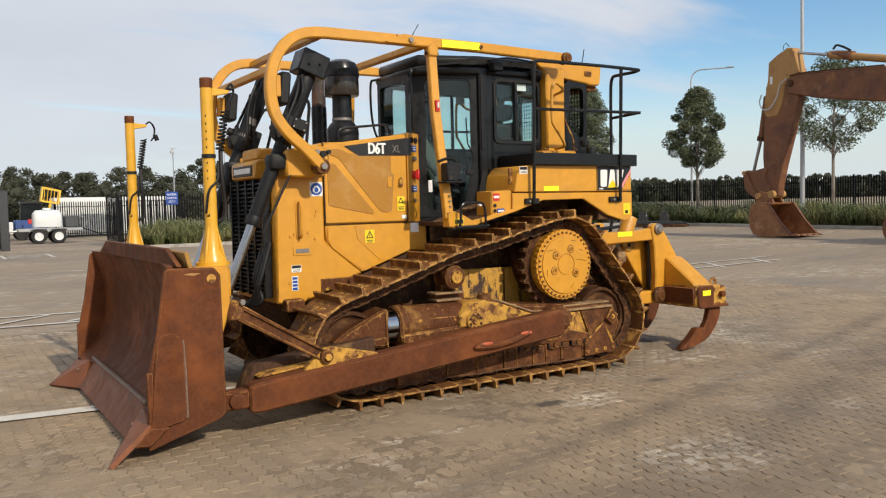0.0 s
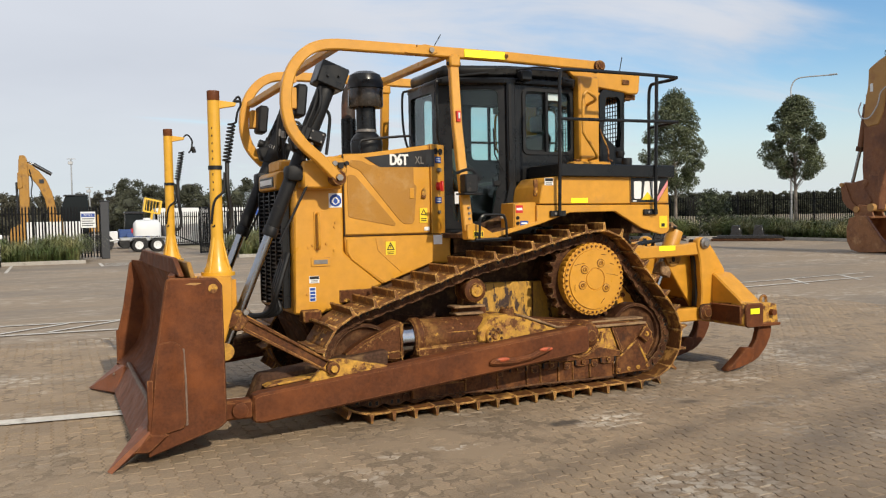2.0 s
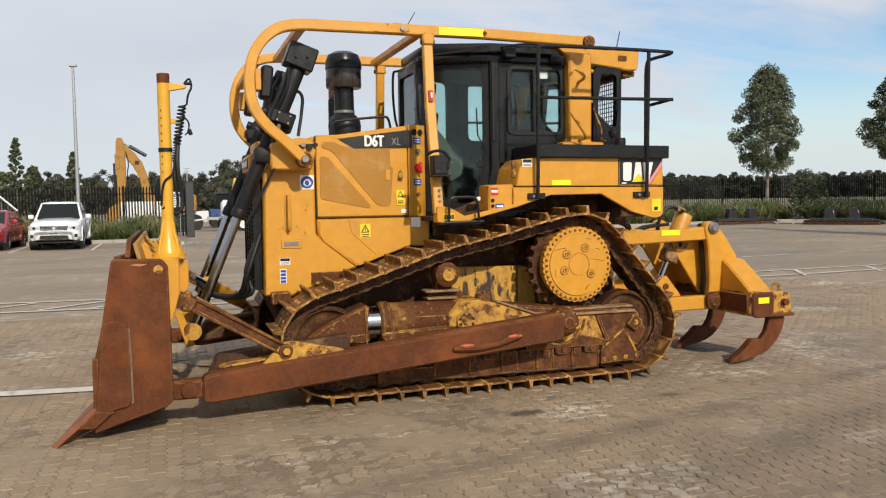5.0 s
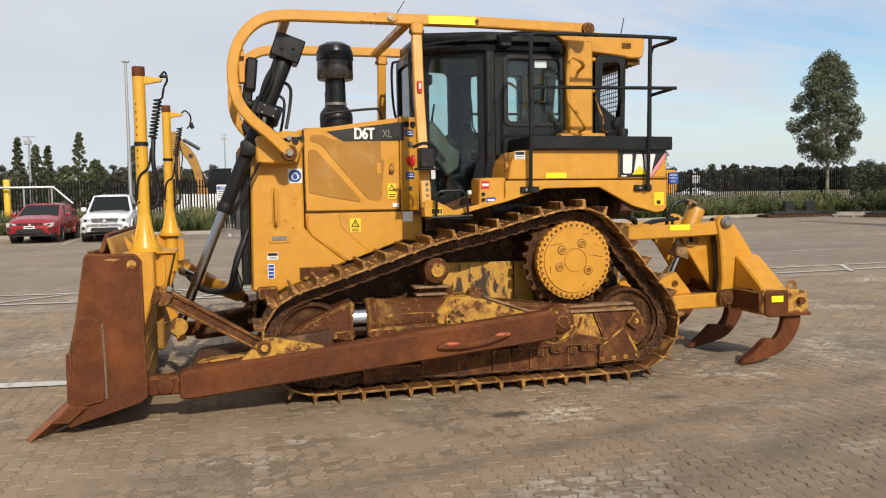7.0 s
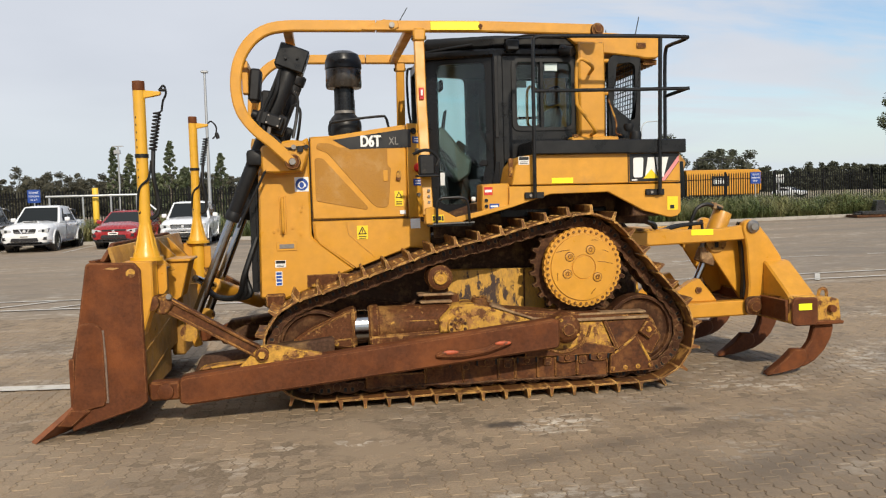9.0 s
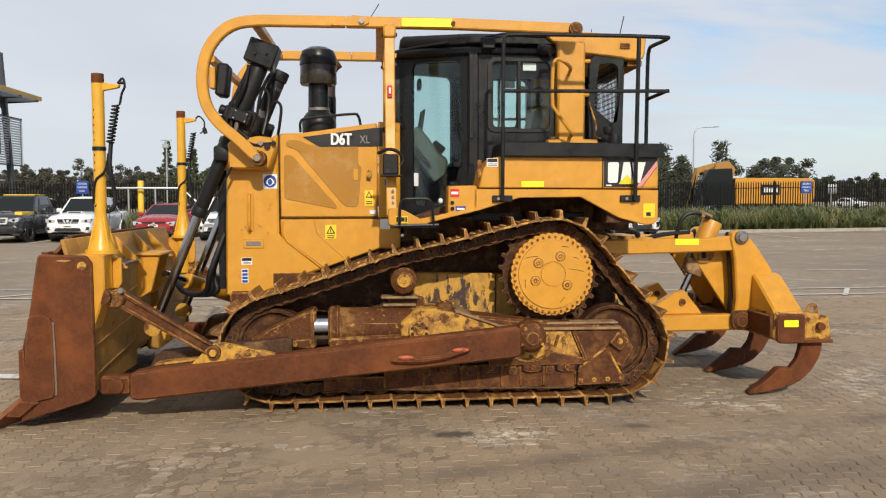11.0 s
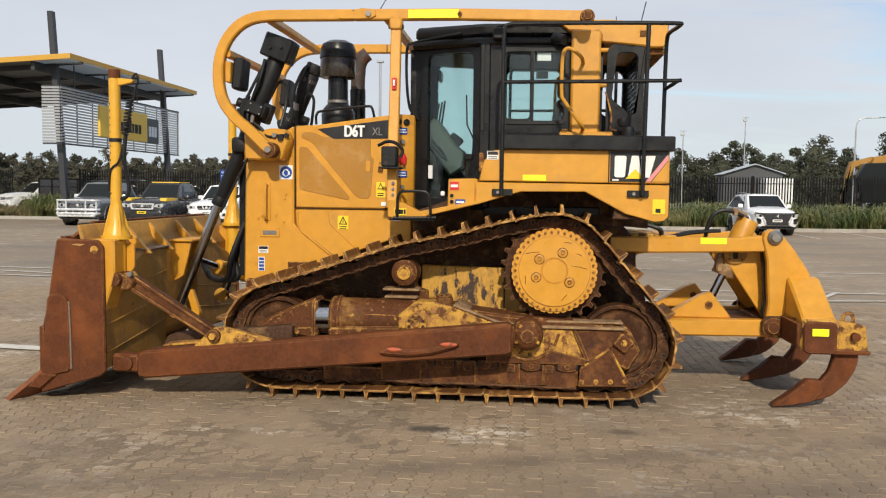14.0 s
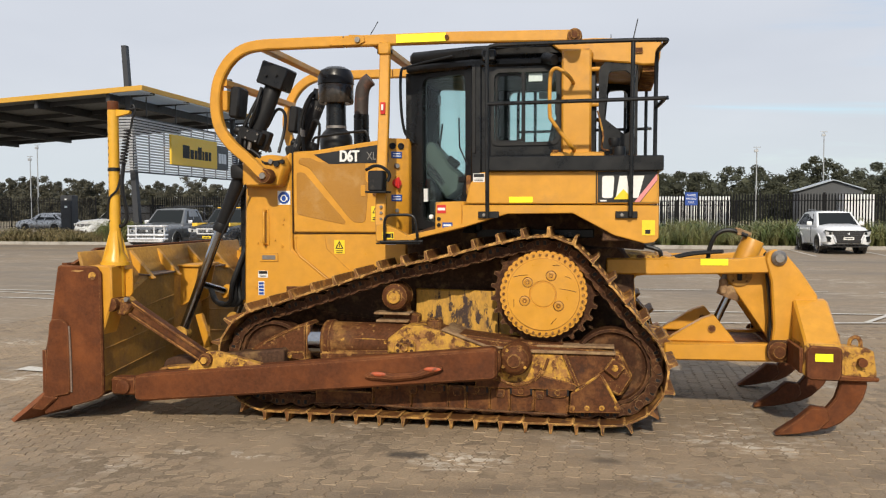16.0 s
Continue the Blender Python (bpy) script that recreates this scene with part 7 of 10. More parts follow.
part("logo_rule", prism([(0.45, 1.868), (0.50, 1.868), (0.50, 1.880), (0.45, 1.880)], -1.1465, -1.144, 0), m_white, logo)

# ---- ripper at the rear ----
RIPPER = Matrix.Translation((-0.03, 0, 0.02))  # the tower and beam as they hang
part("ripper_mount", prism([(0.62, 0.55), (1.05, 0.50), (1.08, 0.66), (0.78, 0.72), (0.74, 1.22), (1.02, 1.27), (0.95, 1.40), (0.62, 1.42)], -0.46, 0.46, 0.02), m_yellow_dirty, D, "yellow ripper mounting at the rear")
for s in (-1, 1):
    up = part("upper_link", prism([(0.50, 1.245), (0.86, 1.24), (1.84, 1.265), (1.88, 1.33), (1.90, 1.42), (1.60, 1.385), (0.50, 1.385)], *yspan(s, 0.40, 0.515), 0.014), m_yellow, D, "yellow upper ripper link")
    part("reflective_tape", box(1.29, 1.515, *yspan(s, 0.514, 0.5185), 1.33, 1.385, 0.0006), m_tape, up, "fluorescent yellow tape")
    low = part("lower_link", prism([(1.00, 0.505), (1.85, 0.515), (1.99, 0.52), (1.99, 0.65), (1.86, 0.665), (1.00, 0.655)], *yspan(s, 0.38, 0.50), 0.014), m_yellow, D, "yellow lower ripper link")
    part("link_gusset", prism([(1.02, 0.66), (1.08, 0.71), (1.32, 0.86), (1.42, 0.895), (1.46, 0.84), (1.56, 0.72), (1.60, 0.66)], *yspan(s, 0.30, 0.42), 0.01), m_yellow, low)
    part("gusset_pin", cyl((1.40, s * 0.29, 0.78), (1.40, s * 0.44, 0.78), 0.032, seg=14), m_frame, low)
    ear = part("tower_plate", prism([(1.84, 1.37), (1.86, 1.425), (1.92, 1.452), (1.99, 1.43), (2.12, 1.27), (2.255, 1.07), (2.28, 0.86), (2.40, 0.66), (2.30, 0.50), (1.98, 0.50), (1.885, 0.56), (1.90, 0.66), (1.915, 0.80), (1.89, 1.18)], *yspan(s, 0.44, 0.53), 0.014), m_yellow, D, "yellow ripper tower plate")
    part("tower_edge", prism([(1.845, 1.40), (1.87, 1.43), (1.90, 1.18), (1.925, 0.80), (1.905, 0.66), (1.885, 0.66), (1.895, 0.9), (1.87, 1.18)], *yspan(s, 0.38, 0.45), 0.008), m_black_dull, ear)
    part("tower_pin", lathe([(0.0, 0.05), (0.036, 0.05), (0.04, 0.04), (0.062, 0.025), (0.065, 0.0)], (1.948, s * 0.53, 1.378), (0, s, 0), 18), m_steel, ear, "steel pin with bolt")
    part("tower_pin", lathe([(0.0, 0.06), (0.05, 0.06), (0.06, 0.045), (0.085, 0.03), (0.09, 0.0)], (1.955, s * 0.53, 0.592), (0, s, 0), 20), m_frame, ear)
    ear.matrix_basis = RIPPER
    part("tower_cast", prism([(s * 0.46, 0.70), (s * 0.46, 1.04), (s * 0.56, 1.03), (s * 0.66, 0.965), (s * 0.94, 0.775), (s * 0.99, 0.735), (s * 0.99, 0.70)], 2.06, 2.33, 0.03, axis="x"), m_yellow, ear, "sloping yellow shoulder between tower and beam")
    part("pivot_lug", prism(rounded([(1.86, 0.51), (2.12, 0.49), (2.12, 0.69), (1.86, 0.69)], 0.07), *yspan(s, 0.525, 0.56), 0.008), m_track, ear, "dark brown pivot lug")
for s in (-1, 1):
    web = part("tower_web", prism([(1.57, 1.29), (1.97, 1.31), (2.04, 0.66), (1.92, 0.645), (1.60, 1.13)], *yspan(s, 0.29, 0.325), 0.008), m_yellow, D, "yellow web plate of the ripper tower")
    web.matrix_basis = RIPPER
    part("web_boss", lathe([(0.105, 0.0), (0.105, 0.02), (0.095, 0.026), (0.06, 0.026), (0.05, 0.014), (0.0, 0.014)], (1.665, s * 0.325, 1.225), (0, s, 0), 24), m_yellow_dull, web)
    part("boss_pin", box(1.645, 1.685, *yspan(s, 0.338, 0.352), 1.17, 1.28, 0.006), m_black_dull, web)
    for k in range(4):
        a = radians(45 + 90 * k)
        c = V(1.665 + 0.08 * math.cos(a), s * 0.35, 1.225 + 0.08 * math.sin(a))
        part("boss_bolt", cyl(c, c + V(0, s * 0.012, 0), 0.012, seg=6), m_frame, web)
part("tower_face", prism([(1.92, 1.25), (1.98, 1.25), (2.1, 0.75), (2.02, 0.72)], -0.45, 0.45, 0.01), m_yellow, D, "yellow face plate of the ripper tower").matrix_basis = RIPPER
beam = part("ripper_beam", prism([(2.04, 0.50), (2.10, 0.46), (2.34, 0.46), (2.36, 0.50), (2.36, 0.70), (2.30, 0.735), (2.06, 0.735)], -1.02, 1.02, 0.02), m_yellow_dirty, D, "wide ripper beam, yellow above and brown below")
beam.matrix_basis = RIPPER
part("beam_face", box(2.02, 2.05, -1.0, 1.0, 0.50, 0.70, 0.008), m_rust, beam)
for y in (-0.92, 0.05, 1.0):
    holder = part("shank_pocket", prism([(2.30, 0.47), (2.575, 0.465), (2.585, 0.50), (2.56, 0.69), (2.45, 0.715), (2.31, 0.72)], y - 0.085, y + 0.085, 0.012), m_yellow_dirty, beam)
    part("pocket_lip", prism([(2.24, 0.455), (2.59, 0.455), (2.60, 0.485), (2.24, 0.50)], y - 0.11, y + 0.11, 0.008), m_rust, holder)
    part("pocket_pin", cyl((2.47, y - 0.14, 0.605), (2.47, y + 0.14, 0.605), 0.035, seg=10), m_rust, holder)
    part("pocket_eye", tube(spline([(2.40, y, 0.70), (2.41, y, 0.765), (2.45, y, 0.785), (2.48, y, 0.76), (2.485, y, 0.70)], 4), 0.016, 7), m_yellow_dirty, holder)
    shank = part("ripper_shank", prism([(2.335, 0.48), (2.525, 0.48), (2.53, 0.40), (2.505, 0.31), (2.44, 0.20), (2.34, 0.105), (2.24, 0.055), (2.18, 0.05), (2.135, 0.10), (2.15, 0.155), (2.24, 0.22), (2.30, 0.30), (2.33, 0.40)], y - 0.042, y + 0.042, 0.012), m_rust, D, "rusty curved ripper shank")
    shank.matrix_basis = RIPPER
    part("tooth", prism([(2.24, 0.22), (2.26, 0.13), (2.18, 0.045), (2.02, 0.01), (1.855, -0.012), (1.86, 0.006), (2.02, 0.125), (2.13, 0.225)], y - 0.055, y + 0.055, 0.012), m_rust, shank, "worn rusty ripper tooth")
for s in (-1,):
    part("beam_guard", prism([(2.06, 0.48), (2.10, 0.455), (2.30, 0.455), (2.325, 0.49), (2.325, 0.70), (2.30, 0.72), (2.09, 0.725), (2.06, 0.68)], -1.045, -1.015, 0.012), m_rust, beam, "brown end cap of the beam")
    part("reflective_tape", box(2.125, 2.255, -1.0515, -1.044, 0.605, 0.665, 0.0006), m_tape, beam, "fluorescent yellow tape")
for y in (-0.22,):
    c0, c1 = V(1.765, y, 1.545), V(1.565, y, 1.06)
    c = part("ripper_cylinder", cyl(c0, c1, 0.095, seg=24, bevel=0.01), m_yellow, D, "yellow ripper lift cylinder")
    part("gland", cyl(c1 + V(0.03, 0, 0.08), c1 - V(0.012, 0, 0.03), 0.103, seg=20, bevel=0.008), m_dust, c, "dirt-caked cylinder gland")
    part("rod", cyl(c1, (1.42, y, 0.74), 0.036, seg=14), m_chrome, c, "polished rod")
    part("port_fitting", box(1.475, 1.545, y - 0.10, y - 0.02, 1.06, 1.20, 0.015), m_dust, c)
    part("port_fitting", cyl((1.50, y - 0.06, 1.18), (1.56, y - 0.06, 1.30), 0.026, seg=8), m_steel, c)
    part("hose", tube(spline([(1.70, y - 0.09, 1.575), (1.55, y - 0.1, 1.625), (1.44, y - 0.1, 1.585), (1.385, y - 0.09, 1.46), (1.36, y - 0.07, 1.36), (1.20, y - 0.05, 1.33)], 5), 0.019, 8), m_rubber, c)
    part("pipe", tube([(1.73, y - 0.06, 1.585), (1.60, y - 0.08, 1.635)], 0.019, 8), m_dust, c)
    part("pipe_clamp", box(1.61, 1.65, y - 0.115, y - 0.045, 1.58, 1.64, 0.006), m_dust, c)
part("cross_tube", box(0.95, 1.10, -0.5, 0.5, 1.26, 1.40, 0.02), m_yellow, D)
for k in range(2):
    part("hose", tube(spline([(0.78, -0.40 + 0.1 * k, 1.50), (0.95, -0.42 + 0.1 * k, 1.45), (1.00, -0.40, 1.38), (1.25, -0.35 + 0.1 * k, 1.42), (1.50, -0.32, 1.44)], 5), 0.018, 8), m_rubber, D)
part("link_deck", box(1.00, 1.88, -0.385, 0.385, 0.585, 0.64, 0.01), m_frame, D, "rusty deck plate between the lower links")
part("cross_tube", box(1.86, 1.98, -0.45, 0.45, 0.53, 0.65, 0.02), m_frame, D)


# ---- parked vehicles: local x across, y from the nose to the tail, z up ----
def loft(sections, bm=None):
    """Closed skin through sections of equal length, each a list of (x, y, z)."""
    one = bmesh.new()
    rows = [[one.verts.new(p) for p in sec] for sec in sections]
    n = len(rows[0])
    for a, b in zip(rows, rows[1:]):
        for i in range(n):
            one.faces.new((a[i], a[(i + 1) % n], b[(i + 1) % n], b[i]))
    one.faces.new(rows[0])
    one.faces.new(rows[-1][::-1])
    return merged(bm, one)


def car(name, label, group, paint, L=5.2, W=1.82, hood=1.08, roof=1.78, ute=True, cab=(1.45, 2.15, 3.35, 3.75), face="plain", bar="", scoop=False, hood_paint=None, trim=None, wheel=0.37, category="car", beltline=1.12, roof_paint=None, rack=False, lower=None):
    """A pickup, hatchback or small SUV. cab: the windscreen's foot and head, the roof's rear and the rear window's foot, along y."""
    t = thing(name, label, category, group=group)
    w = W / 2
    tail = 1.16 if ute else beltline
    lower = lower or m_carblack

    def sec(y, half, z0, z1, crown=0.03):
        d = z1 - z0
        side = [(0.90, z0), (0.975, z0 + 0.10), (1.0, z0 + 0.36 * d), (0.99, z1 - 0.30 * d), (0.955, z1 - 0.09), (0.86, z1 - 0.015), (0.45, z1 + crown)]
        return [(half * k, y, z) for k, z in side] + [(-half * k, y, z) for k, z in side[::-1]]

    part("body", loft([sec(0.0, w * 0.80, 0.50, hood - 0.34, 0.01), sec(0.05, w * 0.90, 0.40, hood - 0.20, 0.02), sec(0.15, w * 0.95, 0.34, hood - 0.11), sec(0.42, w * 0.985, 0.30, hood - 0.05, 0.04), sec(0.9, w, 0.30, hood - 0.01, 0.045), sec(cab[0], w, 0.30, hood + 0.03, 0.045), sec(cab[0] + 0.22, w, 0.30, beltline, 0.02), sec(cab[3], w, 0.30, beltline, 0.0), sec(cab[3] + 0.06, w, 0.32, tail, 0.0), sec(L - 0.35, w, 0.36, tail, 0.0), sec(L - 0.05, w * 0.97, 0.42, tail - 0.02, 0.0), sec(L, w * 0.90, 0.48, tail - 0.10, 0.0)]), paint, t, sharp=42)
    a, b, c, d = cab
    wr, wb, zb, zr = w * 0.74, w * 0.945, beltline - 0.05, roof - 0.035
    mid = (b + c) / 2
    # cabin shell in the body colour: sides lean in, roof slightly crowned
    rings = [[(-wb, a, zb), (-wr, b, zr - 0.03), (-wr * 0.6, b + 0.04, zr + 0.005), (wr * 0.6, b + 0.04, zr + 0.005), (wr, b, zr - 0.03), (wb, a, zb)],
             [(-wb, a + 0.35, zb), (-wr * 1.03, mid, zr), (-wr * 0.6, mid, roof), (wr * 0.6, mid, roof), (wr * 1.03, mid, zr), (wb, a + 0.35, zb)],
             [(-wb, d, zb), (-wr, c, zr - 0.03), (-wr * 0.6, c - 0.03, zr + 0.005), (wr * 0.6, c - 0.03, zr + 0.005), (wr, c, zr - 0.03), (wb, d, zb)]]
    part("cabin", loft(rings), paint, t, sharp=28)
    if roof_paint:
        part("roof", prism([(-wr * 0.9, b + 0.06), (wr * 0.9, b + 0.06), (wr * 0.92, c - 0.06), (-wr * 0.92, c - 0.06)], roof - 0.03, roof + 0.012, 0.01, axis="z"), roof_paint, t)

    def pane(p00, p10, p11, p01, u0, u1, v0, v1, name="window"):
        """A dark pane set on the face with these corners (u along, v up)."""
        q = [Vector(p) for p in (p00, p10, p11, p01)]
        nrm = (q[1] - q[0]).cross(q[3] - q[0]).normalized()
        at = [(q[0] * (1 - u) + q[1] * u) * (1 - v) + (q[3] * (1 - u) + q[2] * u) * v for u, v in ((u0, v0), (u1, v0), (u1, v1), (u0, v1))]
        if nrm.dot((at[0] + at[2]) / 2 - Vector((0, mid, zb))) < 0:
            nrm = -nrm
        one = bmesh.new()
        lo, hi = [one.verts.new(p - nrm * 0.02) for p in at], [one.verts.new(p + nrm * 0.014) for p in at]
        one.faces.new(lo[::-1])
        one.faces.new(hi)
        for i in range(4):
            one.faces.new((lo[i], lo[(i + 1) % 4], hi[(i + 1) % 4], hi[i]))
        return part(name, one, m_carglass, t, "dark glass")

    pane((-wb, a, zb), (wb, a, zb), (wr, b, zr - 0.03), (-wr, b, zr - 0.03), 0.05, 0.95, 0.06, 0.94, "windscreen")
    part("dash_top", box(-wb * 0.8, wb * 0.8, a + 0.06, a + 0.12, zb + 0.055, zb + 0.075, 0.004), m_carblack, t)
    for k in (-1, 1):
        part("wiper", tube([(k * 0.10, a - 0.005, zb + 0.06), (k * 0.10 + 0.42, a + 0.04, zb + 0.11)], 0.008, 5), m_carblack, t)
    pane((wb, d, zb), (-wb, d, zb), (-wr, c, zr - 0.03), (wr, c, zr - 0.03), 0.08, 0.92, 0.15, 0.90, "rear_window")
    for sx in (-1, 1):
        corners = ((sx * wb, a, zb), (sx * wb, d, zb), (sx * wr, c, zr - 0.03), (sx * wr, b, zr - 0.03))
        split = 0.52 if ute else 0.46
        pane(*corners, 0.16, split - 0.015, 0.10, 0.90)
        pane(*corners, split + 0.015, 0.90 if ute else 0.80, 0.10, 0.90)
        if not ute:
            pane(*corners, 0.825, 0.93, 0.14, 0.86)
        part("mirror", box(sx * (w + 0.01), sx * (w + 0.21), a + 0.40, a + 0.50, beltline + 0.0, beltline + 0.16, 0.035, seg=2), m_bright if bar == "bull" else paint, t)
        lampz = hood - 0.30
        lamp = part("headlamp", prism(rounded([(sx * w * 0.50, lampz - 0.06), (sx * w * 0.92, lampz - 0.04), (sx * w * 0.945, lampz + 0.12), (sx * w * 0.56, lampz + 0.07)], 0.03, 3), 0.005, 0.26, 0.02), m_lamp, t, "clear headlamp")
        part("lamp_bowl", cyl((sx * w * 0.74, -0.004, lampz + 0.02), (sx * w * 0.74, 0.02, lampz + 0.02), 0.05, seg=14), m_carglass, lamp)
        part("fog_lamp", cyl((sx * w * 0.76, -0.03, 0.52), (sx * w * 0.76, 0.06, 0.52), 0.05, seg=14), m_lamp, t)
        for y in (0.88, L - 1.10):
            wh = part("wheel", lathe([(wheel * 0.62, 0.0), (wheel * 0.66, 0.02), (wheel * 0.93, 0.02), (wheel, -0.03), (wheel, -0.20), (wheel * 0.9, -0.23), (0, -0.23)], (sx * (w + 0.005), y, wheel), (sx, 0, 0), 26), m_tyre, t, "black tyre")
            rim = part("rim", lathe([(0.0, -0.035), (wheel * 0.14, -0.03), (wheel * 0.17, -0.05), (wheel * 0.54, -0.05), (wheel * 0.60, 0.005), (wheel * 0.64, -0.02)], (sx * (w + 0.007), y, wheel), (sx, 0, 0), 20), m_alloy, wh, "silver rim")
            for k in range(6):
                q = 2 * math.pi * (k + 0.5) / 6
                c0 = V(sx * (w - 0.035), y + wheel * 0.37 * math.cos(q), wheel + wheel * 0.37 * math.sin(q))
                part("rim_gap", cyl(c0, c0 + V(sx * 0.012, 0, 0), wheel * 0.10, seg=8), m_carblack, wh)
            part("wheel_arch", ring([(y + (wheel + 0.11) * math.cos(radians(q)), wheel + (wheel + 0.11) * math.sin(radians(q))) for q in range(-10, 200, 14)] + [(y - wheel - 0.11, 0.30)], [(y + (wheel + 0.045) * math.cos(radians(q)), wheel + (wheel + 0.045) * math.sin(radians(q))) for q in range(-10, 200, 14)] + [(y - wheel - 0.045, 0.30)], sx * (w - 0.12), sx * (w + 0.018), axis="x"), lower if trim else paint, t)
            part("arch_shade", cyl((sx * (w - 0.30), y, wheel + 0.02), (sx * (w + 0.003), y, wheel + 0.02), wheel + 0.06, seg=26), m_carblack, t)
        for k, y in enumerate((a + 0.62, a + 1.55)):
            part("door_handle", box(sx * (w - 0.02), sx * (w + 0.025), y + 0.48, y + 0.66, beltline - 0.17, beltline - 0.13, 0.008), m_bright if ute else paint, t)
            part("door_seam", box(sx * (w - 0.02), sx * (w + 0.004), y + 0.70 * (k + 0.05), y + 0.70 * (k + 0.05) + 0.012, 0.42, beltline - 0.06, 0), m_carblack, t)
        part("sill", box(sx * (w - 0.06), sx * (w + (0.10 if ute else 0.02)), 1.38, L - 1.65, 0.30, 0.36, 0.02), m_carblack, t)
    gz0, gz1 = hood - 0.37, hood - 0.20
    gw = {"chrome": 0.50, "wide": 0.54, "slim": 0.52}.get(face, 0.46)
    grille = part("grille", prism(rounded([(-w * gw * 0.9, gz0), (w * gw * 0.9, gz0), (w * gw, gz1), (-w * gw, gz1)], 0.03, 3), -0.015, 0.10, 0.012), m_carblack, t, "dark grille")
    if face == "chrome":
        o2, i2 = [(-w * 0.50, gz0 - 0.06), (w * 0.50, gz0 - 0.06), (w * 0.54, gz1 + 0.02), (-w * 0.54, gz1 + 0.02)], [(-w * 0.42, gz0 - 0.01), (w * 0.42, gz0 - 0.01), (w * 0.46, gz1 - 0.03), (-w * 0.46, gz1 - 0.03)]
        part("grille_surround", ring(rounded(o2, 0.04, 3), rounded(i2, 0.03, 3), -0.045, 0.02), m_bright, grille, "bright grille surround")
    for k in range(1 if face in ("slim", "vee") else 3):
        part("grille_bar", box(-w * gw * 0.92, w * gw * 0.92, -0.03, 0.0, gz0 + 0.035 + 0.05 * k, gz0 + 0.055 + 0.05 * k, 0.006), m_alloy, grille)
    if face == "vee":
        for sx in (-1, 1):
            part("grille_bar", tube([(sx * w * 0.10, -0.03, gz0 + 0.01), (sx * w * 0.20, -0.03, gz1 - 0.01)], 0.022, 6), m_bright, grille)
    part("badge", cyl((0, -0.045, hood - 0.285), (0, -0.02, hood - 0.285), 0.055, seg=12), m_bright, t)
    bumper = part("bumper", loft([sec(-0.06, w * 0.74, 0.42, 0.66, 0), sec(-0.02, w * 0.90, 0.36, 0.68, 0), sec(0.10, w * 0.98, 0.33, 0.68, 0), sec(0.46, w * 1.0, 0.32, 0.66, 0)]), paint, t, sharp=42)
    part("lower_lip", loft([sec(-0.05, w * 0.72, 0.26, 0.40, 0), sec(0.06, w * 0.94, 0.26, 0.40, 0), sec(0.46, w * 0.98, 0.26, 0.38, 0)]), m_carblack, bumper)
    part("intake", prism(rounded([(-w * 0.56, 0.41), (w * 0.56, 0.41), (w * 0.50, 0.54), (-w * 0.50, 0.54)], 0.03, 3), -0.085, 0.0, 0.012), m_carblack, bumper)
    for sx in (-1, 1):
        part("fog_recess", prism(rounded([(sx * w * 0.66, 0.46), (sx * w * 0.88, 0.46), (sx * w * 0.88, 0.58), (sx * w * 0.66, 0.57)], 0.02, 3), -0.055, 0.06, 0.01), m_carblack, bumper)
    plate = part("number_plate", box(-0.19, 0.19, -0.10, -0.075, 0.54, 0.64, 0.004), m_warn if trim else m_white, t, "plain number plate")
    part("plate_bar", box(-0.14, 0.14, -0.103, -0.098, 0.575, 0.61, 0), m_carblack, plate)
    if scoop:
        part("bonnet_scoop", loft([[(-0.30, 0.72, hood + 0.0), (0.30, 0.72, hood + 0.0), (0.27, 0.74, hood + 0.085), (-0.27, 0.74, hood + 0.085)], [(-0.34, 1.35, hood + 0.02), (0.34, 1.35, hood + 0.02), (0.26, 1.30, hood + 0.06), (-0.26, 1.30, hood + 0.06)]]), paint, t)
        part("scoop_mouth", box(-0.25, 0.25, 0.712, 0.73, hood + 0.03, hood + 0.075, 0.005), m_carblack, t)
    if face == "panel":
        part("face_panel", prism(rounded([(-w * 0.44, 0.44), (w * 0.44, 0.44), (w * 0.58, hood - 0.34), (w * 0.66, hood - 0.17), (-w * 0.66, hood - 0.17), (-w * 0.58, hood - 0.34)], 0.02, 2), -0.09, 0.0, 0.012), m_carblack, t, "large black grille panel")
        for k in range(3):
            part("grille_bar", box(-w * (0.50 + 0.03 * k), w * (0.50 + 0.03 * k), -0.10, -0.085, hood - 0.36 + 0.065 * k, hood - 0.345 + 0.065 * k, 0.004), m_shed, t)
        part("face_badge", cyl((0, -0.105, hood - 0.29), (0, -0.085, hood - 0.29), 0.06, seg=3), m_bright, t)
        for sx in (-1, 1):
            part("lamp_pod", prism(rounded([(sx * w * 0.68, 0.50), (sx * w * 0.88, 0.52), (sx * w * 0.90, hood - 0.37), (sx * w * 0.72, hood - 0.40)], 0.03, 2), -0.06, 0.06, 0.015), m_carglass, t, "dark lamp pod")
            part("bright_strip", prism([(sx * w * 0.48, 0.43), (sx * w * 0.55, 0.43), (sx * w * 0.67, hood - 0.37), (sx * w * 0.62, hood - 0.35)], -0.105, -0.02, 0.008), m_bright, t, "bright trim strip")
            part("lamp_brow", prism([(sx * w * 0.60, hood - 0.24), (sx * w * 0.95, hood - 0.19), (sx * w * 0.95, hood - 0.15), (sx * w * 0.58, hood - 0.18)], -0.035, 0.10, 0.008), m_carglass, t)
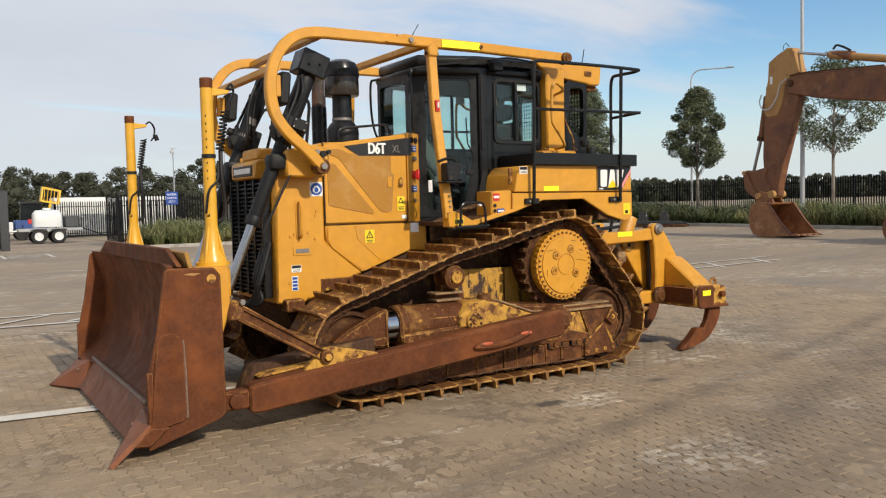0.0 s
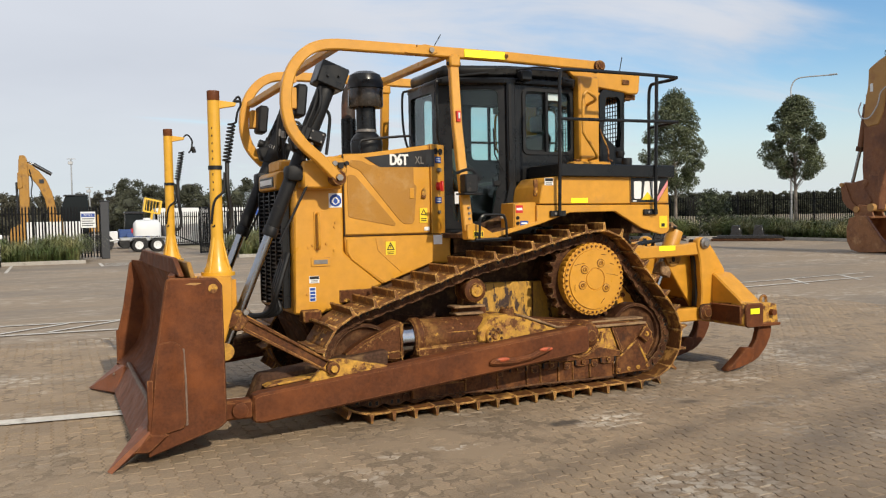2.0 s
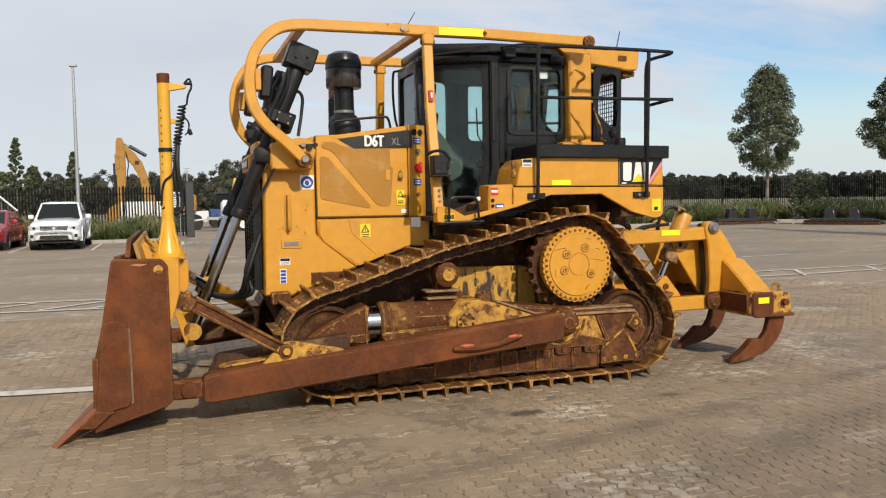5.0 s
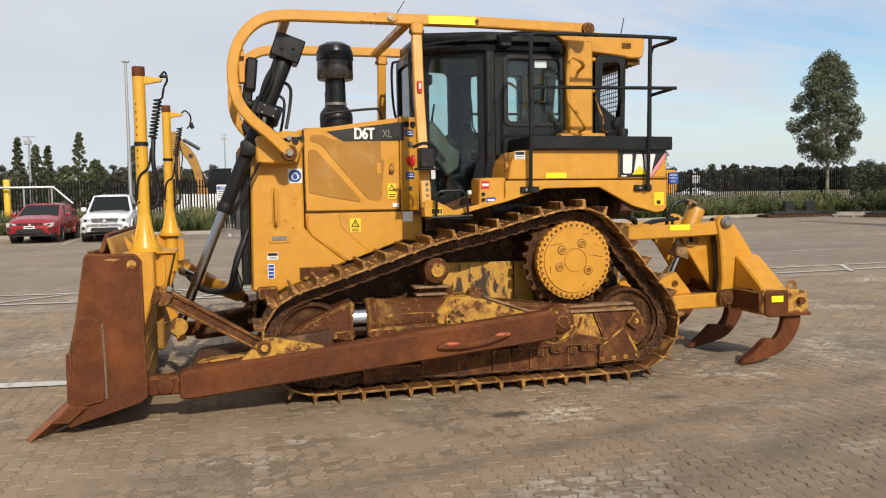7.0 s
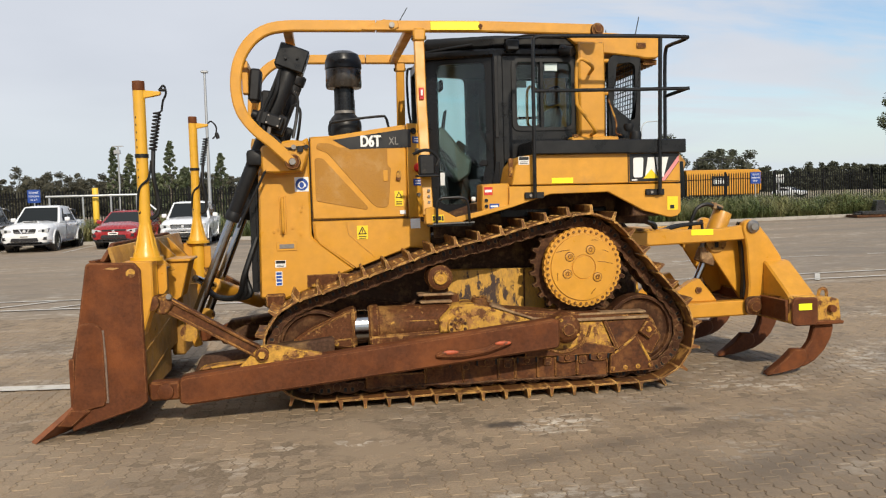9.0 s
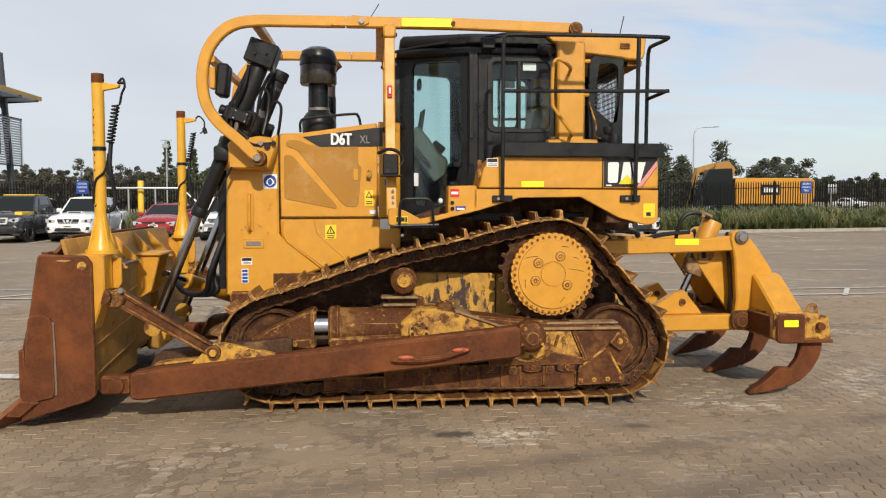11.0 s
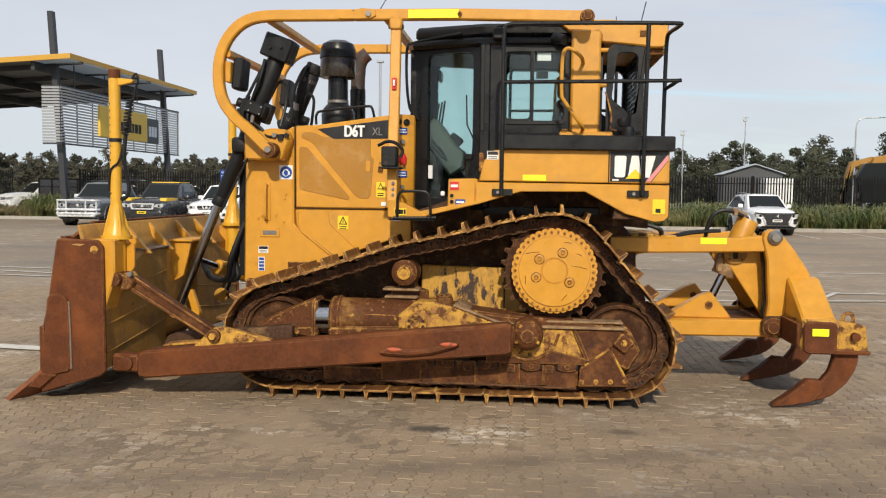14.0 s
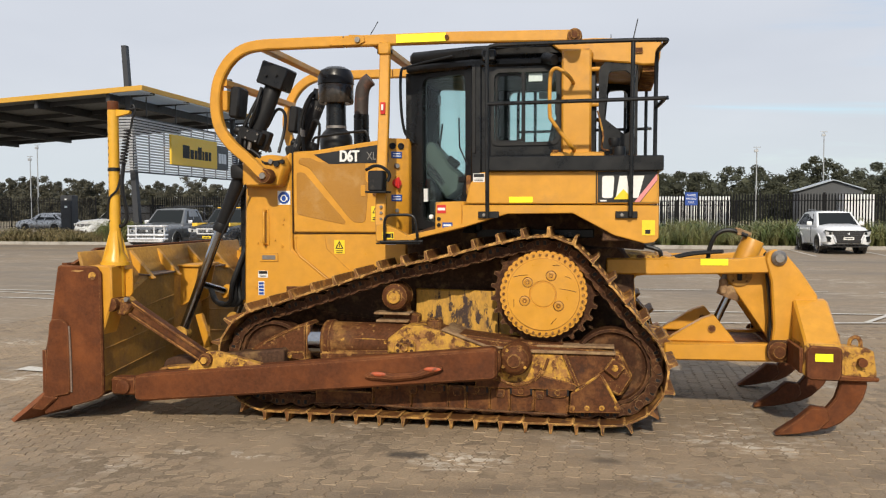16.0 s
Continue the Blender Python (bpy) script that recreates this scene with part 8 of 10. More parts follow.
    if bar == "bull":
        for z in (0.50, 0.66, hood - 0.08):
            part("bull_bar", tube(spline([(-w * 0.95, 0.06, z), (-w * 0.80, -0.14, z), (0, -0.20, z + 0.01), (w * 0.80, -0.14, z), (w * 0.95, 0.06, z)], 5), 0.040 if z > 1 else 0.055, 8), m_bright, t, "bright steel bull bar")
        for x in (-0.44, 0.44, -0.88, 0.88):
            part("bull_bar", tube([(x * w, -0.17 if abs(x) < 0.6 else -0.08, 0.44), (x * w, -0.17 if abs(x) < 0.6 else -0.08, hood - 0.08)], 0.035, 8), m_bright, t, "bright steel bull bar")
        part("bar_pan", box(-w * 0.86, w * 0.86, -0.19, -0.08, 0.36, 0.50, 0.03), m_bright, t, "bright bumper pan")
    if bar == "hoop":
        part("hoop_bar", tube(spline([(-w * 0.72, -0.08, 0.40), (-w * 0.70, -0.16, 0.58), (-w * 0.60, -0.18, 0.67), (0, -0.20, 0.69), (w * 0.60, -0.18, 0.67), (w * 0.70, -0.16, 0.58), (w * 0.72, -0.08, 0.40)], 5), 0.036, 9), m_bright, t, "bright tubular front bar")
    if rack:
        part("rack", box(-w * 0.8, w * 0.8, cab[3] + 0.10, L - 0.3, roof + 0.02, roof + 0.12, 0.03), m_carblack, t, "black tray rack with a roll")
        for sx in (-1, 1):
            for y in (cab[3] + 0.25, L - 0.4):
                part("rack_leg", tube([(sx * w * 0.82, y, tail), (sx * w * 0.8, y, roof + 0.05)], 0.03, 6), m_carblack, t)
        part("roof_bar", box(-wr, wr, mid - 0.3, mid - 0.24, roof + 0.01, roof + 0.06, 0.01), m_carblack, t)
        part("roof_bar", box(-wr, wr, mid + 0.4, mid + 0.46, roof + 0.01, roof + 0.06, 0.01), m_carblack, t)
    if hood_paint:
        for sx in (-1, 1):
            edge = [(sx * w * 0.66, 0.30), (sx * w * 0.93, 0.34), (sx * w * 0.94, cab[0] - 0.05), (sx * w * 0.70, cab[0] - 0.05), (sx * w * 0.48, 0.85)]
            part("hood_stripe", prism(edge, hood - 0.10, hood + 0.034, 0.01, axis="z"), hood_paint, t, "yellow hood stripe")
        part("hood_letters", box(-w * 0.30, w * 0.30, 0.85, 1.0, hood + 0.04, hood + 0.046, 0.002), m_white, t)
    if ute:
        part("tray_well", box(-w * 0.88, w * 0.88, cab[3] + 0.12, L - 0.1, tail + 0.005, tail + 0.03, 0.004), m_carblack, t)
        part("sports_bar", tube(spline([(-w * 0.82, cab[3] + 0.45, tail), (-w * 0.78, cab[3] + 0.18, roof - 0.20), (0, cab[3] + 0.15, roof - 0.18), (w * 0.78, cab[3] + 0.18, roof - 0.20), (w * 0.82, cab[3] + 0.45, tail)], 4), 0.03, 7), m_carblack, t)
    else:
        for sx in (-1, 1):
            part("roof_rail", tube([(sx * wr * 0.9, b + 0.3, roof + 0.03), (sx * wr * 0.9, c - 0.2, roof + 0.03)], 0.016, 6), m_carblack, t)
    return t


def park(ob, x, y, turn=0.0):
    ob.matrix_basis = Matrix.Translation((x, y, ground_z(x, y + 2))) @ Matrix.Rotation(radians(turn), 4, "Z")


ROW = "vehicles parked along the kerb"
park(car("pickup_truck", "grey double-cab pickup with a bright bull bar", ROW, m_cargrey, 5.3, 1.85, 1.12, 1.82, bar="bull", rack=True, face="wide", category="pickup"), -18.55, 24.5, 2)
park(car("pickup_truck", "black and orange-yellow double-cab pickup", ROW, m_carblack, 5.3, 1.86, 1.14, 1.83, face="chrome", hood_paint=m_signyellow, trim=m_signyellow, category="pickup", roof_paint=m_signyellow), -15.75, 24.4)
park(car("pickup_truck", "white double-cab pickup with a bonnet scoop", ROW, m_carwhite, 5.1, 1.80, 1.08, 1.76, face="vee", scoop=True, category="pickup"), -13.30, 25.0)
park(car("hatchback", "red five-door hatchback parked by the kerb", ROW, m_carred, 4.35, 1.76, 0.95, 1.48, False, (0.98, 1.85, 3.2, 4.1), face="slim", beltline=0.95, wheel=0.32), -10.25, 25.6, -4)
park(car("pickup_truck", "white double-cab pickup with a bright front hoop", ROW, m_carwhite, 5.2, 1.80, 1.08, 1.78, face="wide", bar="hoop", category="pickup"), -7.60, 25.2)
park(car("small_suv", "white compact SUV with dark windows", ROW, m_carwhite, 4.3, 1.72, 1.06, 1.64, False, (1.05, 1.75, 3.3, 4.05), face="panel", beltline=1.06, wheel=0.34), 9.45, 25.8, 3)
LANE = "vehicles beyond the fence"
park(car("suv", "white SUV beyond the planting bed", LANE, m_carwhite, 4.7, 1.86, 1.12, 1.78, False, (1.3, 2.0, 3.7, 4.4), beltline=1.12, wheel=0.38), -28.6, 34.6, -32)
park(car("sedan", "silver car on the far lane", LANE, m_alloy, 4.5, 1.80, 0.98, 1.50, False, (1.2, 1.9, 3.3, 4.1), face="slim", beltline=0.98, wheel=0.33), -44.5, 50.5, -90)
park(car("sedan", "white car far beyond the fence", LANE, m_carwhite, 4.5, 1.80, 0.98, 1.50, False, (1.2, 1.9, 3.3, 4.1), face="slim", beltline=0.98, wheel=0.33), 64.4, 100.0, 30)

# painted lines of the yard
def line(pts, width=0.11, label="worn white painted line"):
    bm = bmesh.new()
    pts = [Vector(p) for p in pts]
    for a, b in zip(pts, pts[1:]):
        d = (b - a).normalized()
        n = Vector((-d.y, d.x)) * width / 2
        steps = max(1, int((b - a).length / 3))
        for i in range(steps):
            p, q = a + (b - a) * (i / steps), a + (b - a) * ((i + 1) / steps)
            bm.faces.new([bm.verts.new((*v, ground_z(*v) + 0.012)) for v in (p - n, q - n, q + n, p + n)])
    solid("line_marking", bm, m_line, label, "marking", kind="structure")


for x in (-19.9, -17.1, -14.5, -11.75, -8.95, -6.3, 8.0, 10.6, 13.1, 15.6):
    line([(x, 24.3), (x, KERB_Y - 0.1)])
line([(-6.05, 0.50), (-4.0, 0.27)], 0.21)
line([(-3.4, 0.34), (-2.9, 0.34)], 0.14)
line([(-15.0, 9.0), (-2.4, 8.05)], 0.10)
line([(-15.0, 7.65), (-2.4, 6.75)], 0.10)
line([(-13.5, 8.6), (-9.5, 7.75)], 0.09)
for x in (-8.4, -7.05, -5.74, -4.9, -3.6):
    line([(x, 7.15 - 0.07 * (x + 6)), (x + 1.14, 8.13 - 0.07 * (x + 6))], 0.09)
line([(1.2, 5.75), (5.9, 6.55)], 0.09)
line([(1.2, 7.35), (15.0, 7.75)], 0.09)
line([(5.9, 6.55), (14.2, 6.85)], 0.09)
for x in (4.6, 7.0, 9.3, 11.4, 13.2):
    line([(x, 6.4), (x + 0.75, 7.6)], 0.09)
for x in (1.0, 3.6, 6.2, 8.8, 11.4):
    line([(x, 11.2), (x + 1.6, 11.25)], 0.09)
for i in range(4):
    line([(-3.0 + 0.02 * i, 26.6 + 0.62 * i), (-1.55, 26.6 + 0.62 * i)], 0.16)
line([(-3.1, 26.3), (-3.1, 29.0)], 0.12)
line([(-1.5, 26.3), (-1.5, 29.0)], 0.12)

# stains


# ---- posts, lamps and signs ----
def street_lamp(x, y, h, arm, label, r=0.075, turn=0.0):
    t = thing("street_lamp", label, "street lamp", Matrix.Translation((x, y, ground_z(x, y))) @ Matrix.Rotation(radians(turn), 4, "Z"), group="lamps of the yard")
    part("pole", cyl((0, 0, 0), (0, 0, h), r, r * 0.6, 14), m_galv, t)
    part("base_flange", cyl((0, 0, 0), (0, 0, 0.05), r * 2.2, seg=14), m_galv, t)
    if arm:
        part("arm", tube(spline([(0, 0, h - 0.02), (0.01, 0, h + 0.40), (0.14, 0, h + 0.78), (0.42, 0, h + 1.0), (0.85, 0, h + 1.06), (arm, 0, h + 1.08)], 5), r * 0.5, 8), m_galv, t)
        part("lamp_head", prism([(arm - 0.05, h + 1.04), (arm + 0.5, h + 1.07), (arm + 0.45, h + 1.14), (arm, h + 1.14)], -0.13, 0.13, 0.03), m_galv, t)
    else:
        part("lamp_head", box(-0.16, 0.16, -0.12, 0.12, h, h + 0.10, 0.02), m_galv, t)
    return t


street_lamp(30.3, 17.5, 12.5, 0, "tall grey steel light pole in the grass bed", 0.115)
street_lamp(37.78, 31.0, 8.7, 2.2, "curved-arm street lamp behind a tree", 0.085, -46)
street_lamp(-7.35, 31.7, 7.6, 0, "tall grey light pole behind the parked pickup", 0.09)
street_lamp(25.6, 62.0, 6.5, 1.7, "curved-arm street lamp behind the fence", 0.09, 0)
for x, y, h in ((-13.2, 40.0, 4.9), (-3.37, 62.0, 6.6), (13.1, 67.2, 7.0), (21.1, 78.4, 9.1), (-58.5, 70.0, 7.4), (-56.9, 69.0, 8.5), (-2.0, 66.0, 4.6)):
    t = thing("camera_mast", "slim pale mast with a small camera head", "mast", Matrix.Translation((x, y, ground_z(x, y))), group="slim masts beyond the fence")
    part("pole", cyl((0, 0, 0), (0, 0, h), 0.07, 0.045, 10), m_galv, t)
    part("camera_head", box(-0.22, 0.12, -0.09, 0.09, h - 0.45, h - 0.22, 0.02), m_galv, t)
    part("cross_arm", box(-0.30, 0.30, -0.03, 0.03, h - 0.06, h, 0.01), m_galv, t)


def parking_sign(x, y):
    z = ground_z(x, y)
    t = thing("parking_sign", "blue reverse parking sign on a thin post", "sign", Matrix.Translation((x, y, z)), group="blue parking signs")
    part("post", cyl((0, 0.03, 0), (0, 0.03, 2.55 - z), 0.03, seg=10), m_galv, t)
    plate = part("sign_plate", box(-0.285, 0.285, -0.012, 0.008, 2.05 - z, 2.66 - z, 0.006), m_blue, t)
    for k, word in enumerate(("REVERSE", "PARKING", "ONLY")):
        lettering("sign_word", word, 0.13, m_white, plate, Matrix.Translation((0, -0.014, 2.52 - z - 0.165 * k)) @ NEAR, "white sign lettering", 0.85)


for x in (4.45, 20.25, -15.4):
    parking_sign(x, FENCE_Y - 0.15)
t = thing("notice_sign", "white notice board with a blue heading on the fence", "sign", Matrix.Translation((-3.34, FENCE_Y - 0.12, ground_z(0, 33))) @ Matrix.Diagonal((0.64, 1.0, 1.0, 1.0)))
part("board", box(-0.48, 0.48, -0.012, 0.012, 1.42, 2.14, 0.006), m_panelwhite, t)
part("heading", box(-0.44, 0.44, -0.018, -0.01, 1.90, 2.06, 0.002), m_blue, t)
lettering("heading_word", "NOTICE", 0.15, m_white, t, Matrix.Translation((0, -0.021, 1.98)) @ NEAR, "white lettering")
for k in range(4):
    part("print_bar", box(-0.40, 0.40 - 0.1 * (k % 2), -0.016, -0.01, 1.80 - 0.10 * k, 1.84 - 0.10 * k, 0.001), m_canopysteel, t)
part("leg", box(-0.40, -0.36, 0.01, 0.04, 0, 1.4, 0.004), m_galv, t)
part("leg", box(0.36, 0.40, 0.01, 0.04, 0, 1.4, 0.004), m_galv, t)
t = thing("notice_sign", "small white sign behind the fence", "sign", Matrix.Translation((21.95, FENCE_Y + 0.5, ground_z(22, 33))))
part("board", box(-0.26, 0.26, -0.01, 0.01, 1.75, 2.22, 0.004), m_panelwhite, t)
part("post", cyl((0, 0.03, 0), (0, 0.03, 2.2), 0.025, seg=8), m_galv, t)

# gate: a black leaf standing open, and its dark pier
gz = ground_z(0, 33)
t = thing("gate", "black steel gate leaf standing open", "gate", Matrix.Translation((GATE[1] - 0.15, FENCE_Y, gz)) @ Matrix.Rotation(radians(60), 4, "Z"))
part("gate_frame", ring([(0, 0.1), (2.0, 0.1), (2.0, 2.3), (0, 2.3)], [(0.06, 0.16), (1.94, 0.16), (1.94, 2.24), (0.06, 2.24)], -0.03, 0.03), m_fence, t)
for i in range(17):
    part("bar", box(0.11 + i * 0.11, 0.135 + i * 0.11, -0.012, 0.012, 0.12, 2.28, 0), m_fence, t)
part("lock_box", box(0.9, 1.1, -0.05, 0.05, 1.25, 1.4, 0.01), m_fence, t)
t = thing("gate_pier", "dark solid gate pier beside the opening", "pier", Matrix.Translation((GATE[0] - 0.1, FENCE_Y, gz)))
part("pier", box(-0.42, -0.06, -0.12, 0.12, 0, 2.60, 0.02), m_canopysteel, t)
part("pier_cap", box(-0.45, -0.03, -0.15, 0.15, 2.60, 2.64, 0.01), m_canopysteel, t)

# dark storage cage beside the end of the fence
t = thing("storage_cage", "dark mesh storage cage beside the fence end", "cage", Matrix.Translation((-24.5, 33.9, ground_z(-24, 34))))
part("cage_box", box(-1.05, 1.05, -0.7, 0.7, 0.10, 1.90, 0.02), m_carblack, t)
part("cage_lid", box(-1.08, 1.08, -0.73, 0.73, 1.90, 1.96, 0.01), m_fence, t)
for k in range(4):
    part("cage_post", box(-1.07 + 0.70 * k, -1.01 + 0.70 * k, -0.74, -0.69, 0.0, 1.90, 0.006), m_fence, t)
for z in (0.5, 1.0, 1.5):
    part("cage_rail", box(-1.06, 1.06, -0.735, -0.70, z, z + 0.04, 0.004), m_fence, t)

# low barrier, yellow post, black cabinet
t = thing("boom_barrier", "grey pipe barrier behind the parked cars", "barrier", Matrix.Translation((0, 0, ground_z(-10, 32))))
part("top_pipe", tube([(-14.6, 31.9, 2.12), (-10.58, 31.9, 2.12), (-9.80, 31.9, 1.38)], 0.055, 8), m_galv, t)
for x in (-14.45, -13.0, -11.78, -10.65):
    part("post", cyl((x, 31.9, 0), (x, 31.9, 2.12), 0.045, seg=10), m_galv, t)
t = thing("bollard", "tall yellow steel bollard", "bollard", Matrix.Translation((-12.55, 32.3, ground_z(-10, 32))))
part("post", cyl((0, 0, 0), (0, 0, 2.48), 0.14, seg=18, bevel=0.02), m_signyellow, t)
t = thing("switch_cabinet", "black steel cabinet near the far lane", "cabinet", Matrix.Translation((-40.05, 50.0, ground_z(-38, 50))))
part("body", box(-0.48, 0.48, -0.4, 0.4, 0, 2.85, 0.03), m_canopysteel, t)
part("door", box(-0.42, 0.42, -0.415, -0.40, 0.15, 2.72, 0.008), m_canopysteel, t)
part("label_plate", box(-0.14, 0.12, -0.422, -0.412, 1.9, 2.05, 0.002), m_panelwhite, t)
part("label_plate", box(-0.10, 0.08, -0.422, -0.412, 2.5, 2.6, 0.002), m_panelwhite, t)
t = thing("low_wall", "dark grey bin enclosure beside the parked pickup", "enclosure", Matrix.Translation((-20.9, 31.0, ground_z(-21, 31))))
part("panel", box(-1.2, 0.9, -0.05, 0.05, 0, 1.5, 0.02), m_canopysteel, t)
part("panel", box(-1.2, -1.1, -0.05, 1.6, 0, 1.5, 0.02), m_canopysteel, t)

# ---- canopy shelter with louvred sign screen ----
t = thing("canopy", "steel canopy with yellow roof edge and louvred sign screen", "canopy")
CAN_X, CAN_Y0, CAN_Y1 = -21.1, 28.6, 43.25


def roof_z(x):
    return 7.62 + (x - CAN_X) * 0.055


def roof_slab(x0, x1, lo, hi, y0, y1):
    return prism([(x0, roof_z(x0) + lo), (x1, roof_z(x1) + lo), (x1, roof_z(x1) + hi), (x0, roof_z(x0) + hi)], y0, y1, 0.008)


part("roof_sheet", roof_slab(-44, -23.1, 0.0, 0.08, CAN_Y0 + 0.08, CAN_Y1), m_roofsheet, t, "grey roof sheet")
part("light_sheet", roof_slab(-23.1, CAN_X - 0.05, 0.0, 0.05, CAN_Y0 + 0.08, CAN_Y1), m_skylight, t, "pale translucent corrugated sheet")
part("fascia", roof_slab(-44, CAN_X, -0.06, 0.18, CAN_Y0, CAN_Y0 + 0.08), m_fascia, t, "yellow roof edge")
part("fascia", box(CAN_X - 0.06, CAN_X, CAN_Y0 + 0.08, CAN_Y1, 7.56, 7.80, 0.01), m_fascia, t, "yellow roof edge")
for x in (-23.1, -27.0, -31.0, -35.0, -39.0):
    part("roof_beam", box(x - 0.10, x + 0.10, CAN_Y0 + 0.3, CAN_Y1 - 0.2, roof_z(x) - 0.42, roof_z(x) - 0.02, 0.01), m_canopysteel, t)
for y in (29.9, 33.4, 37.0, 40.7, 43.0):
    part("purlin", roof_slab(-44, -23.1, -0.24, -0.005, y - 0.05, y + 0.05), m_canopysteel, t)
    part("outrigger", roof_slab(-23.1, CAN_X - 0.1, -0.13, -0.005, y - 0.04, y + 0.04), m_canopysteel, t)
for i in range(48):
    part("sheet_rib", box(-23.0, CAN_X - 0.08, CAN_Y0 + 0.2 + i * 0.30, CAN_Y0 + 0.25 + i * 0.30, 7.50, 7.53, 0, m=None), m_skylight, t)
for x, y in ((-22.13, 29.9), (-21.72, 40.7)):
    part("raking_post", prism([(x - 0.15, -0.2), (x + 0.15, -0.2), (x - 0.49, 9.95), (x - 0.75, 9.95)], y - 0.14, y + 0.14, 0.01), m_canopysteel, t, "raking charcoal post")
for z in (3.74, 6.40):
    part("screen_rail", box(-21.98, -21.92, 29.2, 42.4, z - 0.04, z + 0.04, 0.005), m_canopysteel, t)
    part("screen_rail", box(-22.85, -21.98, 29.17, 29.23, z - 0.04, z + 0.04, 0.005), m_canopysteel, t)
slat_me = finish("slat", box(-0.012, 0.012, -6.6, 6.6, -0.040, 0.040, 0.003, m=Matrix.Rotation(radians(24), 4, "Y")), m_louvre)
end_me = finish("slat", box(-0.44, 0.44, -0.012, 0.012, -0.046, 0.046, 0.003, m=Matrix.Rotation(radians(24), 4, "X")), m_louvre)
for i in range(19):
    for me, at in ((slat_me, (-21.93, 35.8, 3.86 + i * 0.137)), (end_me, (-22.42, 29.18, 3.86 + i * 0.137))):
        o = new("slat", me)
        o.parent = t
        o.matrix_basis = Matrix.Translation(at)
for y in np.linspace(29.25, 42.35, 10):
    part("screen_bar", box(-22.02, -21.98, y - 0.035, y + 0.035, 3.72, 6.42, 0.004), m_canopysteel, t)
for y in (30.5, 33.4, 37.0, 40.0):
    part("hanger", box(-22.02, -21.98, y - 0.03, y + 0.03, 6.4, 7.55, 0.004), m_canopysteel, t)
part("sign_panel", box(-21.90, -21.78, 32.5, 37.75, 4.28, 5.84, 0.01), m_signyellow, t, "yellow sign panel with dark blocks")
part("sign_panel", box(-21.90, -21.80, 37.77, 39.25, 4.26, 5.66, 0.01), m_signgrey, t, "charcoal sign panel with pale blocks")
for y0, y1, z0, z1 in ((33.70, 34.45, 4.68, 5.38), (34.53, 34.93, 4.68, 5.18), (35.01, 35.35, 4.68, 5.18), (35.40, 35.85, 4.68, 5.38), (35.92, 36.15, 4.68, 5.18), (36.22, 36.60, 4.68, 5.18), (36.67, 36.98, 4.68, 5.18)):
    part("sign_block", box(-21.785, -21.77, y0, y1, z0, z1, 0.004), m_black_dull, t)
for y0 in (37.98, 38.33, 38.68):
    part("sign_block", box(-21.805, -21.79, y0, y0 + 0.29, 4.62, 5.20, 0.004), m_panelwhite, t)

# ---- buildings and stores beyond the fence ----
def container(x0, x1, y, z1, label, depth=2.4):
    zg = ground_z((x0 + x1) / 2, y)
    t = thing("site_container", label, "container", Matrix.Translation((0, 0, zg)), group="white site containers")
    part("wall", box(x0, x1, y, y + depth, 0.15, z1 - zg, 0.02), m_panelwhite, t)
    n = int((x1 - x0) / 0.3)
    for i in range(n):
        x = x0 + (x1 - x0) * (i + 0.5) / n
        part("rib", box(x - 0.06, x + 0.06, y - 0.03, y + 0.01, 0.25, z1 - zg - 0.1, 0.008), m_panelwhite, t)
    part("skid", box(x0, x1, y + 0.1, y + 0.3, 0, 0.15, 0.01), m_canopysteel, t)


container(1.4, 8.6, 50.0, 2.75, "long white ribbed site container")
container(17.7, 19.8, 58.0, 2.98, "white container beside the shed")
t = thing("concrete_blocks", "stack of white concrete barrier blocks", "barrier blocks", Matrix.Translation((0, 0, ground_z(-5, 40))))
for i in range(3):
    part("block", box(-6.0 + i * 0.86, -5.18 + i * 0.86, 39.6, 40.2, 0.8, 1.72, 0.04), m_panelwhite, t)
for i in range(3):
    part("block", box(-6.2 + i * 0.95, -5.28 + i * 0.95, 39.5, 40.3, 0.0, 0.79, 0.04), m_panelwhite, t)
t = thing("shed", "dark grey gabled shed with a pale metal roof", "shed", Matrix.Translation((-1.3, 0, ground_z(19, 60))))
part("wall", prism([(16.3, 0), (20.85, 0), (20.85, 3.05), (18.7, 3.75), (16.3, 3.0)], 60, 62.2, 0.02), m_shed, t)
for s, (a, b) in enumerate((((16.1, 2.98), (18.7, 3.80)), ((18.7, 3.80), (21.0, 3.06)))):
    part("roof", prism([a, b, (b[0], b[1] + 0.07), (a[0], a[1] + 0.07)], 59.7, 62.5, 0.01), m_roof, t, "pale metal roof")
part("door", box(17.2, 18.2, 59.95, 60.0, 0, 2.1, 0.01), m_shed, t)

# trailer with tank beyond the gate
t = thing("tank_trailer", "white water tank trailer with four wheels", "trailer", Matrix.Translation((-0.10, 40.7, ground_z(0.6, 41))) @ Matrix.Diagonal((1.1, 1.1, 1.1, 1.0)))
part("tank", loft([[(-0.62 + q, y, z) for y, z in ((-0.50 * k, 0.78), (0.50 * k, 0.78), (0.56 * k, 1.1), (0.5 * k, 0.78 + 0.72 * h), (0, 0.78 + 0.82 * h), (-0.5 * k, 0.78 + 0.72 * h), (-0.56 * k, 1.1))] for q, k, h in ((0, 0.75, 0.8), (0.12, 0.98, 0.98), (0.62, 1.0, 1.0), (1.12, 0.98, 0.98), (1.24, 0.75, 0.8))]), m_panelwhite, t, sharp=60)
part("tank_lid", cyl((0, 0, 1.58), (0, 0, 1.68), 0.18, seg=16), m_panelwhite, t)
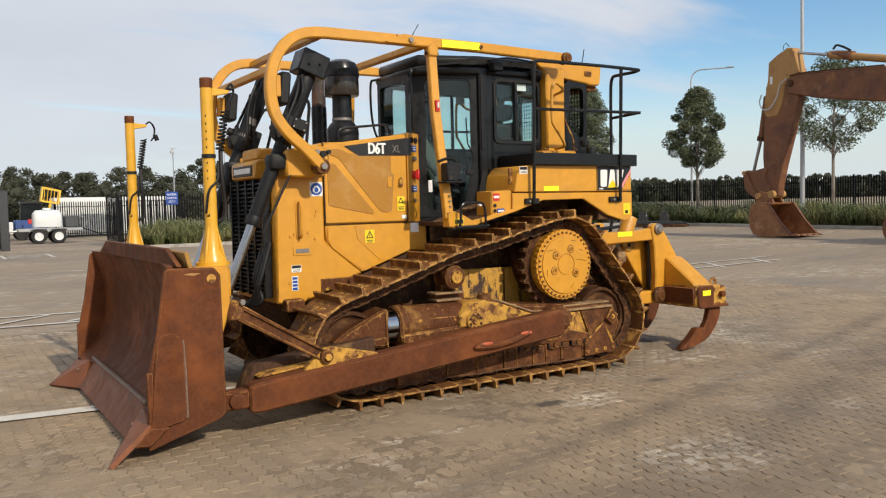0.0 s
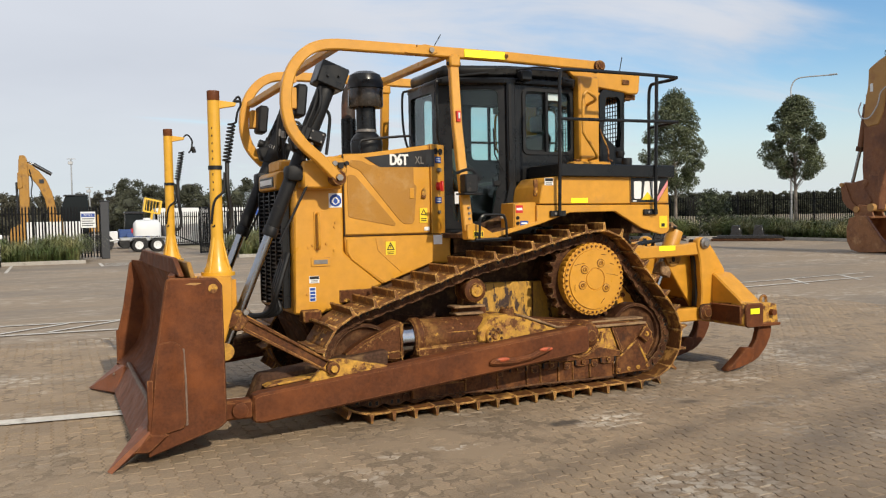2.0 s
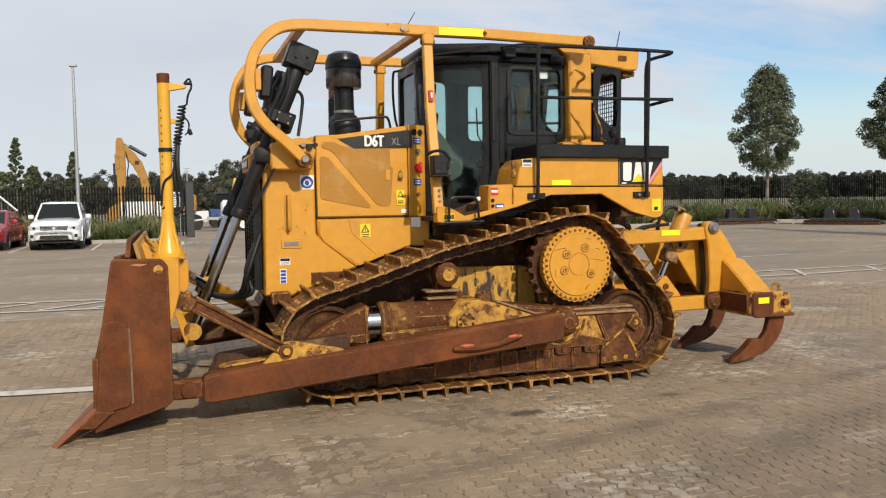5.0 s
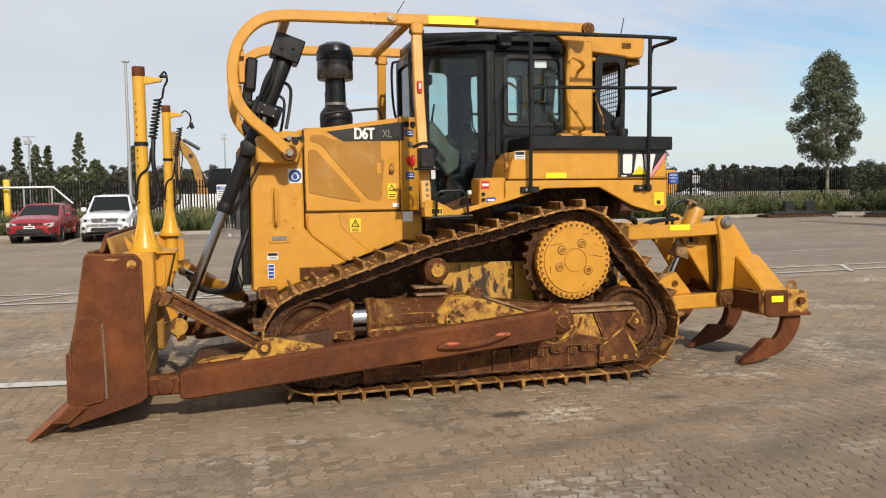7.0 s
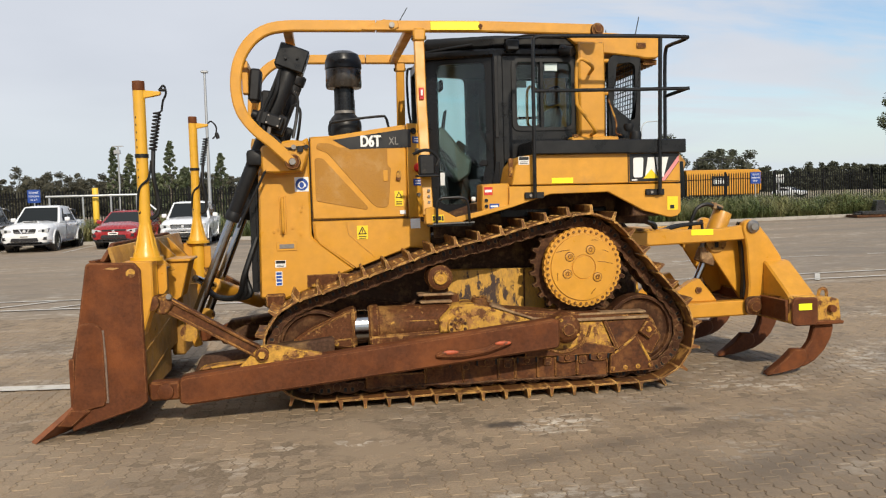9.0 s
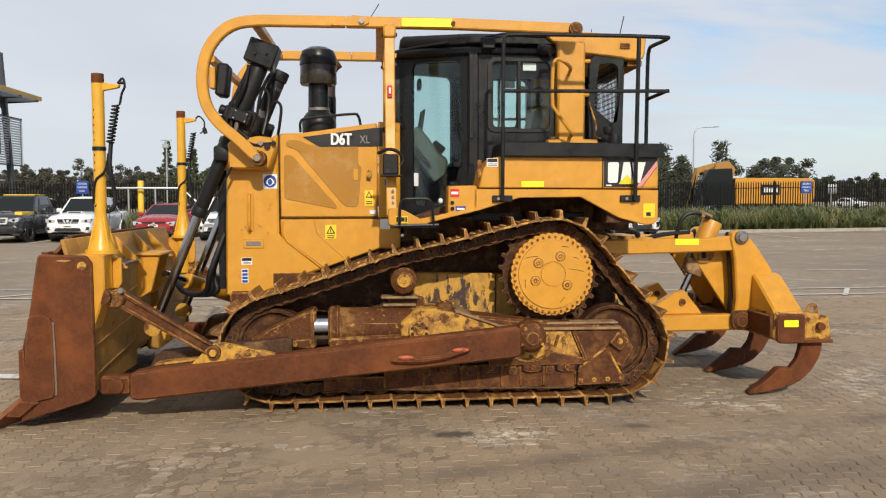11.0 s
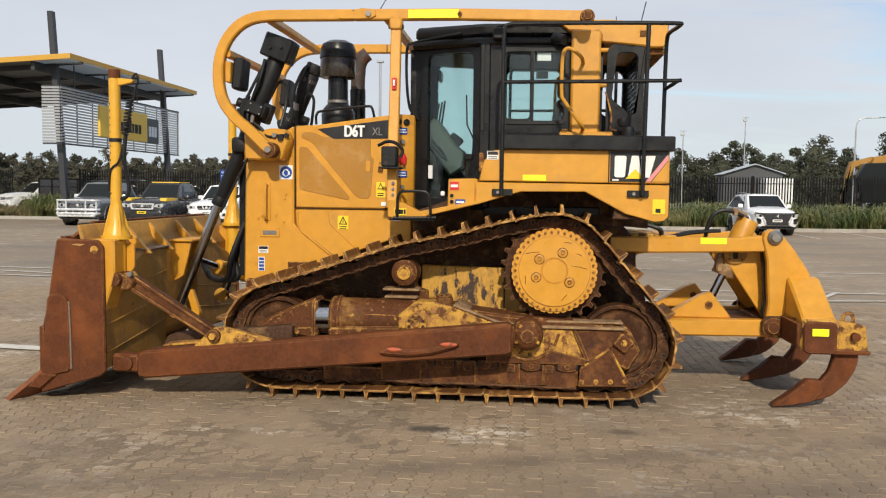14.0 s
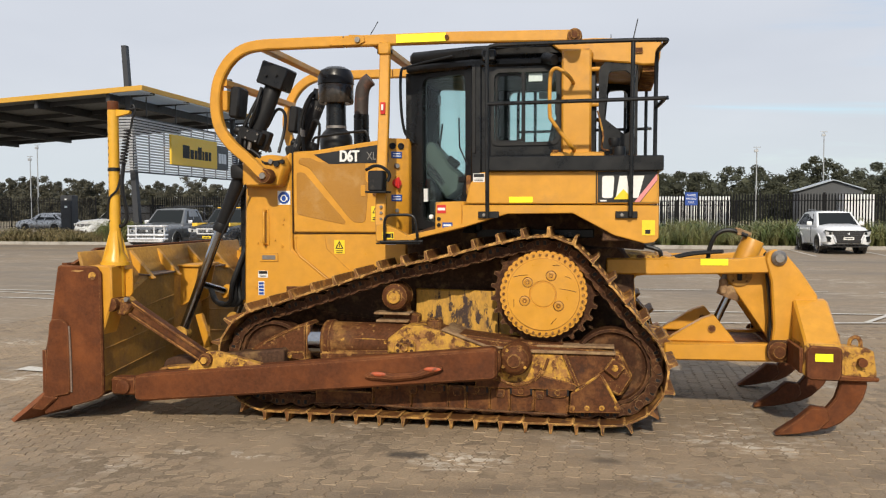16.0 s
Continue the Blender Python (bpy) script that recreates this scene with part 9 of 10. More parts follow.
part("chassis", box(-1.3, 1.5, -0.55, 0.55, 0.58, 0.72, 0.02), m_galv, t)
part("drawbar", tube([(-1.3, 0, 0.62), (-2.0, 0, 0.55)], 0.05, 8), m_galv, t)
part("pump_box", box(0.75, 1.35, -0.42, 0.42, 0.74, 1.28, 0.04), m_shed, t, "dark pump housing")
for x in (-0.44, 0.42):
    part("mudguard", prism([(x - 0.42, 0.55), (x - 0.34, 0.74), (x + 0.34, 0.74), (x + 0.42, 0.55), (x + 0.38, 0.55), (x + 0.3, 0.69), (x - 0.3, 0.69), (x - 0.38, 0.55)], -0.74, -0.50, 0.01), m_galv, t)
    for s in (-1, 1):
        wh = part("wheel", lathe([(0.20, 0.0), (0.22, 0.02), (0.32, 0.01), (0.34, -0.03), (0.34, -0.16), (0, -0.18)], (x, s * 0.70, 0.34), (0, s, 0), 22), m_tyre, t, "black tyre")
        part("rim", lathe([(0.0, 0.0), (0.06, 0.01), (0.08, -0.02), (0.19, 0.005), (0.21, -0.02)], (x, s * 0.705, 0.34), (0, s, 0), 16), m_panelwhite, wh, "white rim")
for k in range(2):
    part("hose", tube(spline([(1.4, -0.2, 0.75), (2.2, -1.0, 0.4), (3.0, -2.4 - 0.5 * k, 0.06), (4.2, -3.4 - 0.4 * k, 0.05)], 5), 0.03, 6), m_rubber, t)
t = thing("compact_loader", "compact loader with dark cab and raised yellow basket", "loader", Matrix.Translation((-0.15, 48.5, ground_z(0, 48))))
part("body", box(-0.9, 0.9, -0.7, 0.7, 0.35, 1.2, 0.06), m_bluemotor, t)
part("cab", prism([(-0.55, 1.15), (-0.5, 2.15), (0.55, 2.15), (0.75, 1.15)], -0.6, 0.6, 0.04), m_carglass, t, "dark glazed cab")
part("cab_roof", box(-0.55, 0.65, -0.65, 0.65, 2.15, 2.30, 0.04), m_carblack, t)
part("seat_cover", box(-0.2, 0.45, -0.72, -0.62, 0.95, 1.25, 0.03), m_red, t)
part("lift_arm", tube([(0.9, -0.3, 1.0), (1.15, -0.3, 2.4)], 0.08, 8), m_signyellow, t)
part("bucket", prism([(-1.9, 0.35), (-1.0, 0.4), (-1.0, 1.1), (-1.75, 1.05)], -0.8, 0.8, 0.03), m_panelwhite, t)
basket = part("basket", ring([(0.55, 2.3), (1.6, 2.1), (1.75, 2.95), (0.7, 3.2)], [(0.66, 2.38), (1.52, 2.2), (1.64, 2.88), (0.77, 3.08)], -0.4, 0.3), m_signyellow, t, "yellow work basket")
for i in range(5):
    part("basket_bar", tube([(0.75 + 0.18 * i, -0.35, 2.30 - 0.04 * i), (0.85 + 0.18 * i, -0.35, 3.1 - 0.05 * i)], 0.02, 6), m_signyellow, basket)
for x in (-0.55, 0.6):
    for s in (-1, 1):
        part("wheel", lathe([(0, 0.02), (0.18, 0.03), (0.36, 0.02), (0.38, -0.03), (0.38, -0.2), (0, -0.22)], (x, s * 0.85, 0.38), (0, s, 0), 20), m_tyre, t)
part("blue_motor", box(-0.5, 0.2, -0.85, -0.65, 0.55, 0.95, 0.04), m_bluemotor, t)

# ---- excavators ----
t = thing("excavator", "yellow excavator with folded boom beyond the fence", "excavator", Matrix.Translation((-6.3, 44.9, ground_z(-5, 45))))
part("stick", prism([(-0.10, 1.5), (0.30, 1.5), (0.38, 3.0), (0.38, 4.7), (0.30, 5.35), (0.20, 5.5), (-0.05, 5.5), (-0.12, 5.2), (-0.15, 4.3), (-0.13, 3.2)], -0.2, 0.2, 0.03), m_yellow_dull, t, "yellow dipper stick")
part("stick_cheek", prism([(-0.20, 3.6), (0.06, 3.7), (0.02, 4.6), (-0.20, 4.5)], -0.26, 0.26, 0.02), m_yellow_dull, t)
part("boom", prism([(0.30, 5.10), (0.55, 4.95), (0.92, 4.60), (1.30, 4.08), (1.56, 3.35), (1.72, 2.5), (1.78, 1.2), (1.34, 1.2), (1.30, 2.3), (1.14, 3.1), (0.84, 3.75), (0.34, 4.45)], -0.24, 0.24, 0.03), m_yellow_dull, t, "curved dusty yellow boom")
part("boom_plate", box(0.90, 1.14, -0.256, -0.24, 3.92, 4.15, 0.004), m_carblack, t, "dark brand plate")
part("stick_cylinder", tube([(0.05, 0.0, 5.30), (0.62, 0.0, 5.02)], 0.06, 10), m_chrome, t)
part("stick_cylinder", tube([(0.62, 0.0, 5.02), (1.55, 0.0, 4.45)], 0.11, 10), m_carblack, t, "black stick cylinder with hoses")
part("bucket_cylinder", tube([(-0.25, 0.0, 4.0), (-0.23, 0.0, 2.2)], 0.07, 10), m_carblack, t)
part("hose", tube(spline([(0.42, -0.25, 4.7), (0.55, -0.28, 4.0), (0.48, -0.28, 3.4), (0.56, -0.26, 2.9)], 5), 0.035, 6), m_rubber, t)
part("house", box(1.5, 4.3, -1.3, 1.3, 1.1, 2.1, 0.08), m_yellow_dull, t)
part("cab", prism([(2.05, 1.1), (2.0, 2.6), (2.2, 3.15), (3.35, 3.2), (3.4, 1.1)], -1.35, -0.35, 0.05), m_carglass, t, "dark glazed cab")
part("cab_roof", box(2.1, 3.4, -1.38, -0.30, 3.16, 3.24, 0.03), m_carblack, t)
part("undercarriage", prism(rounded([(0.6, 0.0), (4.5, 0.0), (4.7, 0.45), (4.5, 0.9), (0.6, 0.9), (0.4, 0.45)], 0.3), -1.4, -0.85, 0.02), m_carblack, t)
part("undercarriage", prism(rounded([(0.6, 0.0), (4.5, 0.0), (4.7, 0.45), (4.5, 0.9), (0.6, 0.9), (0.4, 0.45)], 0.3), 0.85, 1.4, 0.02), m_carblack, t)
part("turntable", cyl((2.6, 0, 0.85), (2.6, 0, 1.12), 0.9, seg=24), m_carblack, t)
part("bucket", prism([(-0.75, 0.6), (-0.2, 0.2), (0.3, 0.5), (0.3, 1.4), (-0.1, 1.65), (-0.6, 1.4)], -0.5, 0.5, 0.04), m_yellow_dull, t)

t = thing("excavator", "yellow excavator with a dark cab and roof rails beyond the fence", "excavator", Matrix.Translation((21.05, 40.6, ground_z(22, 40) + 0.14)))
part("house", prism([(-1.7, 1.0), (2.9, 1.0), (3.1, 1.4), (3.1, 2.35), (2.9, 2.52), (-1.7, 2.55)], -1.4, 1.4, 0.06), m_yellow, t, "yellow engine house")
part("brand_plate", box(-0.15, 0.95, -1.415, -1.40, 1.55, 2.15, 0.004), m_carblack, t, "black brand plate with pale blocks")
for k in range(3):
    part("brand_block", box(0.0 + 0.29 * k, 0.24 + 0.29 * k, -1.422, -1.412, 1.70, 2.0, 0.002), m_panelwhite, t)
part("cab", prism([(-3.4, 0.95), (-3.55, 2.4), (-3.2, 3.05), (-1.9, 3.1), (-1.75, 0.95)], -1.4, -0.4, 0.05), m_carglass, t, "dark glazed cab")
part("ladder", box(-1.75, -1.55, -1.45, -1.38, 1.0, 2.5, 0.01), m_yellow, t)
part("boom", prism([(-2.2, 2.2), (-2.5, 2.9), (-2.3, 3.45), (-1.5, 3.58), (-1.1, 3.1), (-1.3, 2.4), (-1.6, 2.2)], 0.0, 0.5, 0.04), m_yellow_dull, t, "raised yellow boom")
part("stick", prism([(-4.2, 0.2), (-3.9, 0.2), (-3.75, 2.4), (-3.55, 3.15), (-2.4, 3.47), (-2.5, 3.15), (-3.38, 2.85), (-3.62, 2.2)], -0.1, 0.3, 0.03), m_yellow_dull, t)
for x0, x1 in ((-1.0, 0.4), (0.6, 2.2)):
    part("roof_rail", tube([(x0, -1.2, 2.55), (x0, -1.2, 3.15), (x1, -1.2, 3.15), (x1, -1.2, 2.55)], 0.025, 6), m_carblack, t)
part("undercarriage", prism(rounded([(-2.2, 0.0), (2.2, 0.0), (2.5, 0.45), (2.2, 0.9), (-2.2, 0.9), (-2.5, 0.45)], 0.3), -1.5, -0.9, 0.02), m_carblack, t)
part("undercarriage", prism(rounded([(-2.2, 0.0), (2.2, 0.0), (2.5, 0.45), (2.2, 0.9), (-2.2, 0.9), (-2.5, 0.45)], 0.3), 0.9, 1.5, 0.02), m_carblack, t)

# the rusty excavator whose bucket rests in the yard; its arm lies in one upright plane
ex_at = Matrix.Translation((23.1, 13.59, ground_z(23.1, 13.59))) @ Matrix.Rotation(math.atan2(-0.99875, -0.05), 4, "Z")
t = thing("excavator", "large rusty excavator with its bucket resting on the paving", "excavator", ex_at)
bucket = bmesh.new()
outer = [(0.14, 1.32), (-0.20, 1.36), (-0.58, 1.28), (-0.70, 0.85), (-0.68, 0.42), (-0.50, 0.10), (-0.10, 0.0), (0.55, 0.02), (1.36, 0.08)]
inner = [(0.12, 1.27), (-0.18, 1.30), (-0.52, 1.22), (-0.63, 0.84), (-0.61, 0.45), (-0.46, 0.16), (-0.09, 0.07), (0.55, 0.09), (1.34, 0.12)]
wid = 0.74
rows = [[bucket.verts.new((u, y, v)) for u, v in o] for o in (outer, inner) for y in (-wid, wid)]
n = len(outer)
for i in range(n - 1):
    bucket.faces.new((rows[0][i], rows[0][i + 1], rows[1][i + 1], rows[1][i]))
    bucket.faces.new((rows[2][i], rows[3][i], rows[3][i + 1], rows[2][i + 1]))
for a, b in ((0, 2), (1, 3)):
    for i in range(n - 1):
        bucket.faces.new((rows[a][i], rows[b][i], rows[b][i + 1], rows[a][i + 1]))
for i in (0, n - 1):
    bucket.faces.new((rows[0][i], rows[1][i], rows[3][i], rows[2][i]))
bk = part("bucket", bucket, m_bucket, t, "wide rust-coloured digging bucket")
for s in (-1, 1):
    part("side_wall", prism([(0.14, 1.34), (-0.20, 1.36), (-0.58, 1.28), (-0.70, 0.85), (-0.68, 0.42), (-0.50, 0.10), (-0.10, 0.0), (0.60, 0.02), (1.24, 0.08), (0.72, 0.62)], s * wid - 0.03, s * wid + 0.03, 0.01), m_bucket, bk)
    part("side_cutter", tube([(0.18, s * wid, 1.33), (0.76, s * wid, 0.60), (1.28, s * wid, 0.10)], 0.05, square=(0.05, 0.035)), m_rustpaint, bk, "worn side cutter edge")
    part("ear", prism([(-0.75, 1.22), (-0.80, 1.55), (-0.55, 1.80), (-0.05, 1.72), (0.12, 1.30)], s * 0.26 - 0.04, s * 0.26 + 0.04, 0.02), m_bucket, bk)
    part("wear_strip", tube([(-0.73, s * 0.45, 0.9), (-0.71, s * 0.45, 0.45), (-0.53, s * 0.45, 0.10)], 0.03, square=(0.07, 0.02)), m_rustpaint, bk)
part("cutting_lip", prism([(1.0, 0.05), (1.42, 0.06), (1.40, 0.12), (1.0, 0.12)], -0.78, 0.78, 0.01), m_bucket, bk)
for k in range(5):
    part("tooth", prism([(1.32, 0.05), (1.58, 0.07), (1.32, 0.15)], -0.70 + 0.35 * k - 0.06, -0.70 + 0.35 * k + 0.06, 0.01), m_rustpaint, bk)
part("pin_boss", cyl((0.02, -0.36, 1.66), (0.02, 0.36, 1.66), 0.15, seg=18), m_tan, t)
part("pin_boss", cyl((-0.62, -0.36, 1.60), (-0.62, 0.36, 1.60), 0.12, seg=18), m_tan, t)
part("bucket_link", prism([(-1.42, 2.46), (-1.30, 2.66), (-0.92, 2.62), (-0.27, 2.74), (-0.20, 2.60), (-0.36, 2.36), (-0.02, 1.92), (-0.20, 1.62), (-0.55, 1.52), (-0.80, 1.48), (-1.05, 1.90)], -0.24, 0.24, 0.03), m_rustpaint, t, "rusty bucket linkage")
for s in (-1, 1):
    part("tipping_link", prism([(-1.40, 2.55), (-1.20, 2.60), (-0.90, 1.95), (-0.52, 1.58), (-0.66, 1.44), (-1.10, 1.70), (-1.30, 1.95)], s * 0.28 - 0.03, s * 0.28 + 0.03, 0.012), m_rustpaint, t)
part("link_pin", cyl((-1.30, -0.38, 2.55), (-1.30, 0.38, 2.55), 0.08, seg=14), m_tan, t)
part("stick", prism([(-0.34, 5.9), (-0.42, 4.66), (-0.50, 3.2), (-0.46, 2.60), (-0.27, 2.05), (-0.16, 1.58), (0.20, 1.58), (0.27, 2.07), (0.46, 2.83), (0.85, 4.1), (1.18, 5.30), (1.10, 6.0)], -0.19, 0.19, 0.03), m_rustpaint, t, "rust-faded dipper stick")
part("stick_head", prism([(0.47, 7.14), (0.66, 7.24), (0.90, 7.22), (1.02, 7.02), (1.24, 6.23), (0.85, 6.16), (0.58, 5.86), (0.44, 5.12), (0.24, 4.72), (-0.24, 4.66), (-0.42, 4.88), (-0.34, 5.65), (-0.22, 6.18), (-0.19, 6.80), (0.21, 7.04)], -0.22, 0.22, 0.03), m_tan, t, "faded yellow stick head")
part("head_label", box(-0.10, 0.02, -0.235, -0.22, 5.95, 6.25, 0.003), m_panelwhite, t, "small white label")
part("lifting_eye", tube(spline([(0.42, 0, 7.10), (0.34, 0, 7.34), (0.48, 0, 7.46), (0.62, 0, 7.30)], 4), 0.012, 5), m_rubber, t)
part("boom", prism([(0.64, 5.80), (0.74, 6.08), (1.11, 6.14), (1.6, 6.16), (3.2, 6.05), (4.7, 5.95), (6.2, 5.5), (7.6, 4.7), (8.8, 3.6), (9.4, 2.4), (8.6, 2.2), (7.6, 3.2), (6.2, 4.2), (4.7, 4.72), (2.08, 5.16), (0.80, 5.48)], -0.33, 0.33, 0.05), m_rustpaint, t, "rust-brown main boom")
part("boom_flange", tube([(0.9, -0.34, 6.15), (1.6, -0.34, 6.17), (3.2, -0.34, 6.06), (4.7, -0.34, 5.96)], 0.03, square=(0.03, 0.02)), m_brownframe, t)
part("boom_pin", cyl((0.92, -0.40, 5.86), (0.92, 0.40, 5.86), 0.13, seg=16), m_brownframe, t)
part("stick_cylinder", tube([(0.98, 0.0, 7.02), (2.40, 0.0, 6.70)], 0.055, 10), m_chrome, t)
part("stick_cylinder", tube([(2.40, 0.0, 6.70), (5.6, 0.0, 5.98)], 0.135, 14), m_tan, t, "faded yellow cylinder")
part("cylinder_gland", tube(spline([(2.32, 0, 6.72), (2.55, 0, 6.70), (3.0, 0, 6.60), (3.3, 0, 6.50)], 4), 0.10, 12, taper=0.19), m_rustpaint, t)
part("cylinder_hose", tube(spline([(2.6, -0.12, 6.86), (2.75, -0.14, 6.98), (3.05, -0.14, 6.86), (3.3, -0.12, 6.70)], 4), 0.04, 6), m_rubber, t)
part("bucket_cylinder", tube([(-0.44, 0.0, 5.55), (-0.73, 0.0, 3.90)], 0.12, 14), m_rustpaint, t)
part("cylinder_collar", tube([(-0.715, 0.0, 3.98), (-0.745, 0.0, 3.80)], 0.16, 14), m_brownframe, t)
part("bucket_cylinder", tube([(-0.73, 0.0, 3.9), (-1.12, 0.0, 2.55)], 0.065, 10), m_chrome, t)
part("hose", tube(spline([(-0.42, -0.33, 5.60), (-0.50, -0.36, 5.30), (-0.36, -0.36, 5.02), (-0.05, -0.34, 5.0), (0.30, -0.34, 5.40), (0.45, -0.34, 5.86), (0.75, -0.36, 6.05)], 5), 0.026, 7), m_louvre, t, "pale hydraulic hose")
part("house", box(7.8, 12.4, -1.5, 1.5, 1.2, 2.9, 0.1), m_rustpaint, t)
part("undercarriage", prism(rounded([(5.6, 0.0), (11.5, 0.0), (11.8, 0.5), (11.5, 1.05), (5.7, 1.05), (5.45, 0.5)], 0.35), -1.6, -0.95, 0.02), m_rustpaint, t)
part("undercarriage", prism(rounded([(5.6, 0.0), (11.5, 0.0), (11.8, 0.5), (11.5, 1.05), (5.7, 1.05), (5.45, 0.5)], 0.35), 0.95, 1.6, 0.02), m_rustpaint, t)

# black attachments and pallets lying along the kerb
def attachment(x, y, turn, long, label):
    t = thing("attachment", label, "attachment", Matrix.Translation((x, y, ground_z(x, y))) @ Matrix.Rotation(radians(turn), 4, "Z"), group="black attachments by the kerb")
    part("pallet", box(-long / 2, long / 2, -0.6, 0.6, 0.0, 0.12, 0.01), m_track, t)
    part("frame", box(-long * 0.42, long * 0.42, -0.5, 0.5, 0.13, 0.30, 0.02), m_carblack, t)
    for k in (-1, 1):
        part("bracket", prism([(k * 0.55 - 0.28, 0.28), (k * 0.55 - 0.16, 0.80), (k * 0.55 + 0.16, 0.80), (k * 0.55 + 0.28, 0.28)], -0.3, 0.2, 0.02), m_carblack, t)
    part("tine", box(-long * 0.5, -long * 0.2, -0.4, -0.1, 0.13, 0.22, 0.02), m_carblack, t)
    part("tine", box(long * 0.2, long * 0.5, -0.4, -0.1, 0.13, 0.26, 0.02), m_carblack, t)


attachment(27.4, 24.3, -55, 3.4, "black steel attachment on a pallet by the kerb")
attachment(24.6, 28.3, -10, 3.6, "dark steel attachment lying on boards")
t = thing("pallet", "pale timber boards on the paving", "boards", Matrix.Translation((26.4, 26.6, ground_z(26, 26))) @ Matrix.Rotation(radians(-35), 4, "Z"))
for k in range(4):
    part("board", box(-0.9, 0.9, -0.45 + 0.25 * k, -0.28 + 0.25 * k, 0.06, 0.10, 0.006), m_kerb, t)
for k in (-1, 0, 1):
    part("bearer", box(k * 0.75 - 0.06, k * 0.75 + 0.06, -0.5, 0.5, 0.0, 0.06, 0.004), m_kerb, t)

# ---- trees ----
CASUARINAS = ((-21.0, 6.9, 0.62), (-19.6, 6.3, 0.75), (-18.6, 6.2, 0.6), (-16.0, 7.4, 0.7), (-11.5, 6.2, 0.7), (-14.7, 4.9, 1.1), (-17.2, 4.4, 1.0))
def leaf_cloud(clumps, per, size, seed, spread=1.0):
    """Small leaf blades in loose clumps. clumps: rows of centre and radius."""
    rng = np.random.default_rng(seed)
    vs, fs = [], []
    for cx, cy, cz, r in clumps:
        u = rng.normal(size=(per, 3))
        u /= np.linalg.norm(u, axis=1)[:, None]
        pts = np.array((cx, cy, cz)) + u * (r * rng.uniform(0.25, 1.0, (per, 1)) ** 0.6) * np.array((1, 1, 0.75 * spread))
        a = rng.normal(size=(per, 3))
        a[:, 2] = -abs(a[:, 2]) * 0.8
        a /= np.linalg.norm(a, axis=1)[:, None]
        b = np.cross(a, rng.normal(size=(per, 3)))
        b /= np.linalg.norm(b, axis=1)[:, None]
        ln, wd = size * rng.uniform(0.6, 1.3, (per, 1)), size * rng.uniform(0.22, 0.45, (per, 1))
        q = np.stack((pts - a * ln, pts + b * wd, pts + a * ln, pts - b * wd), 1).reshape(-1, 3)
        k = len(vs)
        vs += [tuple(p) for p in q]
        fs += [(k + 4 * i, k + 4 * i + 1, k + 4 * i + 2, k + 4 * i + 3) for i in range(per)]
    return vs, fs


def gum_tree(x, y, h, crown_low, rad, label, seed, lean=0.0, tufts=58, per=420, name="tree", form=0.68, leaf=0.075, group="young gum trees along the fence"):
    rng = np.random.default_rng(seed)
    t = thing(name, label, "tree", Matrix.Translation((x, y, ground_z(x, y))), group=group)
    trunk = tube(spline([(0, 0, 0), (0.05, 0.03, h * 0.25), (-0.04 + lean * 0.4, 0.02, h * 0.55), (lean, 0, h * 0.92)], 5), 0.11, 8, taper=0.025)
    clumps = []
    for i in range(tufts):
        f = (i + 0.5) / tufts
        z = crown_low + (h - crown_low) * f
        a = i * 2.399 + rng.uniform(-0.4, 0.4)
        prof = math.sin(math.pi * (0.05 + 0.93 * f) ** form) ** 0.75
        r = rad * prof * rng.uniform(0.45, 1.0)
        p = (lean * f + r * math.cos(a), r * math.sin(a), z)
        clumps.append((*p, rad * rng.uniform(0.20, 0.36)))
        z0 = max(crown_low * 0.75, z - 0.55 * r - 0.5)
        tube(spline([(lean * f * 0.8, 0, z0), ((p[0] + lean * f) * 0.5, p[1] * 0.5, (z0 + z) / 2 + 0.05), p], 3), 0.022, 5, bm=trunk, taper=0.006)
    part("trunk", trunk, m_bark, t, "pale trunk with thin limbs")
    vs, fs = leaf_cloud(clumps, per, leaf, seed)
    crown = new("crown", grid_mesh("crown", vs, fs, m_leaf))
    crown.parent = t
    tagged(crown, "crown of small drooping leaves")


gum_tree(28.45, 31.0, 8.35, 2.9, 1.75, "gum tree with a dense tall crown by the fence", 11, tufts=84, per=420)
gum_tree(31.2, 24.7, 7.35, 3.3, 1.52, "gum tree with a round crown by the fence", 12, tufts=74, per=400)
gum_tree(30.9, 16.3, 7.7, 3.9, 2.35, "gum tree with an open spreading crown by the fence", 13, 0.2, tufts=26, per=520, form=0.9)
FAR_ROW = "slender trees beyond the fence"
for k, (tx, th, tr) in enumerate(CASUARINAS):
    gum_tree(tx, 72.0, th, 0.6, tr, "slender upright casuarina tree beyond the fence", 60 + k, 0.1, tufts=46, per=150, form=0.62, leaf=0.15, group=FAR_ROW)
vs, fs = leaf_cloud([(29.5 + 0.7 * math.cos(i * 2.4) * (1 - i / 24), 29.0 + 0.7 * math.sin(i * 2.4), 0.6 + i * 0.13, 0.55) for i in range(18)], 150, 0.10, 21)
t = thing("shrub", "leafy dark green shrub by the fence", "shrub")
crown = new("foliage", grid_mesh("foliage", vs, fs, m_leaf))
crown.parent = t
part("stem", tube([(29.5, 29.0, 0.3), (29.5, 29.0, 1.8)], 0.05, 7, taper=0.015), m_bark, t)


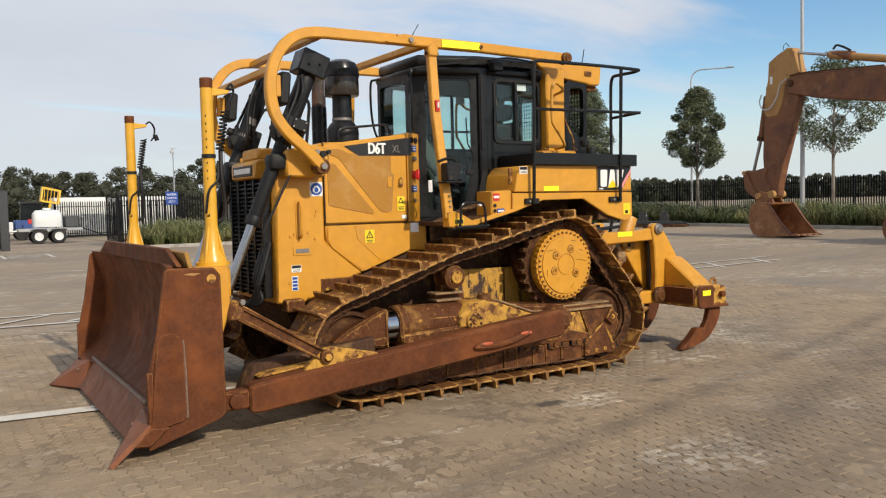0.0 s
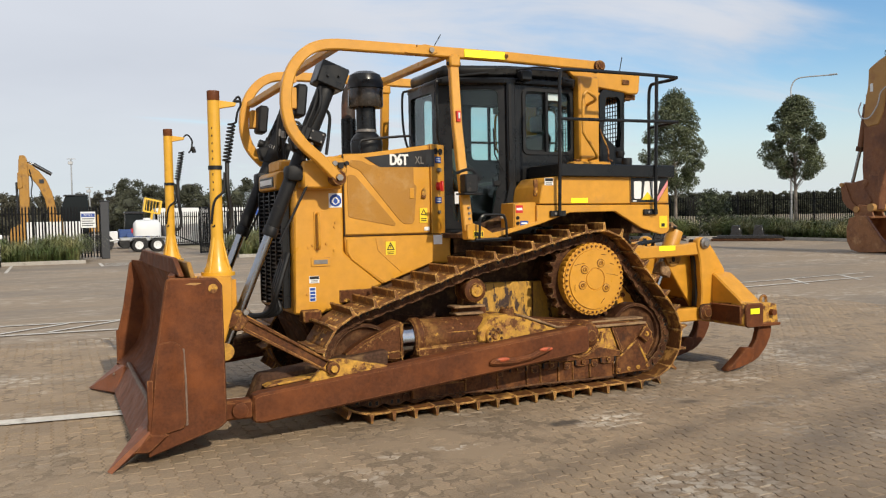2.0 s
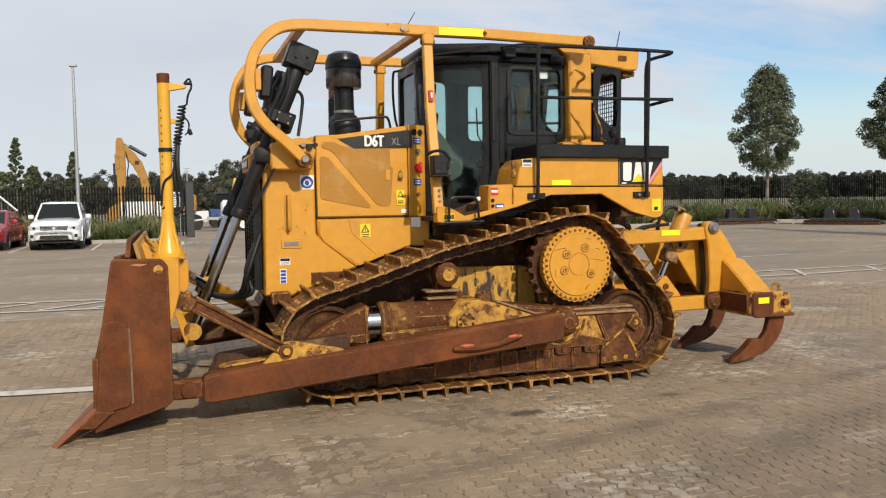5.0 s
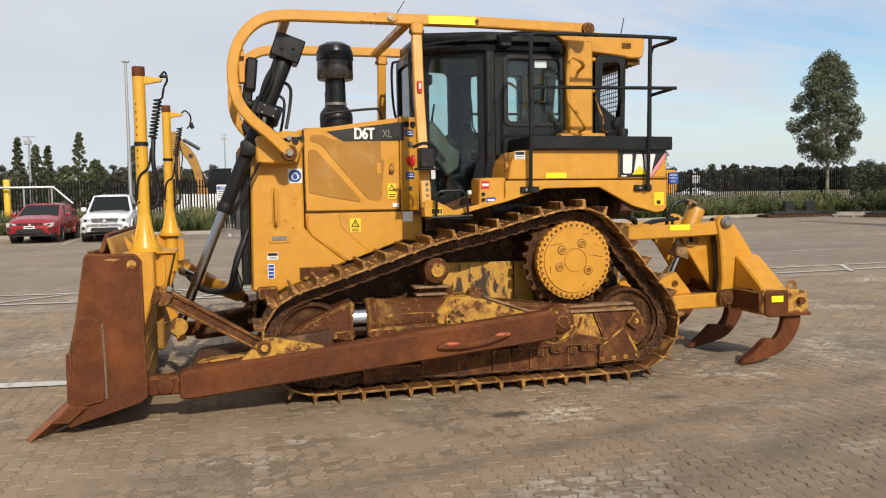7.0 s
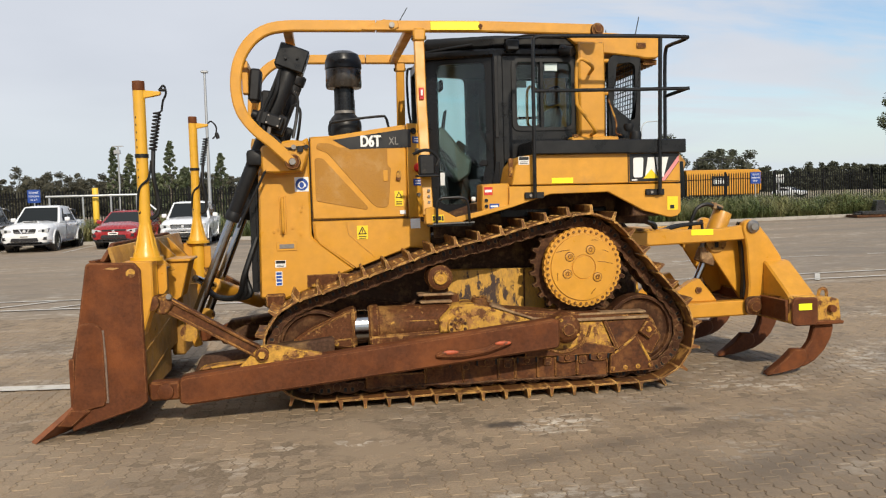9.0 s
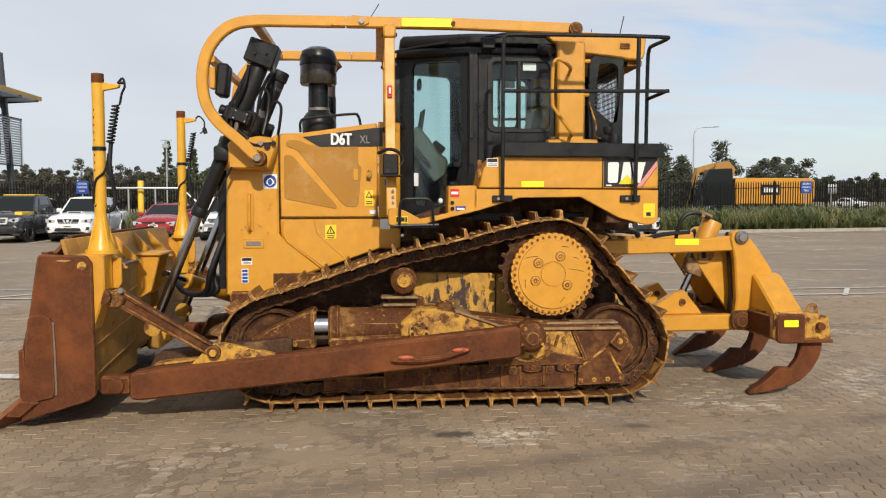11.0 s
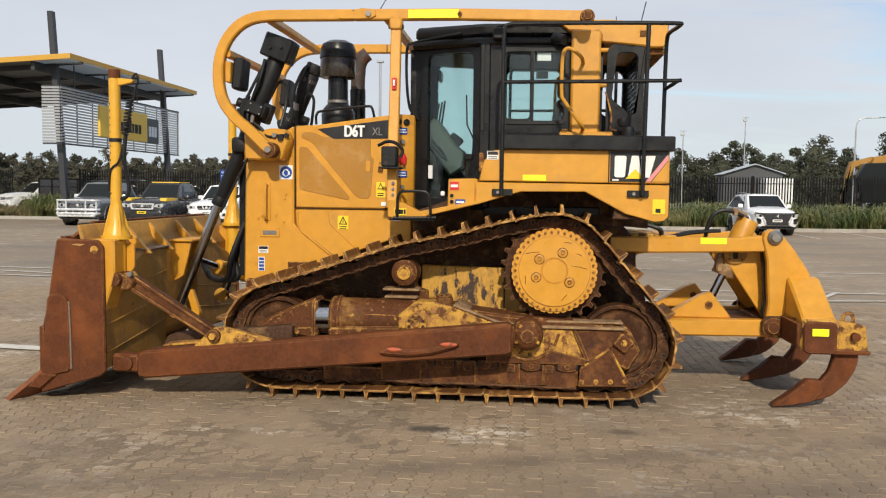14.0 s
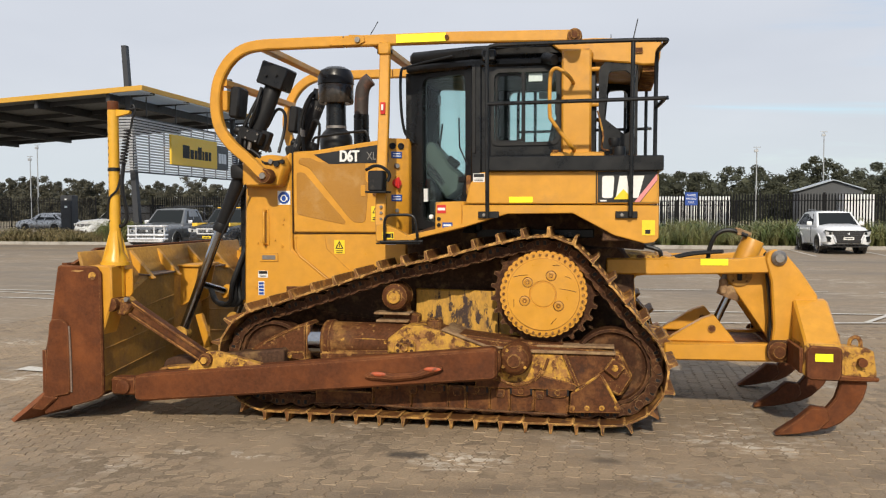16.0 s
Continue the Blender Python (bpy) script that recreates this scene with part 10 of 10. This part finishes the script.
def belt(name, az0, az1, r0, r1, h0, h1, count, seed, label, size=0.4, per=600, mat=m_leaf_far, wide=0.19):
    """A far belt of trees between two bearings from the yard: lumpy crowns under small leaf sprays."""
    rng = np.random.default_rng(seed)
    clumps = []
    for i in range(count):
        az = radians(az0 + (az1 - az0) * (i + rng.uniform(-0.4, 1.4)) / count)
        r = rng.uniform(r0, r1)
        x, y = r * math.sin(az), r * math.cos(az) - 8
        h = rng.uniform(h0, h1) * (1.0 if rng.random() < 0.8 else 1.14)
        k = 8
        for j in range(k):
            f = (j + 0.4) / k
            w = h * (wide * math.sin(math.pi * (0.18 + 0.74 * f)) + 0.03)
            clumps.append((x + rng.uniform(-1, 1) * w * 1.3, y + rng.uniform(-1, 1), h * (0.04 + 0.92 * f), w * rng.uniform(0.7, 1.25)))
    vs, fs = leaf_cloud(clumps, per // 8, size, seed)
    seen = bmesh.new()
    bmesh.ops.create_icosphere(seen, subdivisions=1, radius=1)
    unit = np.array([v.co[:] for v in seen.verts])
    tris = [tuple(v.index for v in f.verts) for f in seen.faces]
    seen.free()
    for cx, cy, cz, r in clumps:
        k = len(vs)
        vs += [tuple(p) for p in (unit * r * rng.uniform(0.30, 0.62, (len(unit), 1)) * (1, 1, 0.8) + (cx, cy, cz))]
        fs += [tuple(k + i for i in f) for f in tris]
    tagged(new(name, grid_mesh(name, vs, fs, mat)), label, "woods", kind="stuff")


belt("far_woods", -62, -22, 150, 185, 5.8, 7.9, 230, 31, "hazy olive far belt of trees", 0.26, 850, m_leaf_hazy, 0.155)
belt("far_woods", -22, 3, 150, 185, 5.8, 8.0, 160, 32, "hazy olive far belt of trees", 0.26, 850, m_leaf_hazy, 0.155)
belt("far_woods", 2, 20, 120, 150, 6.0, 8.8, 50, 33, "dark belt of taller gum trees", 0.24, 1500)
belt("far_woods", 16, 27, 75, 95, 4.2, 6.8, 16, 34, "dark clump of trees behind the stores", 0.18, 1500)
belt("far_woods", 26, 46, 380, 440, 9.6, 11.8, 130, 35, "even dark far belt of trees", 0.75, 640)
belt("far_woods", 44, 80, 390, 460, 9.2, 11.4, 190, 36, "even dark far belt of trees", 0.75, 560)
belt("far_woods", -64, -2, 190, 200, 4.2, 5.6, 170, 38, "low undergrowth below the far trees", 0.5, 320, m_leaf_hazy)
belt("far_woods", 0, 80, 470, 490, 8.6, 10.6, 260, 39, "low undergrowth below the far trees", 1.3, 220)
belt("far_woods", 80, 300, 180, 260, 7.0, 10.0, 160, 40, "far belt of trees behind the yard", 1.5, 90)

# ---- pavers: interlocking wavy blocks in rows along y, nearest ones as parts ----
PX, PY = 0.1125, 0.225


def paver_outline(gap=0.002):
    """One block, 225 x 112 mm, with zigzag long sides that fit the staggered rows beside it."""
    h, w, st, q = PY / 2 - gap, PX / 2 - gap, 0.010, PY / 16
    side = [(-h, 1), (-7 * q, 1), (-5 * q, -1), (-3 * q, -1), (-q, 1), (q, 1), (3 * q, -1), (5 * q, -1), (7 * q, 1), (h, 1)]
    return [(w + k * st, y) for y, k in side] + [(-w + k * st, y) for y, k in side[::-1]]


def paver_parts():
    out = paver_outline()
    n = len(out)
    vs = [(x, y, -0.011) for x, y in out] + [(x - math.copysign(0.0055, x), y - math.copysign(0.005, y) * (1 if abs(y) > 0.1 else 0), 0.0) for x, y in out]
    fs = [(i, (i + 1) % n, n + (i + 1) % n, n + i) for i in range(n)] + [tuple(range(n, 2 * n))]
    return vs, fs


base_vs, base_fs = paver_parts()
rng = np.random.default_rng(77)
near_me = grid_mesh("paver", base_vs, base_fs, m_paver)
pave = thing("paving", "worn interlocking concrete pavers with dirt-filled joints", "pavement", kind="structure")
bed = bmesh.new()
nx, ny = 241, 161
gx, gy = np.meshgrid(np.linspace(-9, 9, nx), np.linspace(-6, 6, ny))
fill = 0.5 * np.sin(1.9 * gx + 1.1 * np.sin(1.3 * gy + 0.6)) + 0.5 * np.sin(2.3 * gy - 0.8 * gx + 2.0 * np.sin(0.7 * gx)) + 0.6 * rng.normal(size=gx.shape)
fill -= 0.75 * np.tanh(0.9 * (gx - 0.2)) / (1 + np.exp(3.0 * (gy + 2.4)))  # more dirt swept into the joints towards -x
fill -= 1.5 * np.exp(-(((gx + 0.9) / 1.5) ** 2 + ((gy + 3.9) / 0.7) ** 2))  # swept clean where tyres turn
gz_ = np.clip(-0.0036 + 0.0034 * fill, -0.0105, 0.0004)
grid = [[bed.verts.new((gx[j, i], gy[j, i], gz_[j, i])) for i in range(nx)] for j in range(ny)]
for j in range(ny - 1):
    for i in range(nx - 1):
        bed.faces.new((grid[j][i], grid[j][i + 1], grid[j + 1][i + 1], grid[j + 1][i]))
part("joint_bed", bed, m_joint, pave, "dusty brown dirt in the joints")
vs, fs = [], []
nv = len(base_vs)
base = np.array(base_vs)
blocks = []
for i in range(int(18 / PX)):
    for j in range(int(12 / PY)):
        x = -9 + (i + 0.5) * PX
        y = -6 + (j + (0.5 if i % 2 else 0.0)) * PY
        dz = rng.uniform(-0.0025, 0.001)
        tilt = rng.normal(0, 0.011, 2)
        if -0.75 < x < 1.35 and -3.2 < y < -2.7:
            o = new("paver", near_me)
            o.parent = pave
            o.matrix_basis = Matrix.Translation((x, y, dz)) @ Euler((tilt[0], tilt[1], 0)).to_matrix().to_4x4()
            continue
        blocks.append((x, y, dz, *tilt))
B = np.array(blocks)
V3 = base[None, :, :] + np.stack((B[:, 0], B[:, 1], B[:, 2]), 1)[:, None, :]
V3[:, :, 2] += base[None, :, 0] * B[:, 3, None] + base[None, :, 1] * B[:, 4, None]
verts = V3.reshape(-1, 3)
faces = [tuple(k * nv + i for i in f) for k in range(len(B)) for f in base_fs]
rest = new("pavers", grid_mesh("pavers", verts.tolist(), faces, m_paver))
rest.parent = pave
tagged(rest, "field of worn interlocking pavers", kind="stuff")
